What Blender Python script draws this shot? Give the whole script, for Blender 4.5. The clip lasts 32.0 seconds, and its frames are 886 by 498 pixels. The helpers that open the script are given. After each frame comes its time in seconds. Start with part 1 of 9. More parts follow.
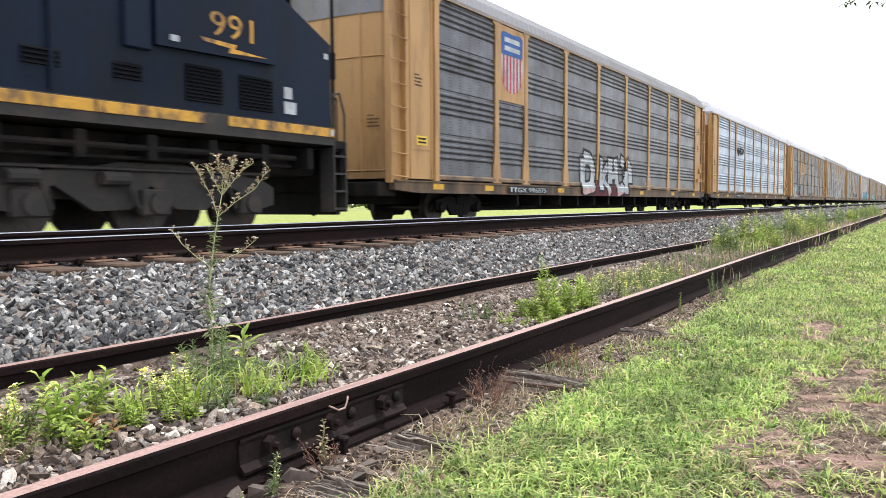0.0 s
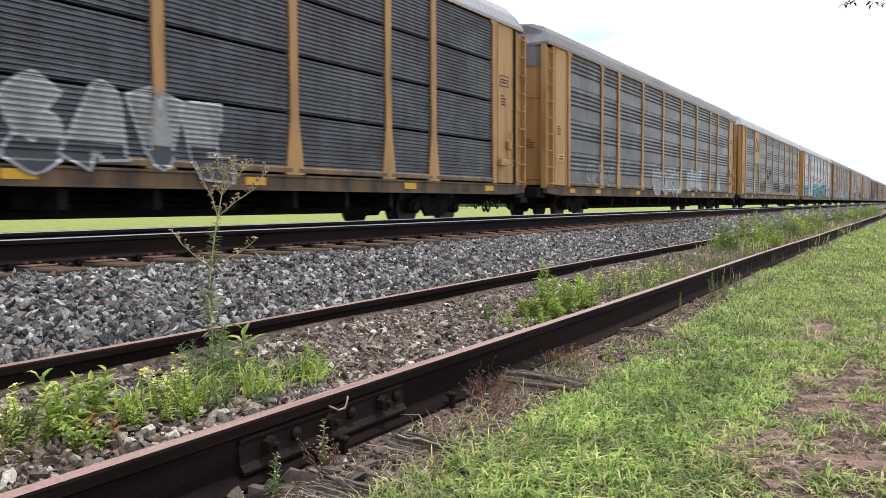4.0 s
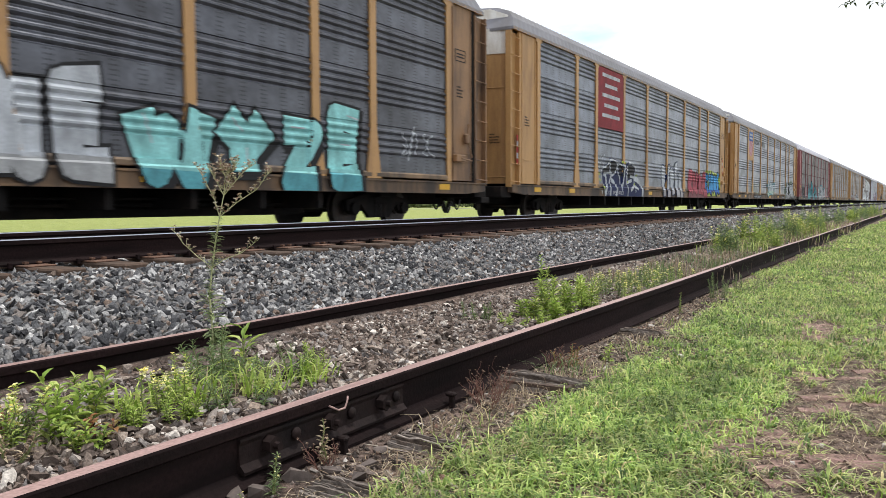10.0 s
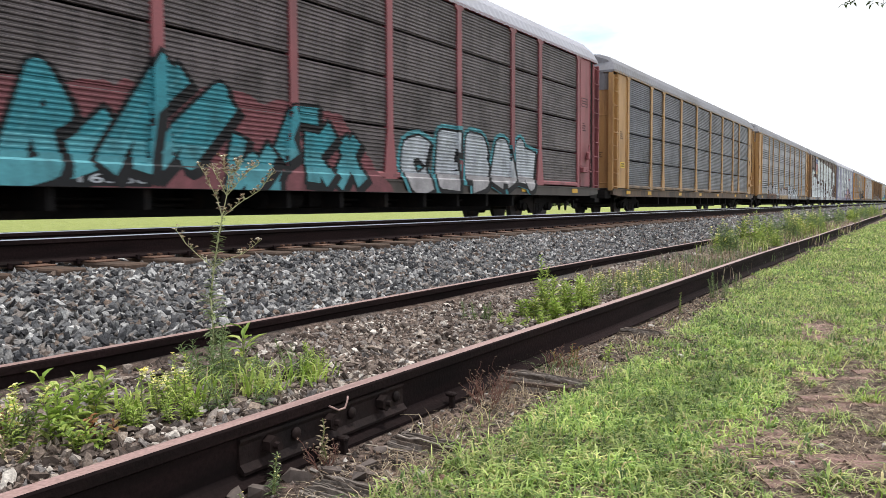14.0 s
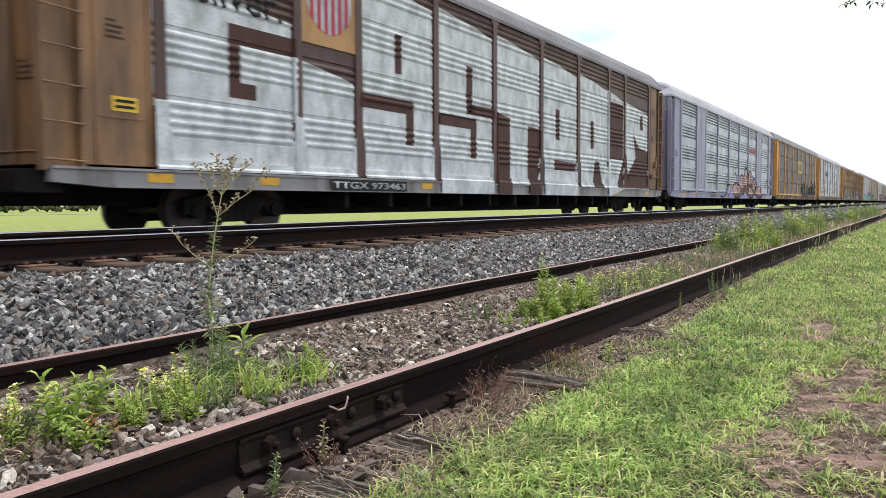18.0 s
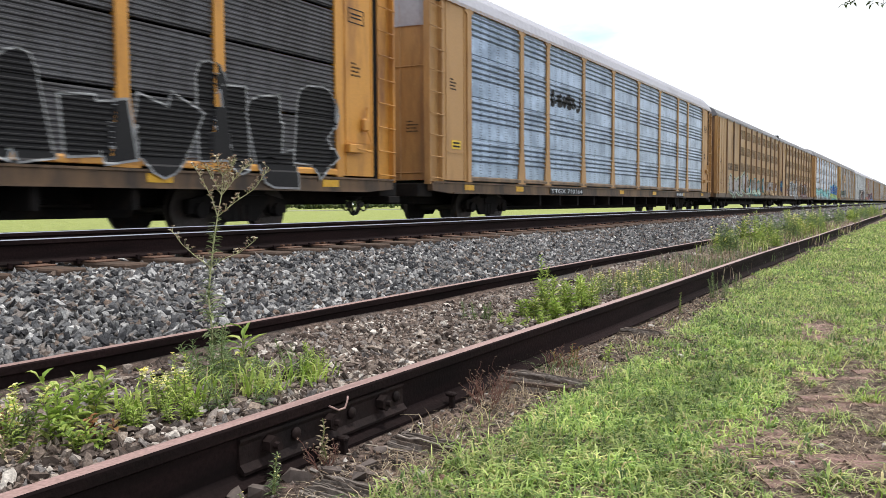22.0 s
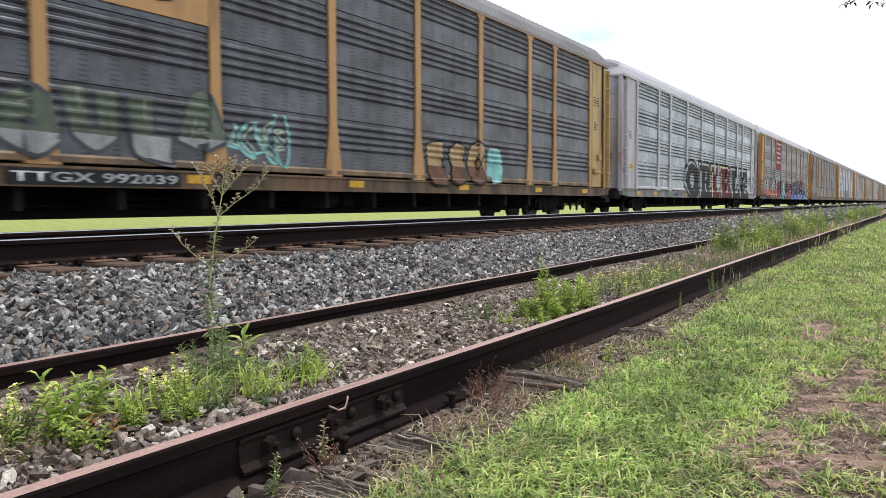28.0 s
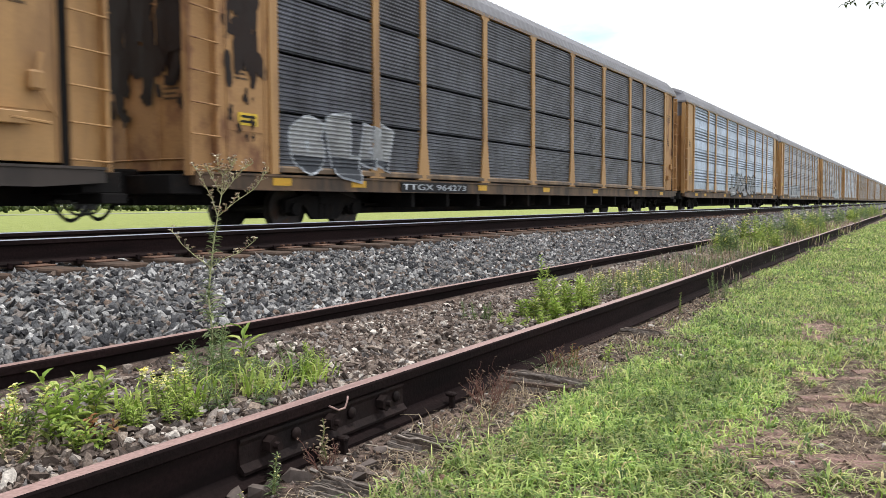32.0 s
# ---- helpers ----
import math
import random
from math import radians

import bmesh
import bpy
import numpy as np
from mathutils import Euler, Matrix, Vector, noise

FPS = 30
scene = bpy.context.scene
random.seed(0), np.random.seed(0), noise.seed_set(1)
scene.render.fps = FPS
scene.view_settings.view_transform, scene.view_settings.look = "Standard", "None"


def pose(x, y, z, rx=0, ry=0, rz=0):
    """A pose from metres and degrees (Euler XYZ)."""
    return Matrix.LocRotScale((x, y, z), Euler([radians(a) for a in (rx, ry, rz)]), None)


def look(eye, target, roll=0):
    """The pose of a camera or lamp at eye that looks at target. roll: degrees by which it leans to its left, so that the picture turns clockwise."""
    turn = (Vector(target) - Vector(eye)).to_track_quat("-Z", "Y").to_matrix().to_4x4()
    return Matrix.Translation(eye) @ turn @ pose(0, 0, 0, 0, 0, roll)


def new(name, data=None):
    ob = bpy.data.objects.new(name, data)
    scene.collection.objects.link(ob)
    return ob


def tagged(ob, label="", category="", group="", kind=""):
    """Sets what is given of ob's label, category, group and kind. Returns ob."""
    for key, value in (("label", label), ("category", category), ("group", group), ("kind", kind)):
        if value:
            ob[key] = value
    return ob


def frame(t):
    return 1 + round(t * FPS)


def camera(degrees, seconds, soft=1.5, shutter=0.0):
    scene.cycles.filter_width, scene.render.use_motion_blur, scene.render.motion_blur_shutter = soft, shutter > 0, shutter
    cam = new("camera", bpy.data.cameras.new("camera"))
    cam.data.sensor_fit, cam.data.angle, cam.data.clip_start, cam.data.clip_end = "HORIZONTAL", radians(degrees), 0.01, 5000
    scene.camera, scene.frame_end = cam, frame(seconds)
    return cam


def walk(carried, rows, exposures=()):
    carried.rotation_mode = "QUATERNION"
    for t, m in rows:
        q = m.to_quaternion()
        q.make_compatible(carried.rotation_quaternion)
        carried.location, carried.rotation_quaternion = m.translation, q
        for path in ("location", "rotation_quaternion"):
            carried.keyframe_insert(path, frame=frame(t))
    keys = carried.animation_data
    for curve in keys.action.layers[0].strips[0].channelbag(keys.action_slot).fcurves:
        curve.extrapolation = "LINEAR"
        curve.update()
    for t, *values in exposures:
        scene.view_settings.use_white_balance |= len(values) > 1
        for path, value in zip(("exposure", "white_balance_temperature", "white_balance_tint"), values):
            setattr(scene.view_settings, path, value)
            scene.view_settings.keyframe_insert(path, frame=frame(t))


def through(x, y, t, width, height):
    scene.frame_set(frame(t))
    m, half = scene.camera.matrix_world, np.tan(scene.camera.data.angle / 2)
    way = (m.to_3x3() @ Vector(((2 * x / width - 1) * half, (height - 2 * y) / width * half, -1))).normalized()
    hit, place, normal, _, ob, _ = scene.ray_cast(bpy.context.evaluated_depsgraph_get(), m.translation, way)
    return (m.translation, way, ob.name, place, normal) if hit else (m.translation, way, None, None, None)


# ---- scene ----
# Axes: X runs along the railway, Y across it away from the camera, Z up; zero height is the tops of the siding's ties.
cam = camera(58.5, 32.0, soft=0.45, shutter=0.13)
EYE = (0.0, 0.0, 0.844)
STAND = look(EYE, (8.54205, 5.16832, 0.27664), -0.3)
walk(cam, [(0, STAND), (32, STAND)], [(0, 0.58), (0.5, 0.34), (1.1, 0.12), (2.0, 0.08), (32, 0.08)])

SPEED = 19.45          # metres per second, towards -X
PITCH = 28.65          # car length over couplers
MAIN_Y, MAIN_TOP = 10.95, 0.347
MID_Y, MID_TOP = 6.29, 0.612   # the empty track between siding and train
SIDE_TOP = 0.18        # top of the siding's rails
SIDE_NEAR, SIDE_FAR = 1.789, 3.294
GAP = 40.25            # X of the coupling behind the first car at 0 s

# ---- light: thin bright overcast with a few paler holes, and a weak wide sun ----
world = bpy.data.worlds.new("sky")
scene.world = world
world.use_nodes = True
wn, wl = world.node_tree.nodes, world.node_tree.links
wn.clear()
w_out = wn.new("ShaderNodeOutputWorld")
w_bg = wn.new("ShaderNodeBackground")
w_sky = wn.new("ShaderNodeTexSky")
w_sky.sky_type, w_sky.sun_disc = "NISHITA", False
w_sky.sun_elevation, w_sky.sun_rotation = radians(71), radians(-66)
w_sky.air_density, w_sky.dust_density = 1.0, 2.0
w_scale = wn.new("ShaderNodeVectorMath")
w_scale.operation = "SCALE"
w_scale.inputs[3].default_value = 0.30
w_co = wn.new("ShaderNodeTexCoord")
w_map = wn.new("ShaderNodeMapping")
w_map.inputs["Scale"].default_value = (1.6, 1.6, 5.0)
w_map.inputs["Location"].default_value = (0.35, 0.1, 0.2)
w_noise = wn.new("ShaderNodeTexNoise")
w_noise.inputs["Scale"].default_value, w_noise.inputs["Detail"].default_value = 2.2, 8
w_ramp = wn.new("ShaderNodeValToRGB")
w_ramp.color_ramp.elements[0].position, w_ramp.color_ramp.elements[1].position = 0.28, 0.43
w_mix = wn.new("ShaderNodeMix")
w_mix.data_type = "RGBA"
w_mix.inputs[7].default_value = (1.28, 1.32, 1.38, 1)
wl.new(w_co.outputs["Generated"], w_map.inputs[0])
wl.new(w_map.outputs[0], w_noise.inputs["Vector"])
wl.new(w_noise.outputs[0], w_ramp.inputs[0])
wl.new(w_sky.outputs[0], w_scale.inputs[0])
wl.new(w_ramp.outputs[0], w_mix.inputs[0])
wl.new(w_scale.outputs[0], w_mix.inputs[6])
wl.new(w_mix.outputs[2], w_bg.inputs[0])
w_bg.inputs[1].default_value = 0.93
wl.new(w_bg.outputs[0], w_out.inputs[0])

sun = new("sun", bpy.data.lights.new("sun", "SUN"))
sun.data.energy, sun.data.angle, sun.data.color = 2.7, radians(5), (1.0, 0.965, 0.91)
sun.matrix_world = look((0, 0, 60), (-14, 6, 60 - 46))


# ---- materials ----
MATS = {}


def material(name, color, rough=0.7, metal=0.0, vary=0.25, grain=40.0, stain=None, stain_scale=1.2, stain_cut=(0.5, 0.7),
             bump=0.15, stretch=(1, 1, 1), hue=0.0, spec=0.5, island=0.0, fleck=None, fleck_cut=0.62):
    """A surface with fine grain, broad stains and relief. stain: the colour of the stains; stretch: their shape; island: tint from piece to piece."""
    if name in MATS:
        return MATS[name]
    m = bpy.data.materials.new(name)
    m.use_nodes = True
    n, l = m.node_tree.nodes, m.node_tree.links
    b = n["Principled BSDF"]
    b.inputs["Roughness"].default_value, b.inputs["Metallic"].default_value = rough, metal
    b.inputs["Specular IOR Level"].default_value = spec
    co, info = n.new("ShaderNodeTexCoord"), n.new("ShaderNodeObjectInfo")
    shift = n.new("ShaderNodeVectorMath")
    shift.operation = "MULTIPLY_ADD"
    wide = n.new("ShaderNodeCombineXYZ")
    for i in range(3):
        l.new(info.outputs["Random"], wide.inputs[i])
    l.new(wide.outputs[0], shift.inputs[0])
    shift.inputs[1].default_value = (17, 9, 5)
    l.new(co.outputs["Object"], shift.inputs[2])
    fine, broad = n.new("ShaderNodeTexNoise"), n.new("ShaderNodeTexNoise")
    fine.inputs["Scale"].default_value, fine.inputs["Detail"].default_value = grain, 5
    broad.inputs["Scale"].default_value, broad.inputs["Detail"].default_value = stain_scale, 7
    broad.inputs["Roughness"].default_value = 0.65
    stretcher = n.new("ShaderNodeMapping")
    stretcher.inputs["Scale"].default_value = stretch
    l.new(shift.outputs[0], stretcher.inputs[0])
    l.new(stretcher.outputs[0], broad.inputs["Vector"])
    l.new(shift.outputs[0], fine.inputs["Vector"])
    tone = n.new("ShaderNodeMapRange")
    tone.inputs[3].default_value, tone.inputs[4].default_value = 1 - vary, 1 + vary
    tone.inputs[1].default_value, tone.inputs[2].default_value = 0.25, 0.75
    l.new(fine.outputs[0], tone.inputs[0])
    base = n.new("ShaderNodeMix")
    base.data_type, base.blend_type = "RGBA", "MULTIPLY"
    base.inputs[0].default_value = 1
    base.inputs[6].default_value = (*color, 1)
    l.new(tone.outputs[0], base.inputs[7])
    out = base.outputs[2]
    if stain:
        cut = n.new("ShaderNodeMapRange")
        cut.inputs[1].default_value, cut.inputs[2].default_value = stain_cut
        l.new(broad.outputs[0], cut.inputs[0])
        mix = n.new("ShaderNodeMix")
        mix.data_type = "RGBA"
        l.new(cut.outputs[0], mix.inputs[0])
        l.new(out, mix.inputs[6])
        mix.inputs[7].default_value = (*stain, 1)
        out = mix.outputs[2]
    if fleck:
        cut = n.new("ShaderNodeMapRange")
        cut.inputs[1].default_value, cut.inputs[2].default_value = fleck_cut, fleck_cut + 0.05
        l.new(fine.outputs[0], cut.inputs[0])
        mix = n.new("ShaderNodeMix")
        mix.data_type = "RGBA"
        l.new(cut.outputs[0], mix.inputs[0])
        l.new(out, mix.inputs[6])
        mix.inputs[7].default_value = (*fleck, 1)
        out = mix.outputs[2]
    if island or hue:
        geo, hsv = n.new("ShaderNodeNewGeometry"), n.new("ShaderNodeHueSaturation")
        for socket, spread, mid in ((2, island, 1.0), (0, hue, 0.5)):
            span = n.new("ShaderNodeMapRange")
            span.inputs[3].default_value, span.inputs[4].default_value = mid - spread, mid + spread
            l.new(geo.outputs["Random Per Island"], span.inputs[0])
            l.new(span.outputs[0], hsv.inputs[socket])
        l.new(out, hsv.inputs[4])
        out = hsv.outputs[0]
    l.new(out, b.inputs["Base Color"])
    wear = n.new("ShaderNodeMapRange")
    wear.inputs[3].default_value, wear.inputs[4].default_value = max(0.05, rough - 0.12), min(1, rough + 0.12)
    l.new(broad.outputs[0], wear.inputs[0])
    l.new(wear.outputs[0], b.inputs["Roughness"])
    if bump:
        bm_ = n.new("ShaderNodeBump")
        bm_.inputs["Strength"].default_value, bm_.inputs["Distance"].default_value = bump, 0.01
        l.new(fine.outputs[0], bm_.inputs["Height"])
        l.new(bm_.outputs[0], b.inputs["Normal"])
    MATS[name] = m
    return m


# ---- building helpers ----
def part(name, bm, mat, parent=None, label="", at=None, smooth=False):
    """Links a bmesh as one mesh object under a thing or a part."""
    me = bpy.data.meshes.new(name)
    bm.to_mesh(me)
    bm.free()
    if smooth:
        me.shade_smooth()
    me.materials.append(mat)
    return place(name, me, parent, label, at)


def place(name, me, parent=None, label="", at=None):
    ob = new(name, me)
    if parent is not None:
        ob.parent = parent
    if at is not None:
        ob.matrix_basis = at if isinstance(at, Matrix) else Matrix.Translation(at)
    if label:
        tagged(ob, label)
    return ob


SHARED = {}


def shared(key, mat, make):
    """The mesh that make() builds, kept once for each material."""
    if (key, mat.name) not in SHARED:
        first = SHARED.get(key)
        if first is None:
            first = bpy.data.meshes.new("shape")
            bm = make()
            bm.to_mesh(first)
            bm.free()
            SHARED[key] = first
        me = first.copy()
        me.materials.append(mat)
        SHARED[(key, mat.name)] = me
    return SHARED[(key, mat.name)]


def box(bm, x0, x1, y0, y1, z0, z1, bevel=0.0):
    m = Matrix.LocRotScale(((x0 + x1) / 2, (y0 + y1) / 2, (z0 + z1) / 2), None, (abs(x1 - x0), abs(y1 - y0), abs(z1 - z0)))
    made = bmesh.ops.create_cube(bm, size=1, matrix=m)["verts"]
    if bevel:
        edges = list({e for v in made for e in v.link_edges})
        bmesh.ops.bevel(bm, geom=edges, offset=bevel, segments=1, affect="EDGES", profile=0.5)
    return bm


def rod(bm, a, b, r0, r1=None, sides=8, caps=True):
    a, b = Vector(a), Vector(b)
    d = b - a
    m = Matrix.Translation((a + b) / 2) @ d.to_track_quat("Z", "Y").to_matrix().to_4x4()
    bmesh.ops.create_cone(bm, cap_ends=caps, segments=sides, radius1=r0, radius2=r0 if r1 is None else r1, depth=max(d.length, 1e-4), matrix=m)
    return bm


def tube(bm, points, r, sides=6):
    for a, b in zip(points, points[1:]):
        rod(bm, a, b, r, sides=sides)
    return bm


def prism(bm, outline, axis, a, b):
    """Extrudes an outline from a to b along axis. The outline's pairs are the two other coordinates, in order."""
    def at(p, s):
        c = list(p)
        c.insert(axis, s)
        return bm.verts.new(c)
    low, high = [at(p, a) for p in outline], [at(p, b) for p in outline]
    faces = [bm.faces.new(low), bm.faces.new(high[::-1])]
    for i in range(len(outline)):
        j = (i + 1) % len(outline)
        faces.append(bm.faces.new((low[i], low[j], high[j], high[i])))
    bmesh.ops.recalc_face_normals(bm, faces=faces)
    return bm


def sheet_mesh(name, co, faces, mat, smooth=False):
    """A mesh from numpy arrays: co (n, 3), faces (m, k)."""
    me = bpy.data.meshes.new(name)
    k = faces.shape[1]
    me.vertices.add(len(co))
    me.vertices.foreach_set("co", np.ascontiguousarray(co, dtype=np.float32).ravel())
    me.loops.add(faces.size)
    me.loops.foreach_set("vertex_index", np.ascontiguousarray(faces, dtype=np.int32).ravel())
    me.polygons.add(len(faces))
    me.polygons.foreach_set("loop_start", np.arange(0, faces.size, k, dtype=np.int32))
    me.polygons.foreach_set("use_smooth", np.full(len(faces), smooth))
    me.update()
    me.validate()
    me.materials.append(mat)
    return me

# ---- ground ----
def ground_z(x, y):
    """Height of the bare ground (numpy arrays)."""
    z = np.interp(y, [-40, -4, -1, 0.6, 1.15, 1.42, 1.76, 1.9, 3.15, 3.45, 4.3, 5.0, 5.35, 5.6, 7.7, 8.6, 9.3, 12.6, 14.5, 18.0, 60],
                  [0.05, 0.03, 0.02, 0.01, 0.005, -0.022, -0.03, 0.05, 0.06, 0.11, 0.265, 0.350, 0.360, 0.392, 0.405, 0.30, 0.155, 0.155, 0.0, -0.12, -0.15])
    return z + 0.012 * np.sin(x * 1.7 + y * 2.3) * np.sin(y * 1.1 - x * 0.6) * (np.abs(y) < 9)


def ground_material():
    m = bpy.data.materials.new("ground")
    m.use_nodes = True
    n, l = m.node_tree.nodes, m.node_tree.links
    b = n["Principled BSDF"]
    b.inputs["Roughness"].default_value = 0.95
    b.inputs["Specular IOR Level"].default_value = 0.2
    co = n.new("ShaderNodeTexCoord")
    sep = n.new("ShaderNodeSeparateXYZ")
    l.new(co.outputs["Object"], sep.inputs[0])
    wob = n.new("ShaderNodeTexNoise")
    wob.inputs["Scale"].default_value, wob.inputs["Detail"].default_value = 1.1, 6
    l.new(co.outputs["Object"], wob.inputs["Vector"])
    edge = n.new("ShaderNodeMath")
    edge.operation = "MULTIPLY_ADD"
    edge.inputs[1].default_value = 1.6
    l.new(wob.outputs[0], edge.inputs[0])
    l.new(sep.outputs[1], edge.inputs[2])

    def noise_colour(scale, stops):
        t, r = n.new("ShaderNodeTexNoise"), n.new("ShaderNodeValToRGB")
        t.inputs["Scale"].default_value, t.inputs["Detail"].default_value = scale, 8
        t.inputs["Roughness"].default_value = 0.78
        l.new(co.outputs["Object"], t.inputs["Vector"])
        while len(r.color_ramp.elements) < len(stops):
            r.color_ramp.elements.new(0.5)
        for e, (p, c) in zip(r.color_ramp.elements, stops):
            e.position, e.color = p, (*c, 1)
        l.new(t.outputs[0], r.inputs[0])
        return t, r.outputs[0]

    t1, soil = noise_colour(16, [(0.34, (0.025, 0.017, 0.014)), (0.45, (0.105, 0.075, 0.060)), (0.56, (0.22, 0.158, 0.130)), (0.70, (0.36, 0.27, 0.23))])
    t2, stone = noise_colour(45, [(0.35, (0.03, 0.03, 0.03)), (0.55, (0.12, 0.115, 0.11)), (0.72, (0.26, 0.25, 0.25))])
    t3, turf = noise_colour(3.0, [(0.33, (0.16, 0.185, 0.05)), (0.55, (0.265, 0.30, 0.085)), (0.72, (0.38, 0.39, 0.15))])

    def step(lo, hi):
        r = n.new("ShaderNodeMapRange")
        r.inputs[1].default_value, r.inputs[2].default_value = lo, hi
        l.new(edge.outputs[0], r.inputs[0])
        return r.outputs[0]

    def mix(f, a, c):
        x = n.new("ShaderNodeMix")
        x.data_type = "RGBA"
        l.new(f, x.inputs[0]), l.new(a, x.inputs[6]), l.new(c, x.inputs[7])
        return x.outputs[2]

    patch = n.new("ShaderNodeMapRange")
    patch.inputs[1].default_value, patch.inputs[2].default_value = 0.30, 0.55
    pn = n.new("ShaderNodeTexNoise")
    pn.inputs["Scale"].default_value, pn.inputs["Detail"].default_value = 0.9, 7
    l.new(co.outputs["Object"], pn.inputs["Vector"])
    l.new(pn.outputs[0], patch.inputs[0])
    away = n.new("ShaderNodeMapRange")
    away.inputs[1].default_value, away.inputs[2].default_value = 9.0, 26.0
    l.new(sep.outputs[0], away.inputs[0])
    lawn = mix(away.outputs[0], soil, mix(patch.outputs[0], soil, turf))
    c = mix(step(1.7, 2.4), lawn, soil)
    c = mix(step(3.9, 4.3), c, stone)
    c = mix(step(15.2, 16.6), c, turf)
    l.new(c, b.inputs["Base Color"])
    bump = n.new("ShaderNodeBump")
    bump.inputs["Strength"].default_value, bump.inputs["Distance"].default_value = 1.0, 0.03
    l.new(t2.outputs[0], bump.inputs["Height"])
    l.new(bump.outputs[0], b.inputs["Normal"])
    return m


def build_ground():
    xs = np.concatenate([[-3000, -800, -200, -60, -20], np.arange(-6, 30, 0.2), np.arange(30, 90, 1.5), [100, 130, 180, 260, 400, 700, 1200, 2000, 3500]])
    ys = np.concatenate([[-3000, -800, -200, -60, -25], np.arange(-12, 16, 0.16), [17, 18.5, 21, 26, 35, 50, 80, 140, 260, 500, 900, 1600, 3500]])
    gx, gy = np.meshgrid(xs, ys, indexing="ij")
    co = np.stack([gx, gy, ground_z(gx, gy)], -1).reshape(-1, 3)
    i = np.arange(len(xs) * len(ys)).reshape(len(xs), len(ys))
    f = np.stack([i[:-1, :-1], i[1:, :-1], i[1:, 1:], i[:-1, 1:]], -1).reshape(-1, 4)
    tagged(new("ground", sheet_mesh("ground", co, f, ground_material(), True)), "ground with turf, bare brown soil and grey stone bed", "ground", kind="structure")


build_ground()

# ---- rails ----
# Rust darkened to near-black: shade on the rail sides is put into the colour.
RUST_SHADED = material("rail_rust_shaded", (0.0165, 0.0095, 0.0095), 0.85, 0.0, 0.4, 60, (0.0075, 0.0055, 0.0055), 2.5, (0.42, 0.68), 0.35, (0.4, 2, 4), spec=0.07)
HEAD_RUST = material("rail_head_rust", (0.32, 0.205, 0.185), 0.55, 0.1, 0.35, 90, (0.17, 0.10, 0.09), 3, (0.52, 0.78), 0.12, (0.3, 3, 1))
HEAD_BRIGHT = material("rail_head_bright", (0.40, 0.42, 0.46), 0.24, 1.0, 0.08, 60, (0.3, 0.3, 0.31), 2, (0.6, 0.8), 0.02, (0.2, 6, 1))


def rail(y, top, tall, body_mat, head_mat, label):
    """One T-section rail along X: foot, web and head, with a separate running surface."""
    h = tall
    w = 0.0295 if top < 0.3 else 0.0365
    half = [(0.066, 0), (0.066, 0.011), (0.022, 0.028), (0.0085, 0.042), (0.0085, h - 0.052), (w - 0.0005, h - 0.040), (w, h - 0.010), (w - 0.004, h - 0.003)]
    outline = half + [(-a, c) for a, c in half[::-1]]
    xs = [-60.0] + [float(v) for v in np.arange(-4, 46, 0.8)] + [60, 90, 140, 220, 340, 520, 900]
    bm = bmesh.new()
    rings = []
    for x in xs:
        sag = 0.004 * math.sin(x * 0.55 + y) if top < 0.3 else 0
        side = 0.006 * math.sin(x * 0.31 + 2 * y) if top < 0.3 else 0
        rings.append([bm.verts.new((x, a + side, top - h + c + sag)) for a, c in outline])
    k = len(outline)
    for p, q in zip(rings, rings[1:]):
        for i in range(k):
            bm.faces.new((p[i], p[(i + 1) % k], q[(i + 1) % k], q[i]))
    bm.faces.new(rings[0][::-1]), bm.faces.new(rings[-1])
    bmesh.ops.recalc_face_normals(bm, faces=bm.faces)
    # Top faces get head_mat; all sides keep body_mat with its painted-in shade.
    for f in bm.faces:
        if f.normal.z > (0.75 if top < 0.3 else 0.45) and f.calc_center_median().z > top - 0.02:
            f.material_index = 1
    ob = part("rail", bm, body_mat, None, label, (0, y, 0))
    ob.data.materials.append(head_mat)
    return tagged(ob, label, "rail", "rails of the " + ("main line" if top > 0.3 else "siding"), "structure")


rail(SIDE_NEAR, SIDE_TOP, 0.20, RUST_SHADED, HEAD_RUST, "rusty brown steel rail of a disused siding")
rail(SIDE_FAR, SIDE_TOP, 0.168, RUST_SHADED, HEAD_RUST, "rusty brown steel rail of a disused siding")
rail(MID_Y - 0.753, MID_TOP, 0.186, RUST_SHADED, HEAD_BRIGHT, "main-line steel rail with a polished running surface")
rail(MID_Y + 0.753, MID_TOP, 0.186, RUST_SHADED, HEAD_BRIGHT, "main-line steel rail with a polished running surface")
rail(MAIN_Y - 0.753, MAIN_TOP, 0.186, RUST_SHADED, HEAD_BRIGHT, "main-line steel rail with a polished running surface")
rail(MAIN_Y + 0.753, MAIN_TOP, 0.186, RUST_SHADED, HEAD_BRIGHT, "main-line steel rail with a polished running surface")


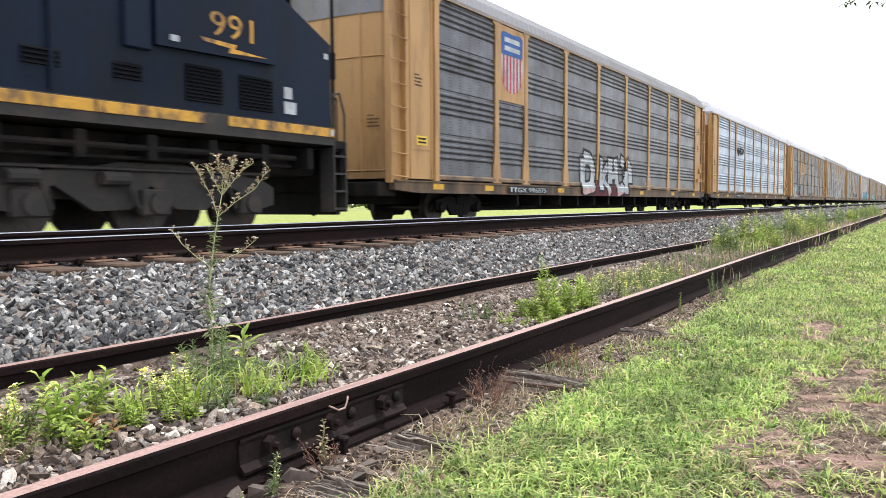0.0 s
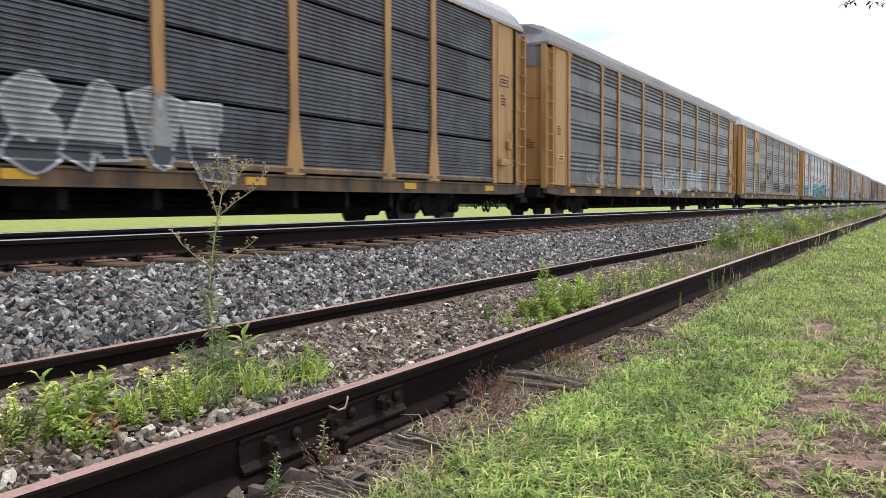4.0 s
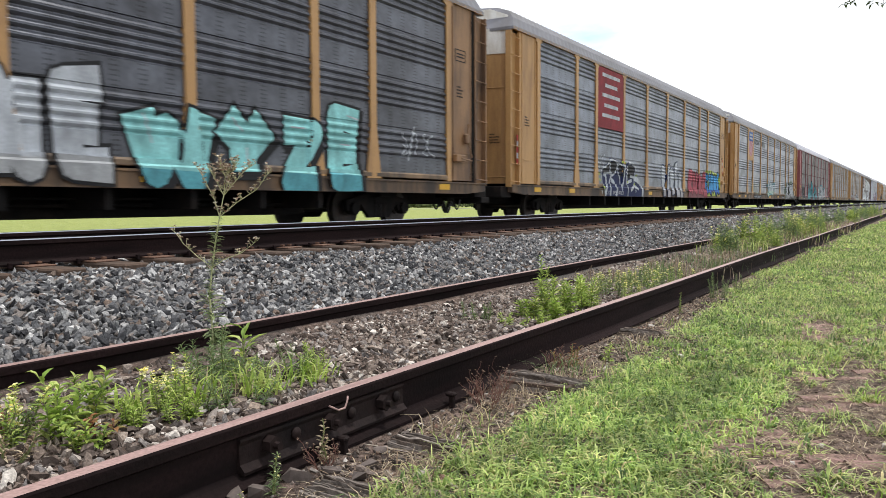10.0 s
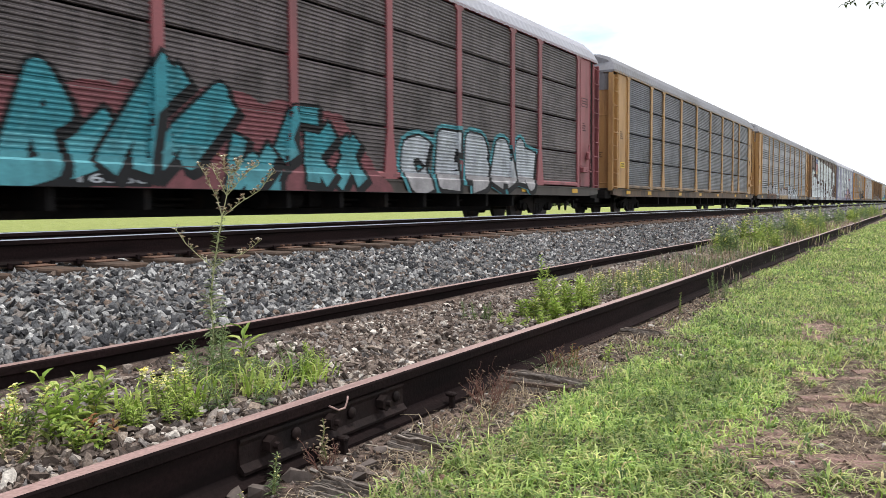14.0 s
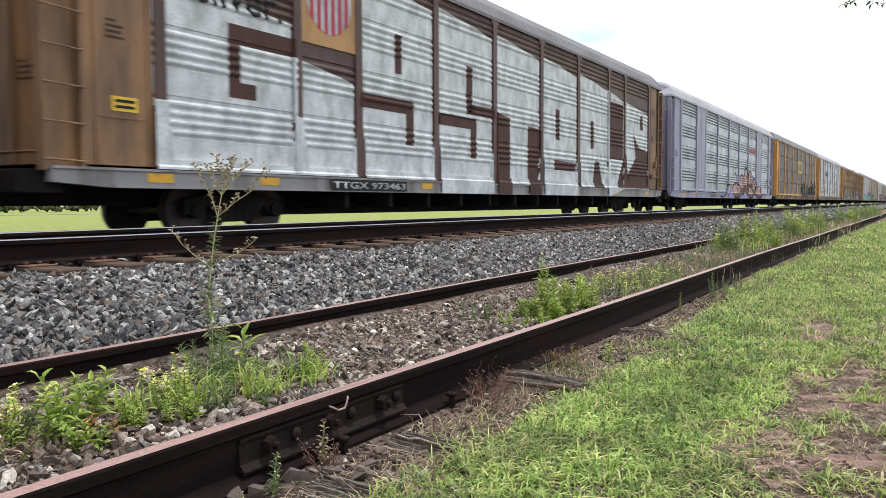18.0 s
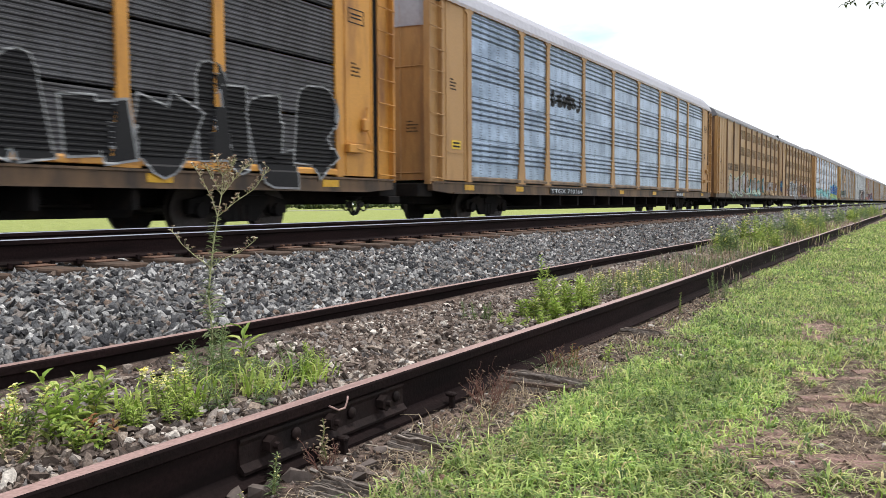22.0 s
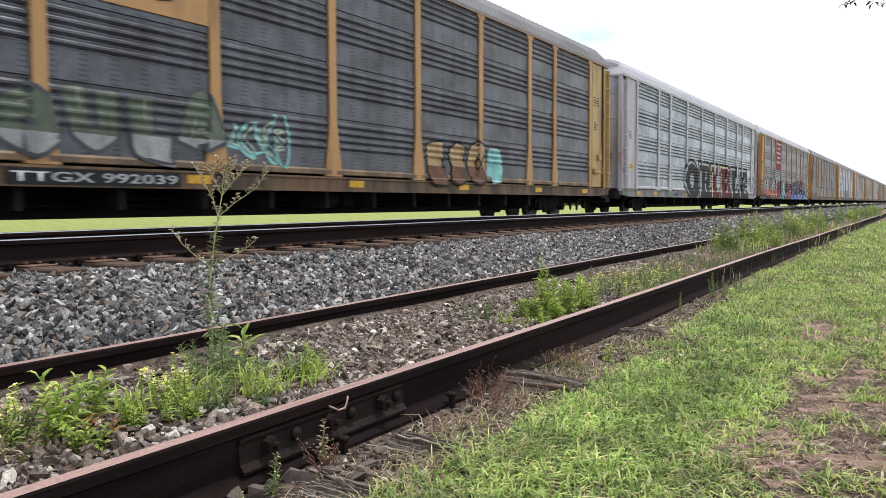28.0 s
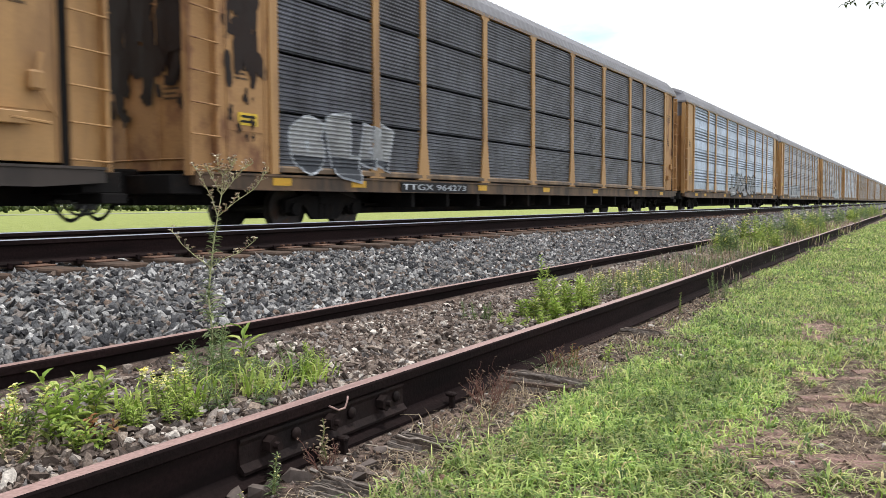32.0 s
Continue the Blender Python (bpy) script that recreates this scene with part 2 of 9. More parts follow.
# ---- loose stone, as joined pieces ----
def stone_shapes(count, seed, detail=1):
    """Angular broken-stone shapes: the hull of a block's corners, each pushed about."""
    rng = np.random.default_rng(seed)
    shapes = []
    corners = np.array([(a, b, c) for a in (-1, 1) for b in (-1, 1) for c in (-1, 1)]) * np.array([0.95, 0.70, 0.46])
    for _ in range(count):
        bm = bmesh.new()
        co = np.concatenate([corners * rng.uniform(0.25, 1.3, size=(8, 3)), rng.normal(size=(4, 3)) * np.array([0.7, 0.55, 0.42])])
        for p in co:
            bm.verts.new(p)
        hull = bmesh.ops.convex_hull(bm, input=bm.verts)
        loose = [v for v in bm.verts if not v.link_faces]
        bmesh.ops.delete(bm, geom=loose, context="VERTS")
        bmesh.ops.triangulate(bm, faces=bm.faces)
        bmesh.ops.recalc_face_normals(bm, faces=bm.faces)
        bm.verts.index_update()
        shapes.append((np.array([v.co for v in bm.verts]), np.array([[v.index for v in f.verts] for f in bm.faces])))
        bm.free()
    return shapes


def random_turns(rng, n, flat=1.0):
    q = rng.normal(size=(n, 4)) * np.array([1, flat, flat, 1])
    q /= np.linalg.norm(q, axis=1)[:, None]
    w, x, y, z = q.T
    return np.stack([np.stack([1 - 2 * (y * y + z * z), 2 * (x * y - z * w), 2 * (x * z + y * w)], -1),
                     np.stack([2 * (x * y + z * w), 1 - 2 * (x * x + z * z), 2 * (y * z - x * w)], -1),
                     np.stack([2 * (x * z - y * w), 2 * (y * z + x * w), 1 - 2 * (x * x + y * y)], -1)], 1)


def scatter(name, pos, size, mat, seed, label, shapes, flat=1.0, squash=(0.7, 1.25), axes=(1, 1, 1)):
    rng = np.random.default_rng(seed)
    n = len(pos)
    pick = rng.integers(0, len(shapes), n)
    turn = random_turns(rng, n, flat)
    stretch = rng.uniform(*squash, size=(n, 3)) * size[:, None] * np.array(axes)
    cos, faces, base = [], [], 0
    for k, (co, fc) in enumerate(shapes):
        ids = np.nonzero(pick == k)[0]
        p = np.einsum("nij,nkj->nki", turn[ids], co[None] * stretch[ids][:, None, :]) + pos[ids][:, None, :]
        cos.append(p.reshape(-1, 3))
        faces.append((fc[None] + (base + np.arange(len(ids)) * len(co))[:, None, None]).reshape(-1, 3))
        base += len(ids) * len(co)
    me = sheet_mesh(name, np.concatenate(cos), np.concatenate(faces), mat)
    return tagged(new(name, me), label, "gravel", kind="stuff")


def piece_material(name, stops, rough=0.85, grain=60, bump=0.4, drift=0.0):
    """Loose pieces, each with its own tone from the stops, and a fine grain."""
    m = bpy.data.materials.new(name)
    m.use_nodes = True
    n, l = m.node_tree.nodes, m.node_tree.links
    b = n["Principled BSDF"]
    b.inputs["Roughness"].default_value, b.inputs["Specular IOR Level"].default_value = rough, 0.3
    geo, ramp, co, fine = n.new("ShaderNodeNewGeometry"), n.new("ShaderNodeValToRGB"), n.new("ShaderNodeTexCoord"), n.new("ShaderNodeTexNoise")
    while len(ramp.color_ramp.elements) < len(stops):
        ramp.color_ramp.elements.new(0.5)
    for e, (p, c) in zip(ramp.color_ramp.elements, stops):
        e.position, e.color = p, (*c, 1)
    l.new(geo.outputs["Random Per Island"], ramp.inputs[0])
    fine.inputs["Scale"].default_value, fine.inputs["Detail"].default_value = grain, 5
    l.new(co.outputs["Object"], fine.inputs["Vector"])
    tone = n.new("ShaderNodeMapRange")
    tone.inputs[1].default_value, tone.inputs[2].default_value = 0.3, 0.7
    tone.inputs[3].default_value, tone.inputs[4].default_value = 0.65, 1.35
    l.new(fine.outputs[0], tone.inputs[0])
    mix = n.new("ShaderNodeMix")
    mix.data_type, mix.blend_type = "RGBA", "MULTIPLY"
    mix.inputs[0].default_value = 1
    l.new(ramp.outputs[0], mix.inputs[6]), l.new(tone.outputs[0], mix.inputs[7])
    out = mix.outputs[2]
    if drift:
        broad, span, over = n.new("ShaderNodeTexNoise"), n.new("ShaderNodeMapRange"), n.new("ShaderNodeMix")
        broad.inputs["Scale"].default_value, broad.inputs["Detail"].default_value = 3.0, 5
        l.new(co.outputs["Object"], broad.inputs["Vector"])
        span.inputs[1].default_value, span.inputs[2].default_value = 0.3, 0.7
        span.inputs[3].default_value, span.inputs[4].default_value = 1 - drift, 1 + drift
        l.new(broad.outputs[0], span.inputs[0])
        over.data_type, over.blend_type = "RGBA", "MULTIPLY"
        over.inputs[0].default_value = 1
        l.new(out, over.inputs[6]), l.new(span.outputs[0], over.inputs[7])
        out = over.outputs[2]
    l.new(out, b.inputs["Base Color"])
    bump_ = n.new("ShaderNodeBump")
    bump_.inputs["Strength"].default_value, bump_.inputs["Distance"].default_value = bump, 0.01
    l.new(fine.outputs[0], bump_.inputs["Height"])
    l.new(bump_.outputs[0], b.inputs["Normal"])
    return m


GRANITE = piece_material("granite", [(0.0, (0.020, 0.019, 0.021)), (0.2, (0.066, 0.066, 0.071)), (0.42, (0.14, 0.14, 0.144)), (0.60, (0.20, 0.194, 0.19)), (0.72, (0.16, 0.115, 0.09)), (0.86, (0.25, 0.244, 0.24)), (0.985, (0.48, 0.47, 0.46))], grain=90, bump=0.7)
MIXED = piece_material("mixed_gravel", [(0.0, (0.03, 0.022, 0.018)), (0.22, (0.10, 0.075, 0.062)), (0.42, (0.20, 0.155, 0.128)), (0.6, (0.17, 0.155, 0.15)), (0.76, (0.29, 0.225, 0.18)), (0.90, (0.36, 0.315, 0.275)), (0.98, (0.56, 0.51, 0.46))], grain=90, bump=0.7)
DIRT = piece_material("dirt_stone", [(0.0, (0.026, 0.019, 0.016)), (0.4, (0.085, 0.063, 0.052)), (0.7, (0.17, 0.135, 0.115)), (0.86, (0.19, 0.105, 0.075)), (0.93, (0.34, 0.30, 0.27)), (1.0, (0.58, 0.53, 0.48))], grain=90, bump=0.6)
EARTH = piece_material("soil_crumb", [(0.0, (0.06, 0.042, 0.033)), (0.5, (0.14, 0.10, 0.08)), (0.9, (0.24, 0.18, 0.145)), (1.0, (0.40, 0.33, 0.27))])
DEBRIS = piece_material("wood_debris", [(0.0, (0.035, 0.026, 0.02)), (0.5, (0.11, 0.088, 0.07)), (0.85, (0.25, 0.215, 0.18)), (1.0, (0.42, 0.37, 0.30))], 0.9, 120)
SHAPES = stone_shapes(14, 5)
SMALL = stone_shapes(8, 9, 1)


def jitter_grid(rng, x0, x1, y0, y1, step, keep=1.0):
    nx, ny = max(1, int((x1 - x0) / step)), max(1, int((y1 - y0) / step))
    gx, gy = np.meshgrid(np.arange(nx), np.arange(ny), indexing="ij")
    p = np.stack([x0 + (gx.ravel() + rng.uniform(-0.15, 1.15, gx.size)) * step, y0 + (gy.ravel() + rng.uniform(-0.15, 1.15, gx.size)) * step], -1)
    return p[rng.random(len(p)) < keep]


def seen(p, slack=1.0):
    """Keeps what lies ahead of the place where the camera stands."""
    return p[(p[:, 0] > 0.5 * p[:, 1] - slack)]


def lay(p, lift):
    return np.column_stack([p, ground_z(p[:, 0], p[:, 1]) + lift])


def build_stone():
    rng = np.random.default_rng(3)
    near = seen(np.concatenate([jitter_grid(rng, 0, 12, 3.36, 5.47, 0.031), jitter_grid(rng, 12, 20, 3.36, 5.45, 0.055)]))
    scatter("ballast", lay(near, rng.uniform(-0.008, 0.024, len(near)) * np.clip((5.6 - near[:, 1]) / 0.5, 0.3, 1)), rng.uniform(0.012, 0.032, len(near)) * np.clip((5.75 - near[:, 1]) / 0.6, 0.6, 1), GRANITE, 11, "grey crushed granite ballast between the tracks", SHAPES, 0.75)
    far = np.concatenate([jitter_grid(rng, 20, 36, 3.36, 5.46, 0.080), jitter_grid(rng, 36, 90, 3.36, 5.45, 0.16)])
    scatter("ballast", lay(far, rng.uniform(-0.01, 0.02, len(far))), np.where(far[:, 0] < 36, rng.uniform(0.03, 0.055, len(far)), rng.uniform(0.05, 0.09, len(far))), GRANITE, 12,
            "grey crushed granite ballast between the tracks", stone_shapes(6, 2, 1))
    bed = seen(np.concatenate([jitter_grid(rng, 2, 24, 5.62, 6.95, 0.075), jitter_grid(rng, 2, 20, 7.13, 9.6, 0.11), jitter_grid(rng, 3, 20, 10.3, 13.8, 0.13)]))
    scatter("ballast", lay(bed, rng.uniform(-0.015, 0.005, len(bed))), rng.uniform(0.03, 0.055, len(bed)), GRANITE, 13, "grey crushed granite ballast under the main lines", SHAPES)
    back = np.concatenate([jitter_grid(rng, -9, 3, 3.36, 5.32, 0.07), jitter_grid(rng, -9, 3, 5.62, 9.6, 0.13)])
    back = back[back[:, 0] <= 0.5 * back[:, 1] - 1.0]
    scatter("ballast", lay(back, rng.uniform(-0.01, 0.01, len(back))), rng.uniform(0.025, 0.05, len(back)), GRANITE, 18, "grey crushed granite ballast between the tracks", SHAPES, 0.75)
    dull = jitter_grid(rng, -9, 1.0, 1.86, 3.22, 0.065)
    dull = dull[dull[:, 0] <= 0.5 * dull[:, 1] - 0.6]
    scatter("gravel", lay(dull, 0.004 + 0 * dull[:, 0]), rng.uniform(0.012, 0.03, len(dull)), MIXED, 19, "brown and grey gravel between the siding rails", SHAPES, 0.5)
    inner = seen(np.concatenate([jitter_grid(rng, 0, 9, 1.86, 3.22, 0.028), jitter_grid(rng, 9, 20, 1.86, 3.22, 0.075)]), 0.6)
    large = rng.random(len(inner)) < np.clip(0.40 - 0.075 * inner[:, 0], 0.03, 1)
    size = np.where(large, rng.uniform(0.015, 0.029, len(inner)), rng.uniform(0.006, 0.015, len(inner)))
    size = np.where(inner[:, 0] > 9, size * 1.7, size)
    scatter("gravel", lay(inner, size * 0.25), size, MIXED, 14, "brown and grey gravel between the siding rails", SHAPES, 0.5)
    side = seen(np.concatenate([jitter_grid(rng, 0.6, 8, 0.95, 1.70, 0.025, 0.9), jitter_grid(rng, 8, 20, 1.2, 1.7, 0.07, 0.5)]), 0.6)
    fade = rng.random(len(side)) < np.clip((side[:, 1] - 0.85) / 0.35, 0.12, 1)
    side = side[fade]
    size = np.where(rng.random(len(side)) < 0.06, rng.uniform(0.011, 0.024, len(side)), rng.uniform(0.004, 0.011, len(side)))
    scatter("gravel", lay(side, size * 0.2), size, DIRT, 15, "small brown stones and dirt along the rail foot", SMALL, 0.5)
    crumbs = np.concatenate([jitter_grid(rng, 1.2, 5, -0.5, 1.25, 0.022, 0.75), jitter_grid(rng, 5, 10, -0.8, 1.25, 0.045, 0.6)])
    size = rng.uniform(0.0018, 0.0052, len(crumbs)) * np.where(rng.random(len(crumbs)) < 0.05, 1.9, 1.0)
    scatter("soil_crumbs", lay(crumbs, size * 0.1), size, EARTH, 16, "loose brown crumbs of bare soil", SMALL, 0.5)
    chips = np.concatenate([jitter_grid(rng, 1.0, 6, 0.95, 1.70, 0.045, 0.55), jitter_grid(rng, 1.5, 6, -0.3, 0.95, 0.09, 0.5), jitter_grid(rng, 1.3, 5, 1.9, 3.1, 0.14, 0.5)])
    size = np.where(chips[:, 1] < 0.95, rng.uniform(0.003, 0.006, len(chips)), rng.uniform(0.004, 0.010, len(chips)))
    tagged(scatter("wood_chips", lay(chips, size * 0.5), size, DEBRIS, 17, "grey splinters and bark bits lying about", SMALL, 0.12, (0.6, 1.4), (3.6, 0.55, 0.4)), category="litter")


build_stone()

# ---- ties, plates, joint ----
OLD_WOOD = material("old_wood", (0.24, 0.205, 0.18), 0.9, 0, 0.6, 45, (0.06, 0.047, 0.04), 7, (0.40, 0.62), 0.8, (1.0, 0.12, 1), spec=0.12)
ROT_WOOD = material("rotten_wood", (0.11, 0.085, 0.07), 0.95, 0, 0.6, 45, (0.03, 0.022, 0.018), 7, (0.40, 0.62), 0.8, (1.0, 0.12, 1), spec=0.1)
TIE_WOOD = material("tie_wood", (0.075, 0.052, 0.040), 0.9, 0, 0.35, 35, (0.16, 0.095, 0.065), 3, (0.5, 0.75), 0.5, (2, 0.2, 1), spec=0.2)
RUST = material("rust", (0.14, 0.074, 0.048), 0.85, 0.2, 0.4, 50, (0.09, 0.05, 0.035), 6, (0.45, 0.7), 0.4)
BAR_STEEL = material("joint_bar_rust", (0.018, 0.0108, 0.0102), 0.75, 0.1, 0.4, 50, (0.011, 0.008, 0.008), 5, (0.42, 0.68), 0.35, spec=0.15)


def old_tie(x, y0, y1, top, seed, wide=0.23):
    """A rotten tie end: many split slivers along the grain, of uneven length and height."""
    rng = random.Random(seed)
    tie = tagged(new("railway_tie"), "weathered grey split wooden tie under the siding", "railway tie", "ties of the siding")
    tie.location = (x, 0, 0)
    bm = bmesh.new()
    box(bm, -wide / 2 + 0.01, wide / 2 - 0.01, y0 + 0.08, y1, top - 0.16, top - 0.03)
    part("core", bm, TIE_WOOD, tie)
    a = -wide / 2
    while a < wide / 2 - 0.004:
        w = rng.uniform(0.003, 0.010)
        if rng.random() < 0.14:
            a += w * 0.8
            continue
        bm = bmesh.new()
        crown = 1 - (2 * (a + w / 2) / wide) ** 2
        h = top - 0.030 + 0.030 * crown - rng.uniform(0, 0.020)
        ya = y0 + rng.uniform(0, 0.07) + 0.10 * (1 - crown) + (rng.uniform(0.05, 0.2) if rng.random() < 0.3 else 0)
        n, rows = 9, []
        for i in range(n + 1):
            q = (i / n) ** 1.5
            y = ya + (y1 - ya) * q
            d = rng.uniform(-0.0035, 0.0035)
            k = h + rng.uniform(-0.006, 0.004) - 0.020 * (1 - q) ** 3
            rows.append([bm.verts.new((a + d, y, top - 0.09)), bm.verts.new((a + d + 0.001, y, k - 0.002)),
                         bm.verts.new((a + w + d - 0.002, y, k + rng.uniform(-0.003, 0.002))), bm.verts.new((a + w + d - 0.001, y, top - 0.09))])
        for p, q in zip(rows, rows[1:]):
            for i in range(3):
                bm.faces.new((p[i], p[i + 1], q[i + 1], q[i]))
        bm.faces.new(rows[0])
        bmesh.ops.recalc_face_normals(bm, faces=bm.faces)
        part("splinter", bm, ROT_WOOD if rng.random() < 0.35 else OLD_WOOD, tie)
        a += w
    return tie


for i, (x, y0, tz) in enumerate(((1.84, 1.24, 0.012), (2.34, 1.27, 0.018), (3.40, 1.26, 0.045), (5.12, 1.30, 0.012))):
    old_tie(x, y0, (1.56, 1.60, 1.70, 1.70)[i], tz, 40 + i)


def make_main_tie():
    bm = bmesh.new()
    box(bm, -0.115, 0.115, -1.3, 1.3, -0.17, 0, 0.012)
    return bm


def make_plate():
    bm = bmesh.new()
    box(bm, -0.11, 0.11, -0.205, 0.205, 0, 0.012, 0.004)
    for y in (-0.083, 0.083):
        for x in (-0.05, 0.05):
            box(bm, x - 0.008, x + 0.008, y - 0.008, y + 0.008, 0.01, 0.024)
            box(bm, x - 0.014, x + 0.014, y - 0.018, y + 0.018, 0.020, 0.034)
    return bm


def make_anchor():
    bm = bmesh.new()
    box(bm, -0.012, 0.012, -0.085, 0.085, -0.02, 0.0)
    box(bm, -0.014, 0.014, -0.088, -0.06, -0.03, 0.012, 0.004)
    return bm


def sleepers(count, start, y, top, name):
    for i in range(count):
        x = start + 0.53 * i
        tie = tagged(place("railway_tie", shared("main_tie", TIE_WOOD, make_main_tie), None, "", (x, y, top)), "dark creosoted wooden tie half buried in ballast", "railway tie", name)
        for s in (-0.753, 0.753):
            place("tie_plate", shared("plate", RUST, make_plate), tie, "", (0, s, 0.0))
        for dx in (-0.16, 0.16):
            place("rail_anchor", shared("anchor", RUST_SHADED, make_anchor), tie, "", (dx, -0.753, 0.022))


sleepers(130, 1.2 - 20 * 0.53, MID_Y, MID_TOP - 0.198, "ties of the empty main track")
sleepers(90, 3.2 - 20 * 0.53, MAIN_Y, MAIN_TOP - 0.198, "ties of the track that the train runs on")


def joint_bar():
    """Bolted splice on the near face of the siding's near rail."""
    y = SIDE_NEAR - 0.009
    joint = tagged(new("rail_joint"), "rusty bolted joint bar splicing the siding rail", "rail joint")
    joint.location = (2.16, y, 0)
    bm = bmesh.new()
    prism(bm, [(0, 0.026), (-0.034, 0.018), (-0.036, 0.028), (-0.016, 0.048), (-0.013, 0.106), (-0.020, 0.120), (-0.019, 0.128), (0, 0.133)], 0, -0.45, 0.44)
    part("splice_plate", bm, BAR_STEEL, joint)
    for k, x in enumerate((-0.33, -0.20, -0.03, 0.10, 0.28, 0.385)):
        bm = bmesh.new()
        if k % 2 == 0:
            rod(bm, (x, -0.018, 0.086), (x, -0.052, 0.086), 0.030, sides=6)
            rod(bm, (x, -0.050, 0.086), (x, -0.072, 0.086), 0.013, sides=8)
            part("nut", bm, BAR_STEEL, joint)
        else:
            bmesh.ops.create_uvsphere(bm, u_segments=12, v_segments=6, radius=0.022, matrix=Matrix.Translation((x, -0.020, 0.086)) @ Matrix.Diagonal((1, 0.6, 1, 1)))
            part("bolt_head", bm, BAR_STEEL, joint, smooth=True)
    bm = bmesh.new()
    tube(bm, [(-0.06, -0.047, 0.150), (-0.02, -0.055, 0.128), (0.02, -0.052, 0.126), (0.035, -0.052, 0.150), (0.05, -0.042, 0.160)], 0.0035)
    part("bond_wire", bm, HEAD_RUST, joint, "bent bond wire end")
    for x in (-0.36, -0.02, 0.72):
        bm = bmesh.new()
        box(bm, x - 0.010, x + 0.010, -0.090, -0.066, -0.04, 0.026, 0.003)
        box(bm, x - 0.016, x + 0.016, -0.096, -0.052, 0.022, 0.040, 0.006)
        part("spike", bm, BAR_STEEL, joint)


joint_bar()
CHUNK = material("dark_chunk", (0.10, 0.078, 0.068), 0.9, 0.0, 0.4, 30, (0.16, 0.125, 0.11), 6, (0.5, 0.7), 0.5)
for i, (x, y, r, h) in enumerate(((1.50, 1.68, 0.040, 0.04), (1.60, 1.60, 0.034, 0.04), (1.70, 1.68, 0.048, 0.05), (1.86, 1.66, 0.052, 0.05), (1.96, 1.62, 0.034, 0.03), (1.62, 1.70, 0.035, 0.05),
                                  (2.05, 1.54, 0.05, 0.035), (2.22, 1.60, 0.035, 0.03), (1.95, 1.50, 0.045, 0.03), (2.40, 1.62, 0.028, 0.03), (1.48, 1.58, 0.04, 0.03))):
    co, fc = SHAPES[i % len(SHAPES)]
    rng = random.Random(i)
    me = sheet_mesh("rock", co * np.array([r * 0.85, r * 0.72, h * 0.8]), fc, CHUNK)
    ob = tagged(new("rock", me), "dark brown broken stone at the rail foot", "rock", "rocks at the rail foot")
    ob.location, ob.rotation_euler = (x, y, float(ground_z(np.array(x), np.array(y))) + h * 0.3), (rng.uniform(-0.2, 0.2), rng.uniform(-0.2, 0.2), rng.uniform(0, 6))

# ---- train ----
POSTS = (-11.83, -8.9, -7.15, -4.3, -1.45, 1.45, 4.3, 7.15, 8.9, 11.83)
HALF = 13.65
Z_SILL, Z_LOW, Z_TOP = 0.675, 1.02, 5.06
BODY = 0.065
BAND = (Z_TOP - Z_LOW) / 4
TAN, TAN_STAIN = (0.40, 0.225, 0.085), (0.20, 0.105, 0.045)

STEEL_BLACK = material("underframe_black", (0.010, 0.009, 0.009), 0.85, 0.0, 0.3, 30, (0.030, 0.022, 0.018), 2, (0.5, 0.75), 0.2, spec=0.15)
WHEEL_STEEL = material("wheel_steel", (0.05, 0.043, 0.04), 0.6, 0.6, 0.3, 20, (0.09, 0.05, 0.03), 4, (0.55, 0.7), 0.1)
TREAD = material("wheel_tread", (0.42, 0.42, 0.43), 0.25, 1.0, 0.1, 30)
HOSE = material("hose_rubber", (0.012, 0.012, 0.012), 0.6, 0, 0.2, 30)
YELLOW = material("reflector_yellow", (0.65, 0.36, 0.02), 0.5, 0, 0.15, 30, (0.25, 0.13, 0.03), 5, (0.55, 0.75))


def paint(name, color, dirt, rough=0.55, amount=(0.48, 0.72)):
    return material("paint_" + name, color, rough, 0.0, 0.10, 30, dirt, 1.1, amount, 0.05, (1.6, 1.6, 0.35))


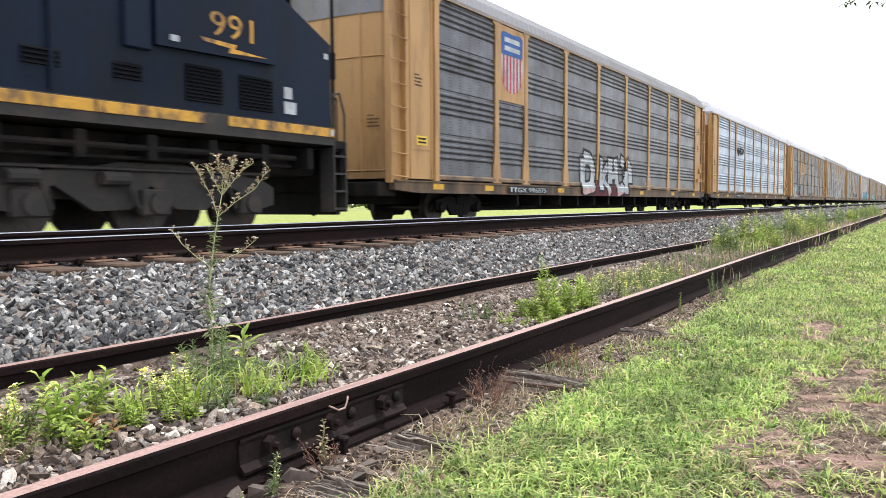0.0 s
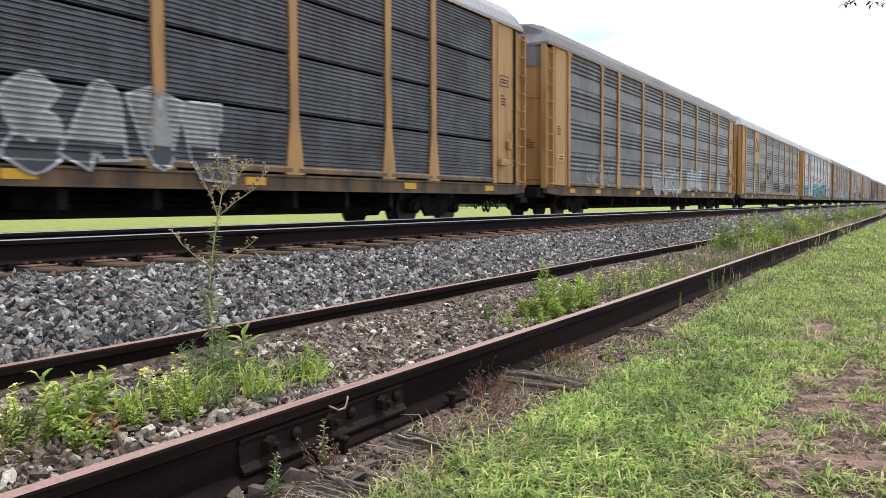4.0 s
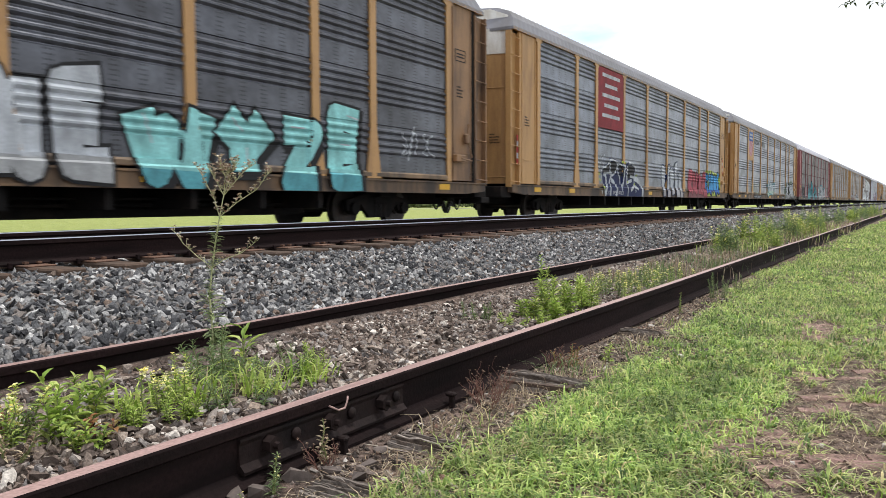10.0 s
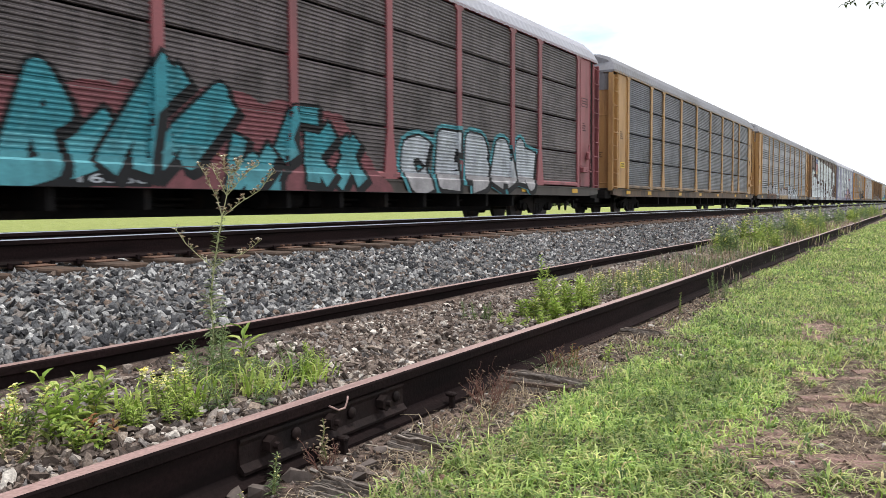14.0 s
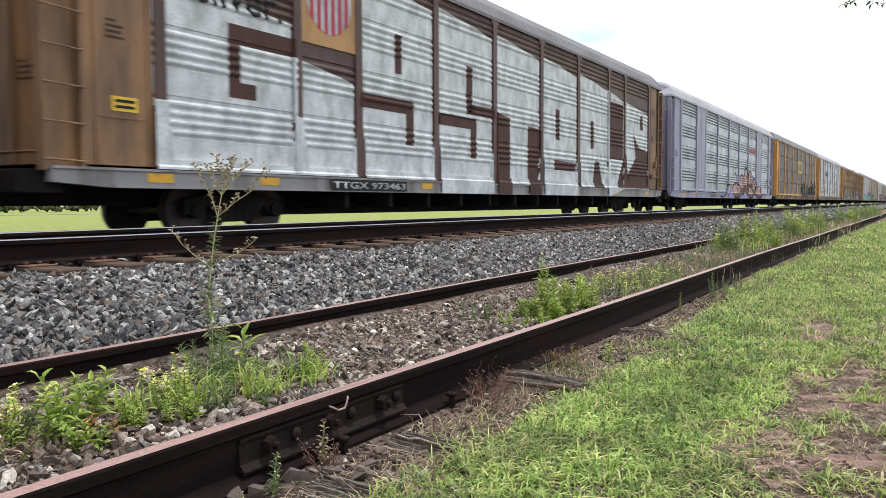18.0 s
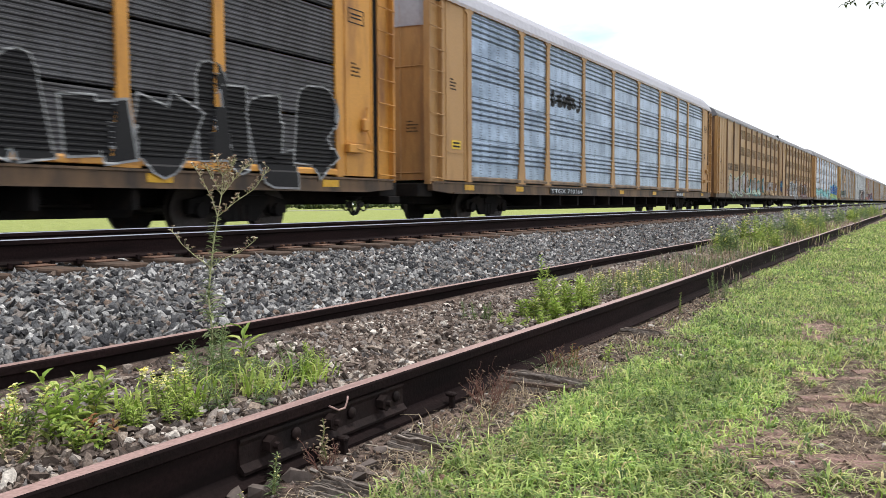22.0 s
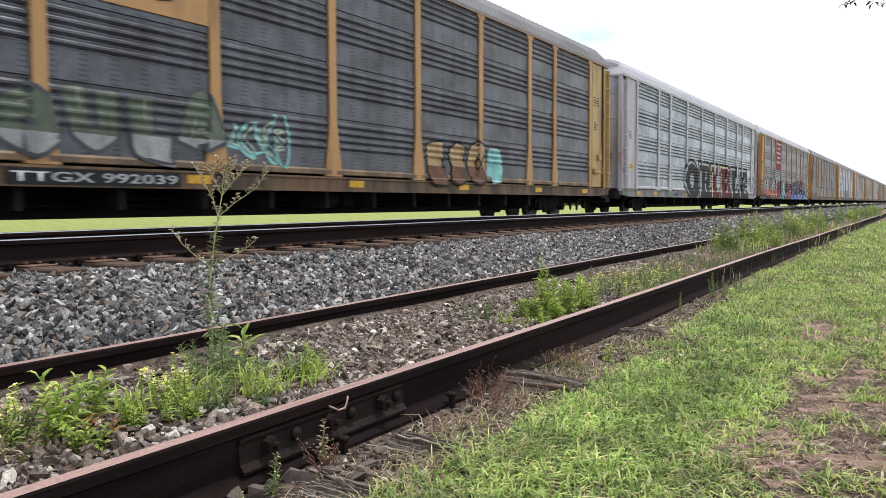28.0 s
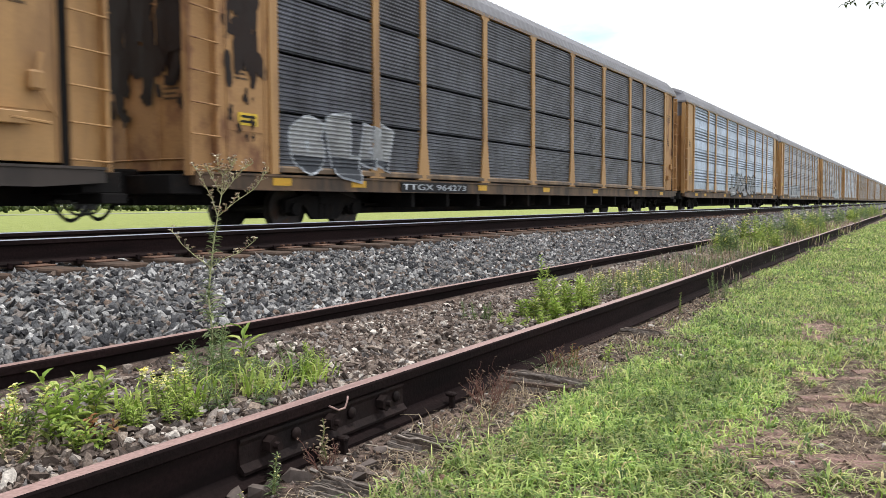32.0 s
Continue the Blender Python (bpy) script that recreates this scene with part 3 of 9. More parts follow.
def screen_material(name, color, dirt, metal, rough, amount):
    """Perforated corrugated side sheeting: streaked zinc or grime, with rows of small holes."""
    m = material("screen_" + name, color, rough, metal, 0.20, 9, dirt, 1.1, amount, 0.05, (1.0, 1.0, 1.3))
    n, l = m.node_tree.nodes, m.node_tree.links
    b = n["Principled BSDF"]
    co = n.new("ShaderNodeTexCoord")
    sep = n.new("ShaderNodeSeparateXYZ")
    l.new(co.outputs["Object"], sep.inputs[0])

    def math_(op, a, c=None, d=None):
        x = n.new("ShaderNodeMath")
        x.operation = op
        for i, v in enumerate((a, c, d)):
            if v is None:
                continue
            if isinstance(v, (int, float)):
                x.inputs[i].default_value = v
            else:
                l.new(v, x.inputs[i])
        return x.outputs[0]

    px = math_("ABSOLUTE", math_("SUBTRACT", math_("FRACT", math_("DIVIDE", sep.outputs[0], 0.052)), 0.5))
    group = math_("LESS_THAN", math_("FRACT", math_("DIVIDE", sep.outputs[0], 0.47)), 0.34)
    pz = math_("ABSOLUTE", math_("SUBTRACT", math_("FRACT", math_("DIVIDE", sep.outputs[2], 0.0675)), 0.5))
    hole = math_("MULTIPLY", math_("MULTIPLY", math_("LESS_THAN", px, 0.30), math_("LESS_THAN", pz, 0.17)), group)
    old = b.inputs["Base Color"].links[0].from_socket
    mix = n.new("ShaderNodeMix")
    mix.data_type = "RGBA"
    l.new(math_("MULTIPLY", hole, 0.8), mix.inputs[0])
    l.new(old, mix.inputs[6])
    mix.inputs[7].default_value = (0.012, 0.012, 0.013, 1)
    l.new(mix.outputs[2], b.inputs["Base Color"])
    return m


def band_profile():
    """Heights and outward steps of one corrugated band: a flat below, four ribs above."""
    p = [(0.0, 0.0), (0.010, 0.018), (0.40, 0.018), (0.415, 0.0)]
    z = 0.43
    while z < BAND - 0.10:
        p += [(z, 0.0), (z + 0.045, 0.032), (z + 0.075, 0.032), (z + 0.12, 0.0)]
        z += 0.137
    p += [(BAND - 0.004, 0.0)]
    return p


def fine_profile():
    """Close, even ribs with a dark slot between bands."""
    p, z = [(0.0, 0.0), (0.012, 0.02)], 0.03
    while z < BAND - 0.085:
        p += [(z, 0.004), (z + 0.018, 0.024), (z + 0.036, 0.024), (z + 0.054, 0.004)]
        z += 0.074
    return p + [(BAND - 0.05, 0.02), (BAND - 0.045, 0.0)]


PROFILE, FINE = band_profile(), fine_profile()


def make_band(width, profile):
    def make():
        bm = bmesh.new()
        prism(bm, [(-o, z) for z, o in profile] + [(0.03, profile[-1][0]), (0.03, 0)], 0, 0, width)
        return bm
    return make


def make_plate_panel(width):
    """Two flat riveted plates side by side."""
    def make():
        bm = bmesh.new()
        for a, b in ((0, width / 2 - 0.01), (width / 2 + 0.01, width)):
            box(bm, a, b, -0.045, 0.03, 0, Z_TOP - Z_LOW)
            for z in (0.5, 1.7, 1.85, 3.0, 3.7):
                for x in (a + 0.15, b - 0.15):
                    box(bm, x - 0.012, x + 0.012, -0.055, -0.04, z, z + 0.024)
        return bm
    return make


def make_bottom_rail(width):
    """Sloping lip under the screens of one bay."""
    def make():
        bm = bmesh.new()
        prism(bm, [(0.03, 0.055), (-0.050, 0.055), (-0.058, 0.065), (-0.058, 0.135), (-0.035, 0.168), (0.03, 0.168)], 0, 0, width)
        return bm
    return make


def make_post(wide_foot):
    def make():
        bm = bmesh.new()
        w, f = 0.10, 0.10 + wide_foot
        prism(bm, [(-f, 0.955), (f, 0.955), (f - 0.02, 1.06), (w, 1.95), (w, Z_TOP - 0.12), (w + 0.10, Z_TOP - 0.06), (w + 0.10, Z_TOP + 0.01),
                   (-w - 0.10, Z_TOP + 0.01), (-w - 0.10, Z_TOP - 0.06), (-w, Z_TOP - 0.12), (-w, 1.95), (-f + 0.02, 1.06)], 1, -0.042, 0.06)
        return bm
    return make


def make_sill():
    bm = bmesh.new()
    prism(bm, [(-HALF + 0.1, 0.74), (-HALF + 1.0, Z_SILL), (HALF - 1.0, Z_SILL), (HALF - 0.1, 0.74), (HALF - 0.1, 0.945), (-HALF + 0.1, 0.945)], 1, -0.04, 0.10)
    box(bm, -HALF + 0.1, HALF - 0.1, -0.07, -0.04, 0.91, 0.945)
    box(bm, -HALF + 1.0, HALF - 1.0, -0.07, -0.04, Z_SILL, Z_SILL + 0.035)
    return bm


def make_roof():
    """Ribbed roof shell: a rounded shoulder on each side and a shallow crown, cut slantwise at both ends."""
    cross = [(-1.60, 5.02), (-1.60, 5.10), (-1.49, 5.36), (-1.28, 5.60), (-0.85, 5.76), (0, 5.85), (0.85, 5.76), (1.28, 5.60), (1.49, 5.36), (1.60, 5.10), (1.60, 5.02)]
    bm = bmesh.new()
    rows = []
    steps = 180
    for i in range(steps + 1):
        lift = 0.022 if i % 2 else 0.0
        row = []
        for y, z in cross:
            reach = HALF - 0.15 - 0.45 * max(0.0, (z - 5.1) / 0.6)
            row.append(bm.verts.new((-reach + 2 * reach * i / steps, y, z + lift)))
        rows.append(row)
    for a, b in zip(rows, rows[1:]):
        for i in range(len(cross) - 1):
            bm.faces.new((a[i], b[i], b[i + 1], a[i + 1]))
    bm.faces.new(rows[0]), bm.faces.new(rows[-1][::-1])
    bmesh.ops.recalc_face_normals(bm, faces=bm.faces)
    return bm


def make_eave():
    bm = bmesh.new()
    box(bm, -HALF + 0.2, HALF - 0.2, -0.05, 0.04, Z_TOP, Z_TOP + 0.07)
    return bm


def make_ladder():
    """Corner ladder: two flanged stiles and nine rungs, with a recessed backing plate."""
    bm = bmesh.new()
    box(bm, 0, 0.05, -0.06, 0.10, 0.88, 5.0, 0.006)
    box(bm, 0.53, 0.59, -0.06, 0.10, 0.88, 5.0, 0.006)
    box(bm, 0.05, 0.53, 0.06, 0.09, 0.95, 5.0)
    for i in range(9):
        z = 1.02 + i * 0.478
        rod(bm, (0.0, -0.075, z + 0.01), (0.58, -0.075, z - 0.01), 0.013, sides=6)
        rod(bm, (0.02, -0.075, z + 0.01), (0.02, 0.0, z + 0.01), 0.012, sides=5)
        rod(bm, (0.56, -0.075, z - 0.01), (0.56, 0.0, z - 0.01), 0.012, sides=5)
    return bm


def make_end_panel():
    bm = bmesh.new()
    box(bm, 0, 1.16, -0.02, 0.04, 0.98, Z_TOP, 0.004)
    for x in (0.16, 1.0):
        box(bm, x, x + 0.03, -0.035, -0.015, 1.0, Z_TOP)
    box(bm, 0.25, 0.98, -0.03, -0.015, 1.62, 1.65)
    return bm


def make_end_wall():
    """End doors: a slightly bowed pair with hinge seams and a bent reinforcing strip."""
    bm = bmesh.new()
    pts = [(0.10, -1.46), (-0.05, -1.2), (-0.13, -0.7), (-0.16, 0), (-0.13, 0.7), (-0.05, 1.2), (0.10, 1.46)]
    low = [bm.verts.new((x, y, 0.98)) for x, y in pts]
    high = [bm.verts.new((x, y, 5.08)) for x, y in pts]
    for i in range(len(pts) - 1):
        bm.faces.new((low[i], low[i + 1], high[i + 1], high[i]))
    back = [bm.verts.new(c) for c in ((0.14, -1.46, 0.98), (0.14, 1.46, 0.98), (0.14, 1.46, 5.08), (0.14, -1.46, 5.08))]
    bm.faces.new(back)
    for a, b, c, d in ((low[0], high[0], back[3], back[0]), (low[-1], high[-1], back[2], back[1])):
        bm.faces.new((a, b, c, d))
    bm.faces.new((*low, back[1], back[0])), bm.faces.new((*high, back[2], back[3]))
    bmesh.ops.recalc_face_normals(bm, faces=bm.faces)
    for z in (1.15, 3.55, 4.9):
        for (xa, ya), (xb, yb) in zip(pts, pts[1:]):
            rod(bm, (xa - 0.01, ya, z), (xb - 0.01, yb, z), 0.018, sides=4)
    for y in (-0.72, 0.0, 0.72):
        x = -0.13 if y else -0.16
        rod(bm, (x - 0.01, y, 1.0), (x - 0.01, y, 5.05), 0.02, sides=4)
    return bm


def make_slot():
    bm = bmesh.new()
    box(bm, 0, 0.115, -0.03, 0.03, 0.9, Z_TOP, 0.003)
    return bm


def make_end_cap():
    """Pale sheet over the top of the end doors."""
    bm = bmesh.new()
    pts = [(0.07, -1.46), (-0.08, -1.2), (-0.16, -0.7), (-0.19, 0), (-0.16, 0.7), (-0.08, 1.2), (0.07, 1.46)]
    prism(bm, pts + [(0.1, 1.4), (0.1, -1.4)], 2, 4.45, 5.12)
    prism(bm, [(-1.42, 5.12), (-1.3, 5.5), (-0.8, 5.7), (0.8, 5.7), (1.3, 5.5), (1.42, 5.12)], 0, 0.1, 0.3)
    return bm


def make_far_side():
    bm = bmesh.new()
    box(bm, -HALF + 0.05, HALF - 0.05, 1.50, 1.58, 0.65, Z_TOP)
    for x in POSTS:
        box(bm, x - 0.1, x + 0.1, 1.58, 1.62, 0.7, Z_TOP)
    return bm


def make_underframe():
    bm = bmesh.new()
    box(bm, -HALF, HALF, -0.30, 0.30, 0.50, 0.86)
    box(bm, -8.2, 8.2, -0.34, 0.34, 0.31, 0.50)
    box(bm, -HALF + 0.2, HALF - 0.2, -1.5, 1.5, 0.86, 0.95)
    for x in np.linspace(-7.4, 7.4, 11):
        box(bm, x - 0.06, x + 0.06, -1.45, 1.45, 0.44, 0.86)
    for s in (-1, 1):
        box(bm, s * HALF - 0.10, s * HALF + 0.10, -1.40, 1.40, 0.66, 0.96)
        box(bm, s * 9.95 - 0.3, s * 9.95 + 0.3, -1.2, 1.2, 0.66, 0.86)
    rod(bm, (-6, -0.75, 0.60), (6.5, -0.75, 0.60), 0.022, sides=6)
    rod(bm, (-8, -0.55, 0.50), (8, -0.55, 0.50), 0.03, sides=6)
    return bm


def make_reservoir():
    bm = bmesh.new()
    rod(bm, (-1.7, -0.85, 0.60), (-0.6, -0.85, 0.60), 0.17, sides=12)
    box(bm, -0.4, 0.15, -1.0, -0.6, 0.45, 0.82, 0.02)
    return bm


def make_truck():
    """Two cast side frames with arched top chord, springs, bearings and a bolster."""
    bm = bmesh.new()
    for y in (-1.02, 0.92):
        prism(bm, [(-1.12, 0.36), (-0.72, 0.36), (-0.66, 0.52), (-0.36, 0.22), (0.36, 0.22), (0.66, 0.52), (0.72, 0.36), (1.12, 0.36), (1.12, 0.58), (0.75, 0.66),
                   (0.42, 0.74), (-0.42, 0.74), (-0.75, 0.66), (-1.12, 0.58)], 1, y, y + 0.10)
        for x in (-0.89, 0.89):
            rod(bm, (x, y - 0.06, 0.42), (x, y + 0.12, 0.42), 0.13, sides=12)
        for x in (-0.17, 0.0, 0.17):
            rod(bm, (x, y + 0.05, 0.24), (x, y + 0.05, 0.5), 0.075, sides=8)
    box(bm, -0.2, 0.2, -1.05, 1.05, 0.50, 0.70, 0.02)
    return bm


def make_wheelset():
    bm = bmesh.new()
    rod(bm, (0, -0.95, 0), (0, 0.95, 0), 0.08, sides=10)
    for s in (-1, 1):
        rod(bm, (0, s * 0.69, 0), (0, s * 0.80, 0), 0.42, sides=32)
        rod(bm, (0, s * 0.665, 0), (0, s * 0.69, 0), 0.45, sides=32)
        rod(bm, (0, s * 0.78, 0), (0, s * 0.86, 0), 0.14, sides=12)
        for i in range(4):
            a = i * math.pi / 2
            rod(bm, (0.27 * math.cos(a), s * 0.795, 0.27 * math.sin(a)), (0.27 * math.cos(a), s * 0.806, 0.27 * math.sin(a)), 0.04, sides=8)
    return bm


def make_coupler():
    bm = bmesh.new()
    box(bm, -0.15, 0.55, -0.10, 0.10, 0.74, 0.90, 0.02)
    prism(bm, [(0.50, -0.16), (0.66, -0.16), (0.70, -0.05), (0.60, 0.02), (0.70, 0.12), (0.66, 0.18), (0.5, 0.16)], 2, 0.68, 0.96)
    return bm


def make_hose():
    """Air hoses that sag in loops under the coupler, with the glad hand and a cut lever above."""
    bm = bmesh.new()
    tube(bm, [(-0.15 + 0.80 * t, -0.42 + 0.25 * t, 0.62 - 0.34 * math.sin(math.pi * min(1, t * 0.92 + 0.06))) for t in np.linspace(0, 1, 12)], 0.030)
    tube(bm, [(-0.30 + 0.95 * t, -0.80 + 0.35 * t, 0.60 - 0.24 * math.sin(math.pi * t)) for t in np.linspace(0, 1, 10)], 0.020)
    tube(bm, [(-0.05, -1.30, 0.50), (0.05, -1.25, 0.78), (0.10, -0.4, 0.80), (0.35, -0.1, 0.72)], 0.014)
    box(bm, 0.55, 0.72, -0.24, -0.14, 0.44, 0.56, 0.015)
    return bm


def make_end_platform():
    """Grimy buffer beam, pocket castings and cross-over step below the end doors."""
    bm = bmesh.new()
    box(bm, -0.35, 0.26, -1.44, 1.44, 0.60, 0.90, 0.015)
    box(bm, 0.00, 0.42, -0.42, 0.42, 0.52, 1.00, 0.03)
    box(bm, -0.10, 0.30, -1.50, -0.95, 0.46, 0.60, 0.01)
    rod(bm, (0.30, -1.2, 0.98), (0.30, -0.4, 0.98), 0.018, sides=6)
    return bm


def make_brake_lever():
    """Small bracket and hand lever box on the end panel."""
    bm = bmesh.new()
    box(bm, 0.62, 0.80, -0.12, -0.02, 1.85, 2.10, 0.03)
    rod(bm, (0.71, -0.10, 2.05), (0.78, -0.08, 2.32), 0.030, sides=8)
    rod(bm, (0.71, -0.10, 1.90), (0.98, -0.06, 1.55), 0.016, sides=6)
    box(bm, 0.12, 0.55, -0.14, -0.02, 1.42, 1.58, 0.01)
    rod(bm, (0.35, -0.13, 1.50), (0.85, -0.12, 1.46), 0.022, sides=6)
    return bm


WHEELSETS = []
CARS = []


def bogie(car, x):
    truck = place("truck", shared("truck", STEEL_BLACK, make_truck), car, "", (x, 0, 0))
    for dx in (-0.89, 0.89):
        ws = place("wheelset", shared("wheelset", WHEEL_STEEL, make_wheelset), truck)
        ws.matrix_parent_inverse = Matrix.Translation((dx, 0, 0.425))
        WHEELSETS.append(ws)
    return truck


def rake_of_screens(car, mat, post_mat, profile, plates=(), posts=POSTS, rail_mat=None):
    for i, (a, b) in enumerate(zip(posts, posts[1:])):
        w = round(b - a - 0.16, 3)
        place("bottom_rail", shared(("lip", w), rail_mat or (P_LIP if post_mat is P_TAN else post_mat), make_bottom_rail(w)), car, "", (a + 0.08, -1.535, 0.995))
        if i in plates:
            place("plate_panel", shared(("plate_panel", w), post_mat, make_plate_panel(w)), car, "", (a + 0.08, -1.535, Z_LOW + BODY))
            continue
        for j in range(4):
            place("screen_panel", shared(("band", w, profile is FINE), mat, make_band(w, profile)), car, "", (a + 0.08, -1.535, Z_LOW + BODY + j * BAND))
    for i, x in enumerate(posts):
        foot = 0.0 if i in (0, len(posts) - 1) else 0.14
        place("post", shared(("post", foot), post_mat, make_post(foot)), car, "", (x, -1.55, BODY))


def autorack(label, screen, post, end, sill, roof, profile=None, plates=(), cap=None):
    """One enclosed auto-carrier wagon; its origin lies on the rail top at mid length, its seen side faces -Y."""
    cap = cap or roof
    car = tagged(new("autorack_wagon"), label, "railcar", "auto-carrier wagons of the train")
    car.empty_display_size = 0.5
    rake_of_screens(car, screen, post, profile or PROFILE, plates)
    place("side_sill", shared("sill", sill, make_sill), car, "", (0, -1.56, BODY))
    place("roof", shared("roof", roof, make_roof), car, "", (0, 0, BODY + 0.03))
    place("eave_rail", shared("eave", post, make_eave), car, "", (0, -1.55, BODY))
    place("far_side_wall", shared("farside", screen, make_far_side), car, "", (0, 0, BODY))
    place("underframe", shared("underframe", STEEL_BLACK, make_underframe), car)
    place("air_reservoir", shared("reservoir", STEEL_BLACK, make_reservoir), car)
    for s in (-1, 1):
        turn = Matrix.Rotation(0 if s < 0 else math.pi, 4, "Z")
        place("end_door", shared("endwall", end, make_end_wall), car, "", Matrix.Translation((s * (HALF - 0.28), 0, BODY)) @ turn)
        place("end_panel", shared("endpanel", end, make_end_panel), car, "", (-HALF + 0.60 if s < 0 else HALF - 1.76, -1.53, BODY))
        place("ladder", shared("ladder", end, make_ladder), car, "", (-HALF if s < 0 else HALF - 0.59, -1.54, BODY))
        place("coupler", shared("coupler", STEEL_BLACK, make_coupler), car, "", Matrix.Translation((s * HALF, 0, 0)) @ Matrix.Rotation(math.pi if s < 0 else 0, 4, "Z"))
        place("brake_hose", shared("hose", HOSE, make_hose), car, "", Matrix.Translation((s * HALF, 0, 0)) @ (Matrix.Rotation(math.pi, 4, "Z") if s < 0 else Matrix()))
        place("end_platform", shared("endplatform", STEEL_BLACK, make_end_platform), car, "", Matrix.Translation((s * HALF, 0, BODY)) @ (Matrix.Rotation(math.pi, 4, "Z") if s < 0 else Matrix()))
        bogie(car, s * 9.85)
    place("door_slot", shared("slot", STEEL_BLACK, make_slot), car, "", (HALF - 0.70, -1.54, BODY))
    place("end_cap", shared("endcap", cap, make_end_cap), car, "", (-HALF + 0.28, 0, BODY))
    place("brake_lever", shared("lever", end, make_brake_lever), car, "", (HALF - 1.76, -1.55, BODY))
    return car


ROOF = material("roof_zinc", (0.17, 0.17, 0.19), 0.6, 0.15, 0.12, 12, (0.12, 0.115, 0.12), 0.6, (0.45, 0.7), 0.1, (0.5, 3, 1))
ROOF_PALE = material("roof_pale", (0.35, 0.35, 0.40), 0.6, 0.1, 0.10, 12, (0.25, 0.25, 0.28), 0.6, (0.5, 0.75), 0.1, (0.5, 3, 1))
S_DARK = screen_material("dark", (0.104, 0.110, 0.132), (0.040, 0.040, 0.047), 0.50, 0.38, (0.36, 0.72))
S_MID = screen_material("mid", (0.165, 0.186, 0.230), (0.066, 0.073, 0.090), 0.55, 0.36, (0.38, 0.74))
S_SILVER = screen_material("silver", (0.29, 0.375, 0.50), (0.112, 0.160, 0.230), 0.65, 0.32, (0.38, 0.72))
S_RED = screen_material("red", (0.125, 0.105, 0.108), (0.055, 0.046, 0.046), 0.4, 0.45, (0.4, 0.7))
S_WHITE = screen_material("white", (0.245, 0.285, 0.32), (0.105, 0.127, 0.145), 0.72, 0.29, (0.40, 0.72))
S_BROWN = screen_material("brown", (0.085, 0.045, 0.04), (0.05, 0.03, 0.028), 0.0, 0.6, (0.4, 0.7))
S_BLACK = screen_material("black", (0.080, 0.080, 0.088), (0.036, 0.034, 0.036), 0.4, 0.42, (0.4, 0.75))
P_LAVENDER = paint("lavender", (0.27, 0.27, 0.37), (0.17, 0.165, 0.23))
P_TAN = paint("tan", TAN, TAN_STAIN)
P_BROWN = paint("brown", (0.25, 0.135, 0.062), (0.085, 0.05, 0.032), 0.6, (0.40, 0.66))
P_UMBER = paint("umber", (0.075, 0.036, 0.032), (0.045, 0.025, 0.022))
P_ORANGE = paint("orange", (0.55, 0.26, 0.045), (0.22, 0.09, 0.03))
P_OCHRE = paint("ochre", (0.42, 0.285, 0.115), (0.24, 0.15, 0.065))
P_MAROON = paint("maroon", (0.25, 0.070, 0.080), (0.12, 0.045, 0.05))
P_WHITE = paint("white", (0.43, 0.42, 0.46), (0.29, 0.26, 0.27))
P_SILL = paint("sill", (0.165, 0.095, 0.046), (0.040, 0.027, 0.020), 0.65, (0.36, 0.60))
P_SOOT = paint("soot", (0.045, 0.032, 0.026), (0.02, 0.016, 0.014))
P_GREYSILL = paint("grey_sill", (0.24, 0.24, 0.25), (0.09, 0.078, 0.07))
P_LIP = paint("lip", (0.20, 0.125, 0.065), (0.055, 0.040, 0.030), 0.6, (0.36, 0.62))
STYLES = {
    "sootytan": (S_DARK, P_TAN, P_TAN, P_SOOT, ROOF, "dark screens and sooty sill"),
    "darktan": (S_DARK, P_TAN, P_TAN, P_SILL, ROOF, "dark grimy corrugated side screens and tan ends"),
    "dark": (S_DARK, P_TAN, P_TAN, P_SILL, ROOF, "dark grimy corrugated side screens and tan posts"),
    "mid": (S_MID, P_TAN, P_TAN, P_SILL, ROOF, "grey corrugated side screens and tan posts"),
    "silver": (S_SILVER, P_TAN, P_TAN, P_SILL, ROOF, "silvery blue galvanised side screens and tan posts"),
    "sooty": (S_DARK, P_TAN, P_TAN, P_SOOT, ROOF, "dark grimy side screens and a sooty sill"),
    "red": (S_RED, P_MAROON, P_MAROON, P_SOOT, ROOF_PALE, "maroon posts and dark side screens"),
    "white": (S_WHITE, P_WHITE, P_WHITE, P_GREYSILL, ROOF_PALE, "pale silver side screens and white posts"),
    "brown": (S_BROWN, P_UMBER, P_BROWN, P_GREYSILL, ROOF, "brown screens and white sill"),
    "lavender": (S_WHITE, P_LAVENDER, P_LAVENDER, P_LAVENDER, ROOF_PALE, "pale screens and lavender-grey plates"),
    "yellow": (S_BLACK, P_ORANGE, P_ORANGE, P_SILL, ROOF, "black-grey side screens and orange-yellow posts"),
}
ORDER = ["dark", "silver", "dark", "dark", "darktan", "silver", "dark", "mid", "mid", "red", "dark", "sooty", "brown", "lavender", "yellow", "silver", "AUTOMAX",
         "silver", "dark", "white", "sootytan", "darktan", "silver", "mid", "mid", "silver", "dark", "mid", "silver", "dark", "mid", "dark"]


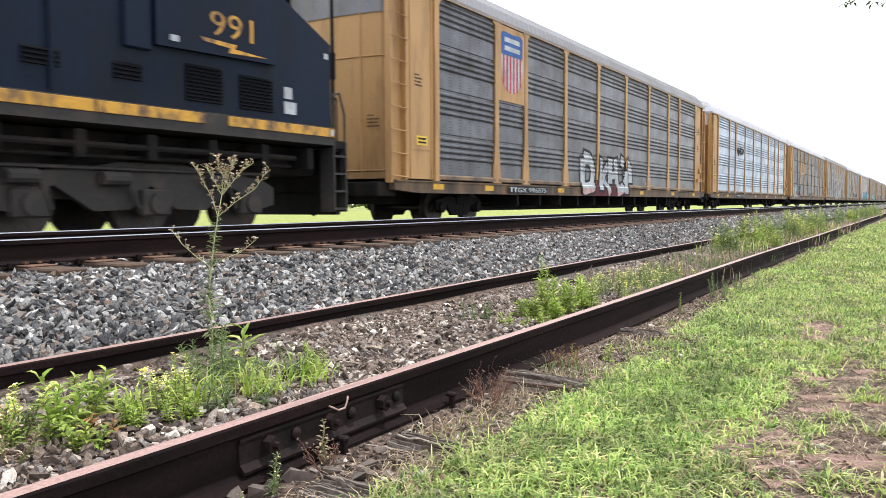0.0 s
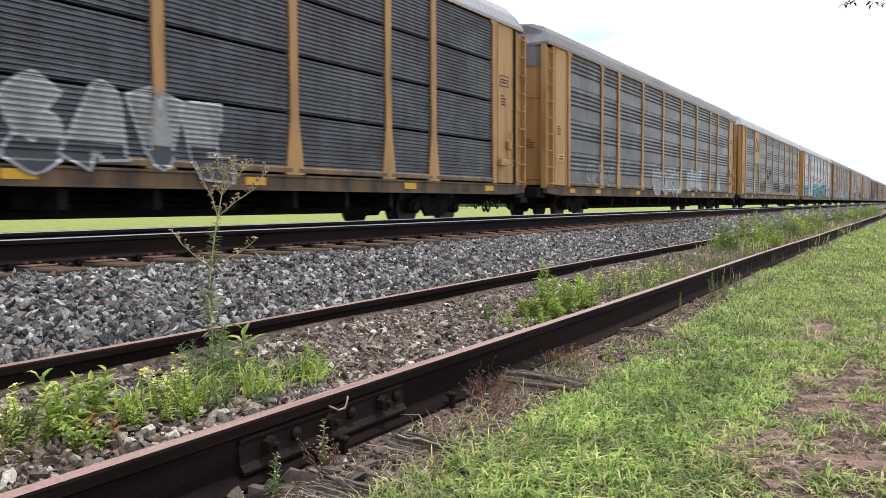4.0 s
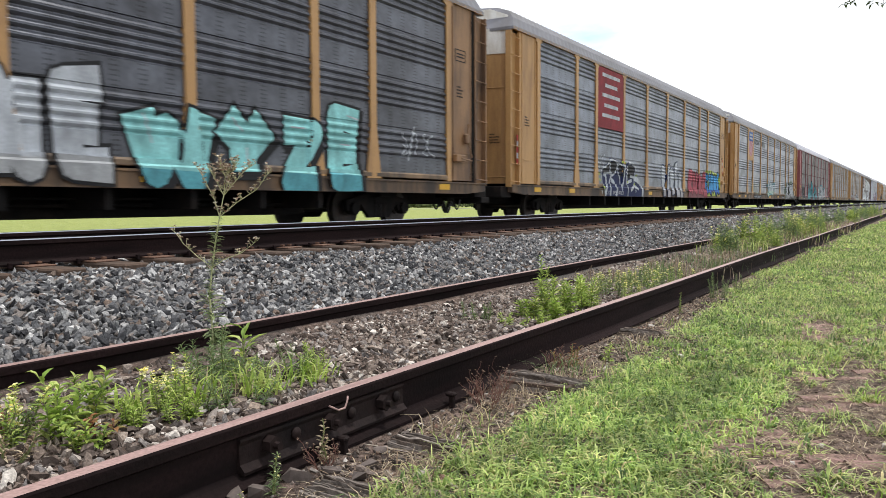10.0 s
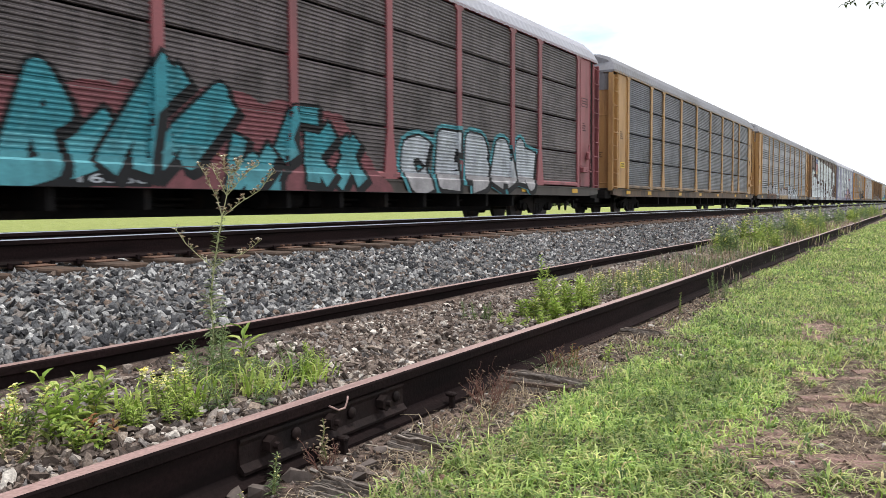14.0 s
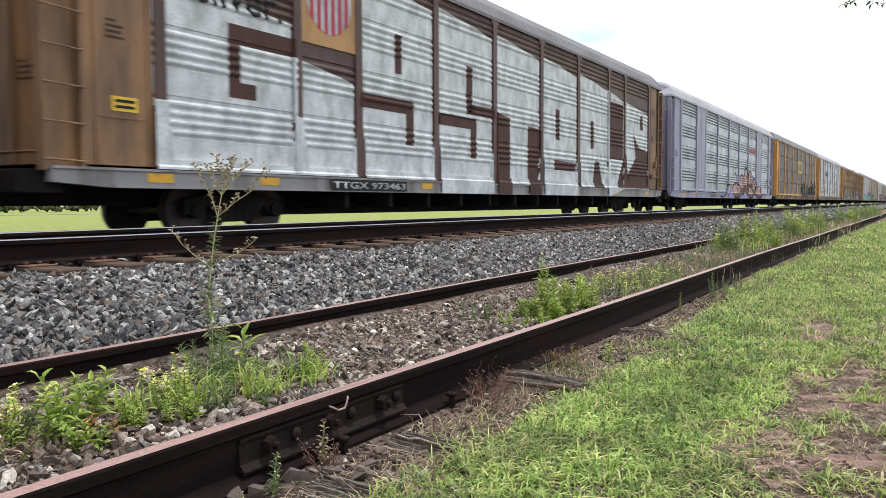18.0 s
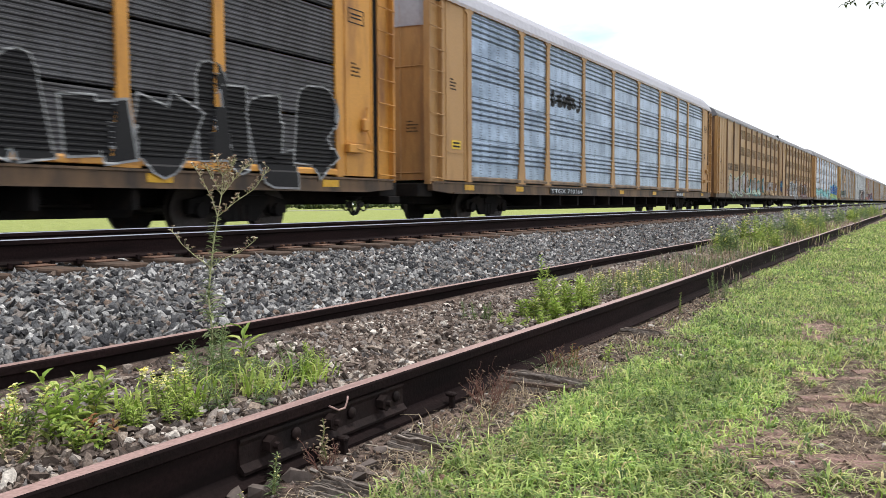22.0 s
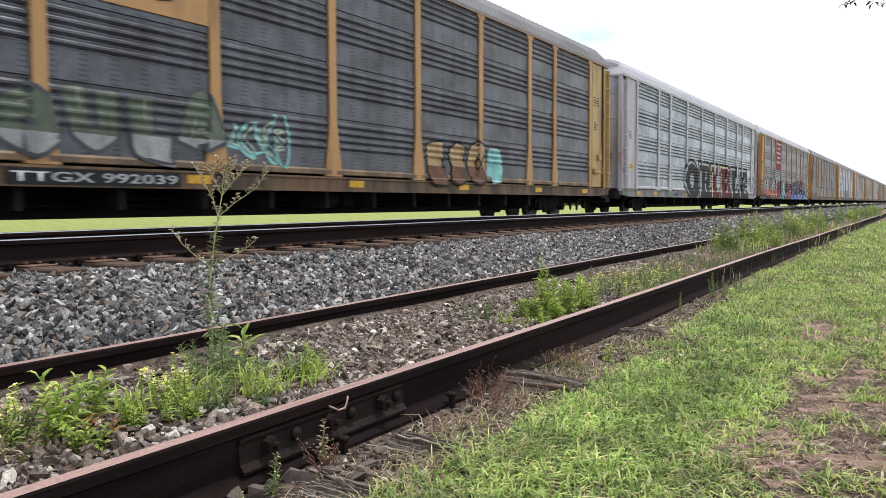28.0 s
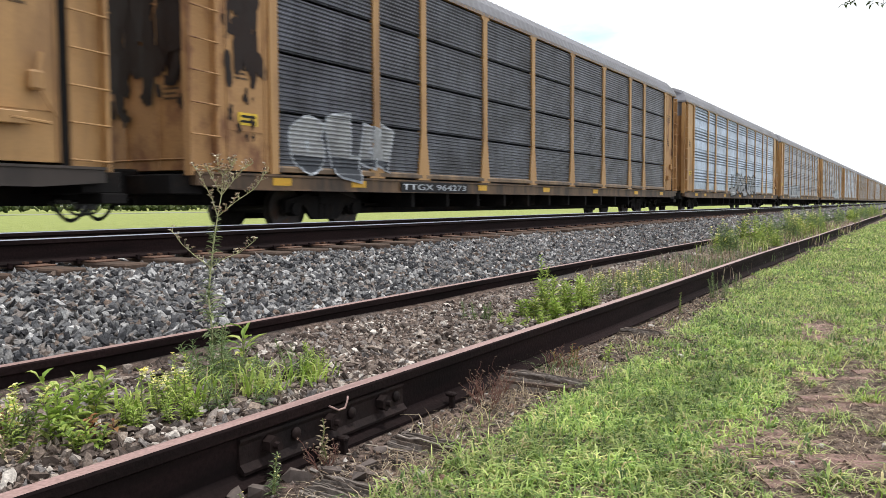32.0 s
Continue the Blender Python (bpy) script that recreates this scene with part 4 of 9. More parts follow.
# ---- paint on the wagons' sides ----
def depth_at(x, z, posts, profile):
    """How far the side stands out from the screens' plane at (x, z)."""
    if z < Z_LOW + BODY - 0.03:
        return 0.10 if z < 0.91 + BODY else 0.10
    for p in posts:
        w = 0.10 if z > 1.95 + BODY else 0.10 + 0.14 * (1.95 + BODY - z) / 0.9
        if abs(x - p) < w + 0.004:
            return 0.072
    if z < 1.166:
        return 0.066
    h = (z - Z_LOW - BODY) % BAND
    hs, os_ = zip(*profile)
    return float(np.interp(h, hs, os_))


def cling(bm, lift, posts=POSTS, profile=None, plane=-1.535):
    """Cuts a flat (x, z) drawing along the ribs and posts, and lays it on them."""
    profile = profile or PROFILE
    bmesh.ops.triangulate(bm, faces=bm.faces)
    if not bm.verts:
        return bm
    zs, xs = [v.co.z for v in bm.verts], [v.co.x for v in bm.verts]
    levels = [Z_LOW + BODY - 0.03, Z_LOW + BODY - 0.034, 0.935 + BODY, 1.165, 1.169]
    for j in range(4):
        levels += [Z_LOW + BODY + j * BAND + h for h, _ in profile]
    for z in levels:
        if min(zs) < z < max(zs):
            bmesh.ops.bisect_plane(bm, geom=bm.verts[:] + bm.edges[:] + bm.faces[:], plane_co=(0, 0, z), plane_no=(0, 0, 1))
    for p in posts:
        for dx in (-0.245, -0.165, -0.104, -0.110, 0.104, 0.110, 0.165, 0.245):
            if min(xs) < p + dx < max(xs):
                bmesh.ops.bisect_plane(bm, geom=bm.verts[:] + bm.edges[:] + bm.faces[:], plane_co=(p + dx, 0, 0), plane_no=(1, 0, 0))
    for x in np.arange(math.floor(min(xs)), max(xs), 0.5):
        if min(xs) < x and max(xs) - min(xs) > 1.5:
            bmesh.ops.bisect_plane(bm, geom=bm.verts[:] + bm.edges[:] + bm.faces[:], plane_co=(float(x), 0, 0), plane_no=(1, 0, 0))
    for v in bm.verts:
        v.co.y = plane - depth_at(v.co.x, v.co.z, posts, profile) - lift - v.co.y
    for f in bm.faces:
        f.normal_update()
        if f.normal.y > 0:
            f.normal_flip()
    return bm


def letters(text, x0, x1, z0, z1, bold=0.0, slant=0.0):
    """Words in the built-in font, stretched into a box on the (x, z) plane."""
    cu = bpy.data.curves.new("words", "FONT")
    cu.body, cu.offset, cu.shear, cu.resolution_u = text, bold, slant, 3
    cu.fill_mode = "FRONT"
    ob = bpy.data.objects.new("words", cu)
    me = bpy.data.meshes.new_from_object(ob)
    bpy.data.objects.remove(ob)
    bpy.data.curves.remove(cu)
    bm = bmesh.new()
    bm.from_mesh(me)
    bpy.data.meshes.remove(me)
    bmesh.ops.remove_doubles(bm, verts=bm.verts, dist=1e-4)
    xs, ys = [v.co.x for v in bm.verts], [v.co.y for v in bm.verts]
    for v in bm.verts:
        v.co = Vector((x0 + (v.co.x - min(xs)) / (max(xs) - min(xs)) * (x1 - x0), 0, z0 + (v.co.y - min(ys)) / (max(ys) - min(ys)) * (z1 - z0)))
    return bm


def patch(bm, points):
    bm.faces.new([bm.verts.new((x, 0, z)) for x, z in points]).normal_update()
    return bm


def lobe(rng, cx, cz, w, h, wob=0.12, n=22, square=0.6, lean=0.0):
    """A rounded blot with an uneven edge."""
    k, ph = rng.randint(2, 4), rng.uniform(0, 6)
    pts = []
    for i in range(n):
        a = 6.28318 * i / n
        c, s = math.cos(a), math.sin(a)
        c, s = math.copysign(abs(c) ** square, c), math.copysign(abs(s) ** square, s)
        r = 1 + wob * math.sin(k * a + ph)
        pts.append((cx + w / 2 * c * r + lean * s * h / 2, cz + h / 2 * s * r))
    return pts


def stroke(bm, pts, w, lift=0.0):
    """A brush line of even width along the points."""
    left, right = [], []
    for i, (x, z) in enumerate(pts):
        x0, z0 = pts[max(0, i - 1)]
        x1, z1 = pts[min(len(pts) - 1, i + 1)]
        n = max(1e-6, math.hypot(x1 - x0, z1 - z0))
        nx, nz = -(z1 - z0) / n * w / 2, (x1 - x0) / n * w / 2
        left.append(bm.verts.new((x + nx, lift, z + nz)))
        right.append(bm.verts.new((x - nx, lift, z - nz)))
    for i in range(len(pts) - 1):
        bm.faces.new((left[i], left[i + 1], right[i + 1], right[i]))
    return bm


def fat_stroke(bm, pts, w, more, k):
    """A fat marker line: runs that flare at the free ends, rounded elbows, grown by more on all sides."""
    half = w / 2 + more
    last = len(pts) - 2
    for i, ((xa, za), (xb, zb)) in enumerate(zip(pts, pts[1:])):
        n = max(1e-6, math.hypot(xb - xa, zb - za))
        ux, uz = (xb - xa) / n, (zb - za) / n
        ea, eb = more if i == 0 else 0.0, more if i == last else 0.0
        fa, fb = half * (1.18 if i == 0 else 1.0), half * (1.18 if i == last else 1.0)
        xa, za, xb, zb = xa - ux * ea, za - uz * ea, xb + ux * eb, zb + uz * eb
        y = 0.00012 * ((k * 5 + i) % 9)
        bm.faces.new([bm.verts.new((x, y, z)) for x, z in ((xa - uz * fa, za + ux * fa), (xb - uz * fb, zb + ux * fb), (xb + uz * fb, zb - ux * fb), (xa + uz * fa, za - ux * fa))])
    for i, (x, z) in enumerate(pts[1:-1]):
        bm.faces.new([bm.verts.new((x + half * math.cos(a * 0.785), 0.00012 * ((k * 5 + i + 4) % 9), z + half * math.sin(a * 0.785))) for a in range(8)])


INKS = {"sky": (0.055, 0.30, 0.60), "cream": (0.55, 0.50, 0.36), "lake": (0.09, 0.31, 0.36), "dusty": (0.20, 0.075, 0.085), "brick": (0.15, 0.026, 0.034), "olive": (0.14, 0.20, 0.065), "sage": (0.085, 0.15, 0.075), "grime": (0.075, 0.082, 0.096), "wash": (0.60, 0.64, 0.67), "haze": (0.12, 0.15, 0.115), "white": (0.44, 0.47, 0.51), "grey": (0.32, 0.33, 0.34), "black": (0.015, 0.015, 0.017), "navy": (0.008, 0.016, 0.07), "blue": (0.03, 0.12, 0.42), "cyan": (0.10, 0.46, 0.62),
        "aqua": (0.26, 0.58, 0.58), "teal": (0.045, 0.24, 0.29), "pale": (0.40, 0.385, 0.40), "maroon": (0.105, 0.013, 0.022), "red": (0.42, 0.045, 0.055), "rose": (0.36, 0.075, 0.10), "green": (0.15, 0.27, 0.07), "lime": (0.40, 0.50, 0.10),
        "yellow": (0.70, 0.52, 0.04), "tan": (0.42, 0.30, 0.17), "brown": (0.17, 0.09, 0.06), "pink": (0.50, 0.34, 0.33), "lavender": (0.30, 0.29, 0.50), "salmon": (0.44, 0.17, 0.12), "mint": (0.42, 0.52, 0.43),
        "orange": (0.62, 0.22, 0.03), "rust": (0.022, 0.013, 0.011), "flag_red": (0.45, 0.04, 0.07), "flag_blue": (0.04, 0.11, 0.35), "placard_red": (0.22, 0.02, 0.03)}


def ink(name):
    c = INKS[name]
    return material("spray_" + name, c, 0.65, 0, 0.22, 25, tuple(v * 0.48 + 0.014 for v in c), 2.4, (0.40, 0.72), 0.03, (1.2, 1.2, 0.7), spec=0.18)


RIBS, ALONG = {}, {}


def graffiti(car, label, layers, profile=None, name="graffiti"):
    """layers: (ink, bmesh, lift) from the wall outwards. The first is the part, the others lie on it as its sub-parts."""
    base = None
    profile = profile or RIBS.get(car.name)
    for tone, bm, lift in layers:
        for v in bm.verts:
            v.co.x += ALONG.get(car.name, 0.0)
        bmesh.ops.bisect_plane(bm, geom=bm.verts[:] + bm.edges[:] + bm.faces[:], plane_co=(0, 0, Z_SILL + BODY + 0.004), plane_no=(0, 0, 1), clear_inner=True)
        if not bm.faces:
            bm.free()
            continue
        ob = part(name if base is None else "paint_layer", cling(bm, lift, profile=profile), ink(tone), car if base is None else base, label if base is None else "")
        tagged(ob, kind="stuff")
        base = base or ob


FORMS = ((((0.08, 0), (0.16, 0.7), (0.42, 1), (0.78, 0.85), (0.9, 0)), ((0.16, 0.40), (0.84, 0.36))), (((0.15, 0), (0.12, 1)), ((0.92, 1), (0.2, 0.5), (0.95, 0))),
         (((0.95, 0.8), (0.55, 1), (0.12, 0.72), (0.12, 0.25), (0.5, 0), (0.95, 0.25), (0.6, 0.48))), (((0.0, 0.88), (1.0, 1.0)), ((0.55, 0.9), (0.35, 0))),
         (((0.1, 1), (0.16, 0.2), (0.5, 0), (0.85, 0.2), (0.92, 1)),), (((0.12, 0), (0.1, 0.95), (0.7, 1), (0.9, 0.7), (0.25, 0.46), (0.98, 0))),
         (((0.95, 0.98), (0.15, 0.9), (0.15, 0.06), (1.0, 0.0)), ((0.2, 0.48), (0.75, 0.55))), (((0.0, 1), (0.26, 0), (0.5, 0.72), (0.74, 0), (1.0, 1)),))


def painted(car, label, strokes, fill, edge, rim, z_split=None, lower=None, cloud=None, shadow=None, gleam=None, profile=None, rise=0.0):
    """Sprayed strokes (width, points): a ground, a dropped shadow, an outline, the fill, a second tone low down, and thin gleams."""
    layers = []
    for tone, more, lift, drop in ((cloud, rim * 2.4, 0.002, 0.0), (shadow, rim * 1.3, 0.0035, 0.07), (edge, rim, 0.005, 0.0), (fill, 0.0, 0.0075, 0.0), (lower, 0.0, 0.010, 0.0)):
        if not tone:
            continue
        bm = bmesh.new()
        for k, (w, pts) in enumerate(strokes):
            fat_stroke(bm, [(x + drop, z - drop) for x, z in pts], w, more, k)
        if tone is lower:
            bmesh.ops.bisect_plane(bm, geom=bm.verts[:] + bm.edges[:] + bm.faces[:], plane_co=(strokes[0][1][0][0], 0, z_split), plane_no=(0.03, 0, 1), clear_outer=True)
        layers.append((tone, bm, lift + rise))
    if gleam:
        bm = bmesh.new()
        for w, pts in strokes:
            (xa, za), (xb, zb) = pts[0], pts[1]
            d = w * 0.28
            stroke(bm, [(xa + (xb - xa) * q + d * 0.6, za + (zb - za) * q + d * 0.5) for q in (0.1, 0.35, 0.6)], 0.03)
        layers.append((gleam, bm, 0.0125 + rise))
    graffiti(car, label, layers, profile)


def throw_up(car, x0, x1, z0, z1, n, fill, edge, seed, accent=None, label="sprayed lettering with a heavy outline", profile=None, cloud=None):
    """Fat overlapping sprayed forms side by side."""
    rng = random.Random(seed)
    w, h = (x1 - x0) / n, z1 - z0
    t = min(0.07, 0.075 * h)
    fat = min(w * 0.40, h * 0.26)
    strokes, last = [], None
    for i in range(n):
        form = rng.choice([f for f in FORMS if f is not last])
        last = form
        if not isinstance(form[0][0], tuple):
            form = (form,)
        lean, size, up = rng.uniform(-0.10, 0.14), rng.uniform(0.86, 1.0), rng.uniform(-0.03, 0.03)
        flip, turn = rng.random() < 0.5, rng.random() < 0.45
        for line in form:
            line = [(1 - u if flip else u, 1 - v if turn else v) for u, v in line]
            pts = [(x0 + w * (i + 0.5) + (u - 0.5) * (w - fat * 0.7) + lean * (v - 0.5) * h, z0 + h * (up + (v - 0.5) * size + 0.5) * (1 - fat / h) + fat * 0.5) for u, v in line]
            strokes.append((fat * rng.uniform(0.85, 1.15), pts))
    painted(car, label, strokes, fill, edge, t, z0 + h * rng.uniform(0.3, 0.5), accent, cloud, None, None if n < 3 else ("white" if fill != "white" else edge), profile)


def bubbles(car, x0, x1, z0, z1, n, fill, edge, seed, accent=None, label="sprayed bubble lettering", profile=None, cloud=None):
    """Fat overlapping bubble forms: an outline, a fill, inner strokes and a second tone."""
    rng = random.Random(seed)
    glow, out, inn, lines, shine = bmesh.new(), bmesh.new(), bmesh.new(), bmesh.new(), bmesh.new()
    w, h = (x1 - x0) / n, z1 - z0
    t = min(0.075, 0.09 * h)
    for i in range(n):
        cx, cz, lean = x0 + w * (i + 0.5), z0 + h * rng.uniform(0.40, 0.54), rng.uniform(-0.12, 0.12)
        hh = h * rng.uniform(0.75, 1.0)
        body = lobe(rng, cx, cz, w * 1.06, hh, rng.uniform(0.06, 0.15), 26, rng.uniform(0.55, 0.85), lean)
        if cloud:
            patch(glow, lobe(rng, cx, cz, w * 1.5, hh * 1.16, 0.1, 22, 0.7))
        patch(out, body)
        patch(inn, [(cx + (x - cx) * (1 - 2 * t / w), cz + (z - cz) * (1 - 2 * t / hh)) for x, z in body])
        if accent:
            patch(shine, lobe(rng, cx + rng.uniform(-0.1, 0.1) * w, cz - hh * 0.26, w * 0.72, hh * 0.36, 0.15, 16, 0.8))
        a = rng.uniform(-0.2, 0.2) * w
        stroke(lines, [(cx + a + 0.2 * w * math.sin(3.1 * k / 6), cz + (k / 6 - 0.6) * hh * 0.5) for k in range(7)], t)
    layers = [(cloud, glow, 0.002)] if cloud else []
    layers += [(edge, out, 0.004), (fill, inn, 0.007)]
    if accent:
        layers.append((accent, shine, 0.009))
    graffiti(car, label, layers + [(edge, lines, 0.012)], profile)


CAPITALS = {"K": (((0.14, 0), (0.14, 1)), ((0.92, 1), (0.22, 0.5), (0.95, 0))), "R": (((0.12, 0), (0.12, 0.97), (0.72, 0.97), (0.88, 0.72), (0.25, 0.46), (0.95, 0)),),
            "A": (((0.05, 0), (0.40, 1), (0.62, 1), (0.95, 0)), ((0.25, 0.34), (0.78, 0.34))), "Z": (((0.08, 0.95), (0.92, 0.95), (0.10, 0.05), (0.95, 0.05)),),
            "E": (((0.92, 0.96), (0.15, 0.96), (0.15, 0.04), (0.95, 0.04)), ((0.2, 0.5), (0.78, 0.5))), "W": (((0.0, 1), (0.24, 0), (0.5, 0.7), (0.76, 0), (1.0, 1)),), "Y": (((0.05, 1), (0.5, 0.48), (0.95, 1)), ((0.5, 0.48), (0.45, 0)))}


GLYPHS = dict(CAPITALS)
GLYPHS.update(B=(((0.14, 0.02), (0.14, 0.98), (0.7, 0.95), (0.82, 0.72), (0.3, 0.52), (0.9, 0.34), (0.75, 0.06), (0.16, 0.02)),), C=(((0.92, 0.80), (0.6, 1), (0.2, 0.85), (0.1, 0.45), (0.3, 0.06), (0.65, 0), (0.95, 0.2)),),
              D=(((0.14, 0), (0.14, 1), (0.62, 0.92), (0.9, 0.55), (0.7, 0.1), (0.16, 0)),), F=(((0.14, 0), (0.16, 0.96), (0.95, 1)), ((0.2, 0.52), (0.8, 0.55))))
GLYPHS.update(G=(((0.92, 0.82), (0.55, 1), (0.12, 0.7), (0.14, 0.25), (0.55, 0), (0.92, 0.2), (0.88, 0.48), (0.55, 0.46)),), H=(((0.14, 0), (0.18, 1)), ((0.84, 0), (0.88, 1)), ((0.2, 0.5), (0.85, 0.52))), I=(((0.5, 0), (0.5, 1)),),
              J=(((0.1, 0.96), (0.95, 1)), ((0.6, 0.95), (0.62, 0.25), (0.35, 0), (0.05, 0.15))), L=(((0.3, 1), (0.22, 0.06), (0.98, 0.02)),), M=(((0.05, 0), (0.14, 1), (0.5, 0.4), (0.86, 1), (0.95, 0)),))
GLYPHS.update(N=(((0.12, 0), (0.12, 1), (0.85, 0.05), (0.88, 1)),), O=(((0.5, 1), (0.12, 0.75), (0.12, 0.25), (0.5, 0), (0.88, 0.25), (0.88, 0.75), (0.5, 1)),), P=(((0.15, 0), (0.14, 0.98), (0.72, 0.96), (0.88, 0.7), (0.6, 0.48), (0.2, 0.5)),),
              S=(((0.92, 0.84), (0.55, 1), (0.14, 0.8), (0.3, 0.55), (0.8, 0.42), (0.86, 0.14), (0.45, 0), (0.05, 0.16)),), T=(((0.0, 0.92), (1.0, 1.0)), ((0.52, 0.95), (0.46, 0))))
GLYPHS.update(U=(((0.1, 1), (0.14, 0.22), (0.5, 0), (0.84, 0.22), (0.92, 1)),), V=(((0.02, 1), (0.48, 0), (0.98, 1)),), X=(((0.05, 1), (0.95, 0)), ((0.95, 1), (0.05, 0))))


def word(car, text, x0, x1, low, high, fill, edge, label, fat=0.40, rim=0.055, lower=None, split=0.4, cloud=None, shadow=None, gleam=None, lean=0.0, wild=0.06, seed=1, profile=None):
    """Sprayed letters side by side, fat and overlapping. low, high: heights of foot and top at the first and at the last letter."""
    rng = random.Random(seed)
    wide = [0.55 if c == "I" else (1.25 if c in "WM" else 1.0) for c in text]
    unit, at, glyphs = (x1 - x0) / sum(wide), x0, []
    for c, k in zip(text, wide):
        w, q = unit * k, (at + unit * k / 2 - x0) / (x1 - x0)
        za, zb = low[0] + (low[1] - low[0]) * q, high[0] + (high[1] - high[0]) * q
        h = zb - za
        up, tip = rng.uniform(-wild, wild) * h * 0.5, 1 + rng.uniform(-wild, wild)
        t = min(fat * unit, h * 0.33)
        slope = lean + rng.uniform(-wild, wild) * 1.5
        strokes = []
        for path in GLYPHS[c]:
            bent = [(u + rng.uniform(-wild, wild) * 0.5, v + rng.uniform(-wild, wild) * 0.4) for u, v in path]
            strokes.append((t * rng.uniform(0.88, 1.12), [(at + w / 2 + (u - 0.5) * (w * 1.06 - t) + slope * (v - 0.5) * h, za + up + t / 2 + v * (h * tip - t)) for u, v in bent]))
        glyphs.append((strokes, za + h * split))
        at += w
    if cloud:
        bm = bmesh.new()
        for k, (strokes, _) in enumerate(glyphs):
            for w, pts in strokes:
                fat_stroke(bm, pts, w, rim * 2.6, k)
        graffiti(car, label, [(cloud, bm, 0.002)], profile)
    for i, (strokes, z) in enumerate(glyphs):
        painted(car, label, strokes, fill, edge, rim, z, lower, None, shadow, gleam, profile, 0.008 * (i % 2))


def ground_coat(car, tone, points, label, lift=0.0012, profile=None):
    """A sprayed field with a soft, uneven edge: the outline is broken into short bays and bulges."""
    rng, edge = random.Random(len(points) * 31 + int(points[0][0] * 10)), []
    for (xa, za), (xb, zb) in zip(points, points[1:] + points[:1]):
        n = max(1, int(math.hypot(xb - xa, zb - za) / 0.16))
        for k in range(n):
            q = k / n
            edge.append((xa + (xb - xa) * q + rng.uniform(-0.05, 0.05), max(0.69, za + (zb - za) * q + (rng.uniform(-0.10, 0.07) if max(za, zb) > 1.2 else 0))))
    graffiti(car, label, [(tone, patch(bmesh.new(), edge), lift)], profile, "paint_ground")


def slab_letter(car, c, x0, x1, z0, z1, face, bevel):
    """A heavy slab-serif letter: dark outline, a pale bevel up and to the left, and the face."""
    w, h, s, b = x1 - x0, z1 - z0, 0.37 * (x1 - x0), 0.18 * (z1 - z0)
    stem = [(0.12 * w, 0, 0.12 * w + s, h)]
    feet = [(0, 0, 0.24 * w + s, b), (0, h - b, 0.24 * w + s, h)]
    shapes = {"R": stem + feet + [(0.1 * w, h - b, 0.85 * w, h), (0.1 * w, 0.42 * h, 0.85 * w, 0.55 * h), (0.66 * w, 0.46 * h, 0.94 * w, 0.96 * h), (0.60 * w, 0.05 * h, 0.86 * w, 0.46 * h), (0.62 * w, 0, w, b)],
              "B": stem + feet + [(0.1 * w, 0, 0.85 * w, b), (0.1 * w, h - b, 0.82 * w, h), (0.1 * w, 0.44 * h, 0.86 * w, 0.57 * h), (0.68 * w, 0.05 * h, w, 0.47 * h), (0.66 * w, 0.53 * h, 0.96 * w, 0.95 * h)],
              "I": [(0.5 * w - 0.28 * w, 0, 0.5 * w + 0.28 * w, h), (0, 0, w, b), (0, h - b, w, h)], "L": stem + feet + [(0.1 * w, 0, w, b), (0.78 * w, 0, w, 0.36 * h)],
              "E": stem + feet + [(0.1 * w, 0, w, b), (0.1 * w, h - b, 0.96 * w, h), (0.1 * w, 0.43 * h, 0.70 * w, 0.57 * h), (0.80 * w, 0, w, 0.32 * h), (0.78 * w, 0.70 * h, 0.96 * w, h), (0.62 * w, 0.36 * h, 0.74 * w, 0.64 * h)]}
    layers = []
    for tone, grow, dx, dz, lift in (("black", 0.19, -0.07, 0.04, 0.003), (bevel, 0.05, -0.12, 0.05, 0.0065), (face, 0.0, 0.0, 0.0, 0.0105)):
        bm = bmesh.new()
        if c == "O":
            ring_o = [(x0 + w / 2 + dx + (w / 2 + grow) * math.cos(a * 0.2094), z0 + h / 2 + dz + (h / 2 + grow) * math.sin(a * 0.2094)) for a in range(30)]
            ring_i = [(x0 + w / 2 + dx + (0.15 * w - grow * 0.5) * math.cos(a * 0.2094), z0 + h / 2 + dz + (0.24 * h - grow * 0.5) * math.sin(a * 0.2094)) for a in range(30)]
            vo, vi = [bm.verts.new((x, 0, z)) for x, z in ring_o], [bm.verts.new((x, 0, z)) for x, z in ring_i]
            for a in range(30):
                bm.faces.new((vo[a], vo[(a + 1) % 30], vi[(a + 1) % 30], vi[a]))
        else:
            for k, (xa, za, xb, zb) in enumerate(shapes[c]):
                patch(bm, [(x0 + xa - grow + dx, z0 + za - grow + dz), (x0 + xb + grow + dx, z0 + za - grow + dz), (x0 + xb + grow + dx, z0 + zb + grow + dz), (x0 + xa - grow + dx, z0 + zb + grow + dz)])
                for v in list(bm.verts)[-4:]:
                    v.co.y = 0.00015 * k
        layers.append((tone, bm, lift))
    graffiti(car, "bold slab-serif sprayed letter with pale bevel and dark outline", layers)


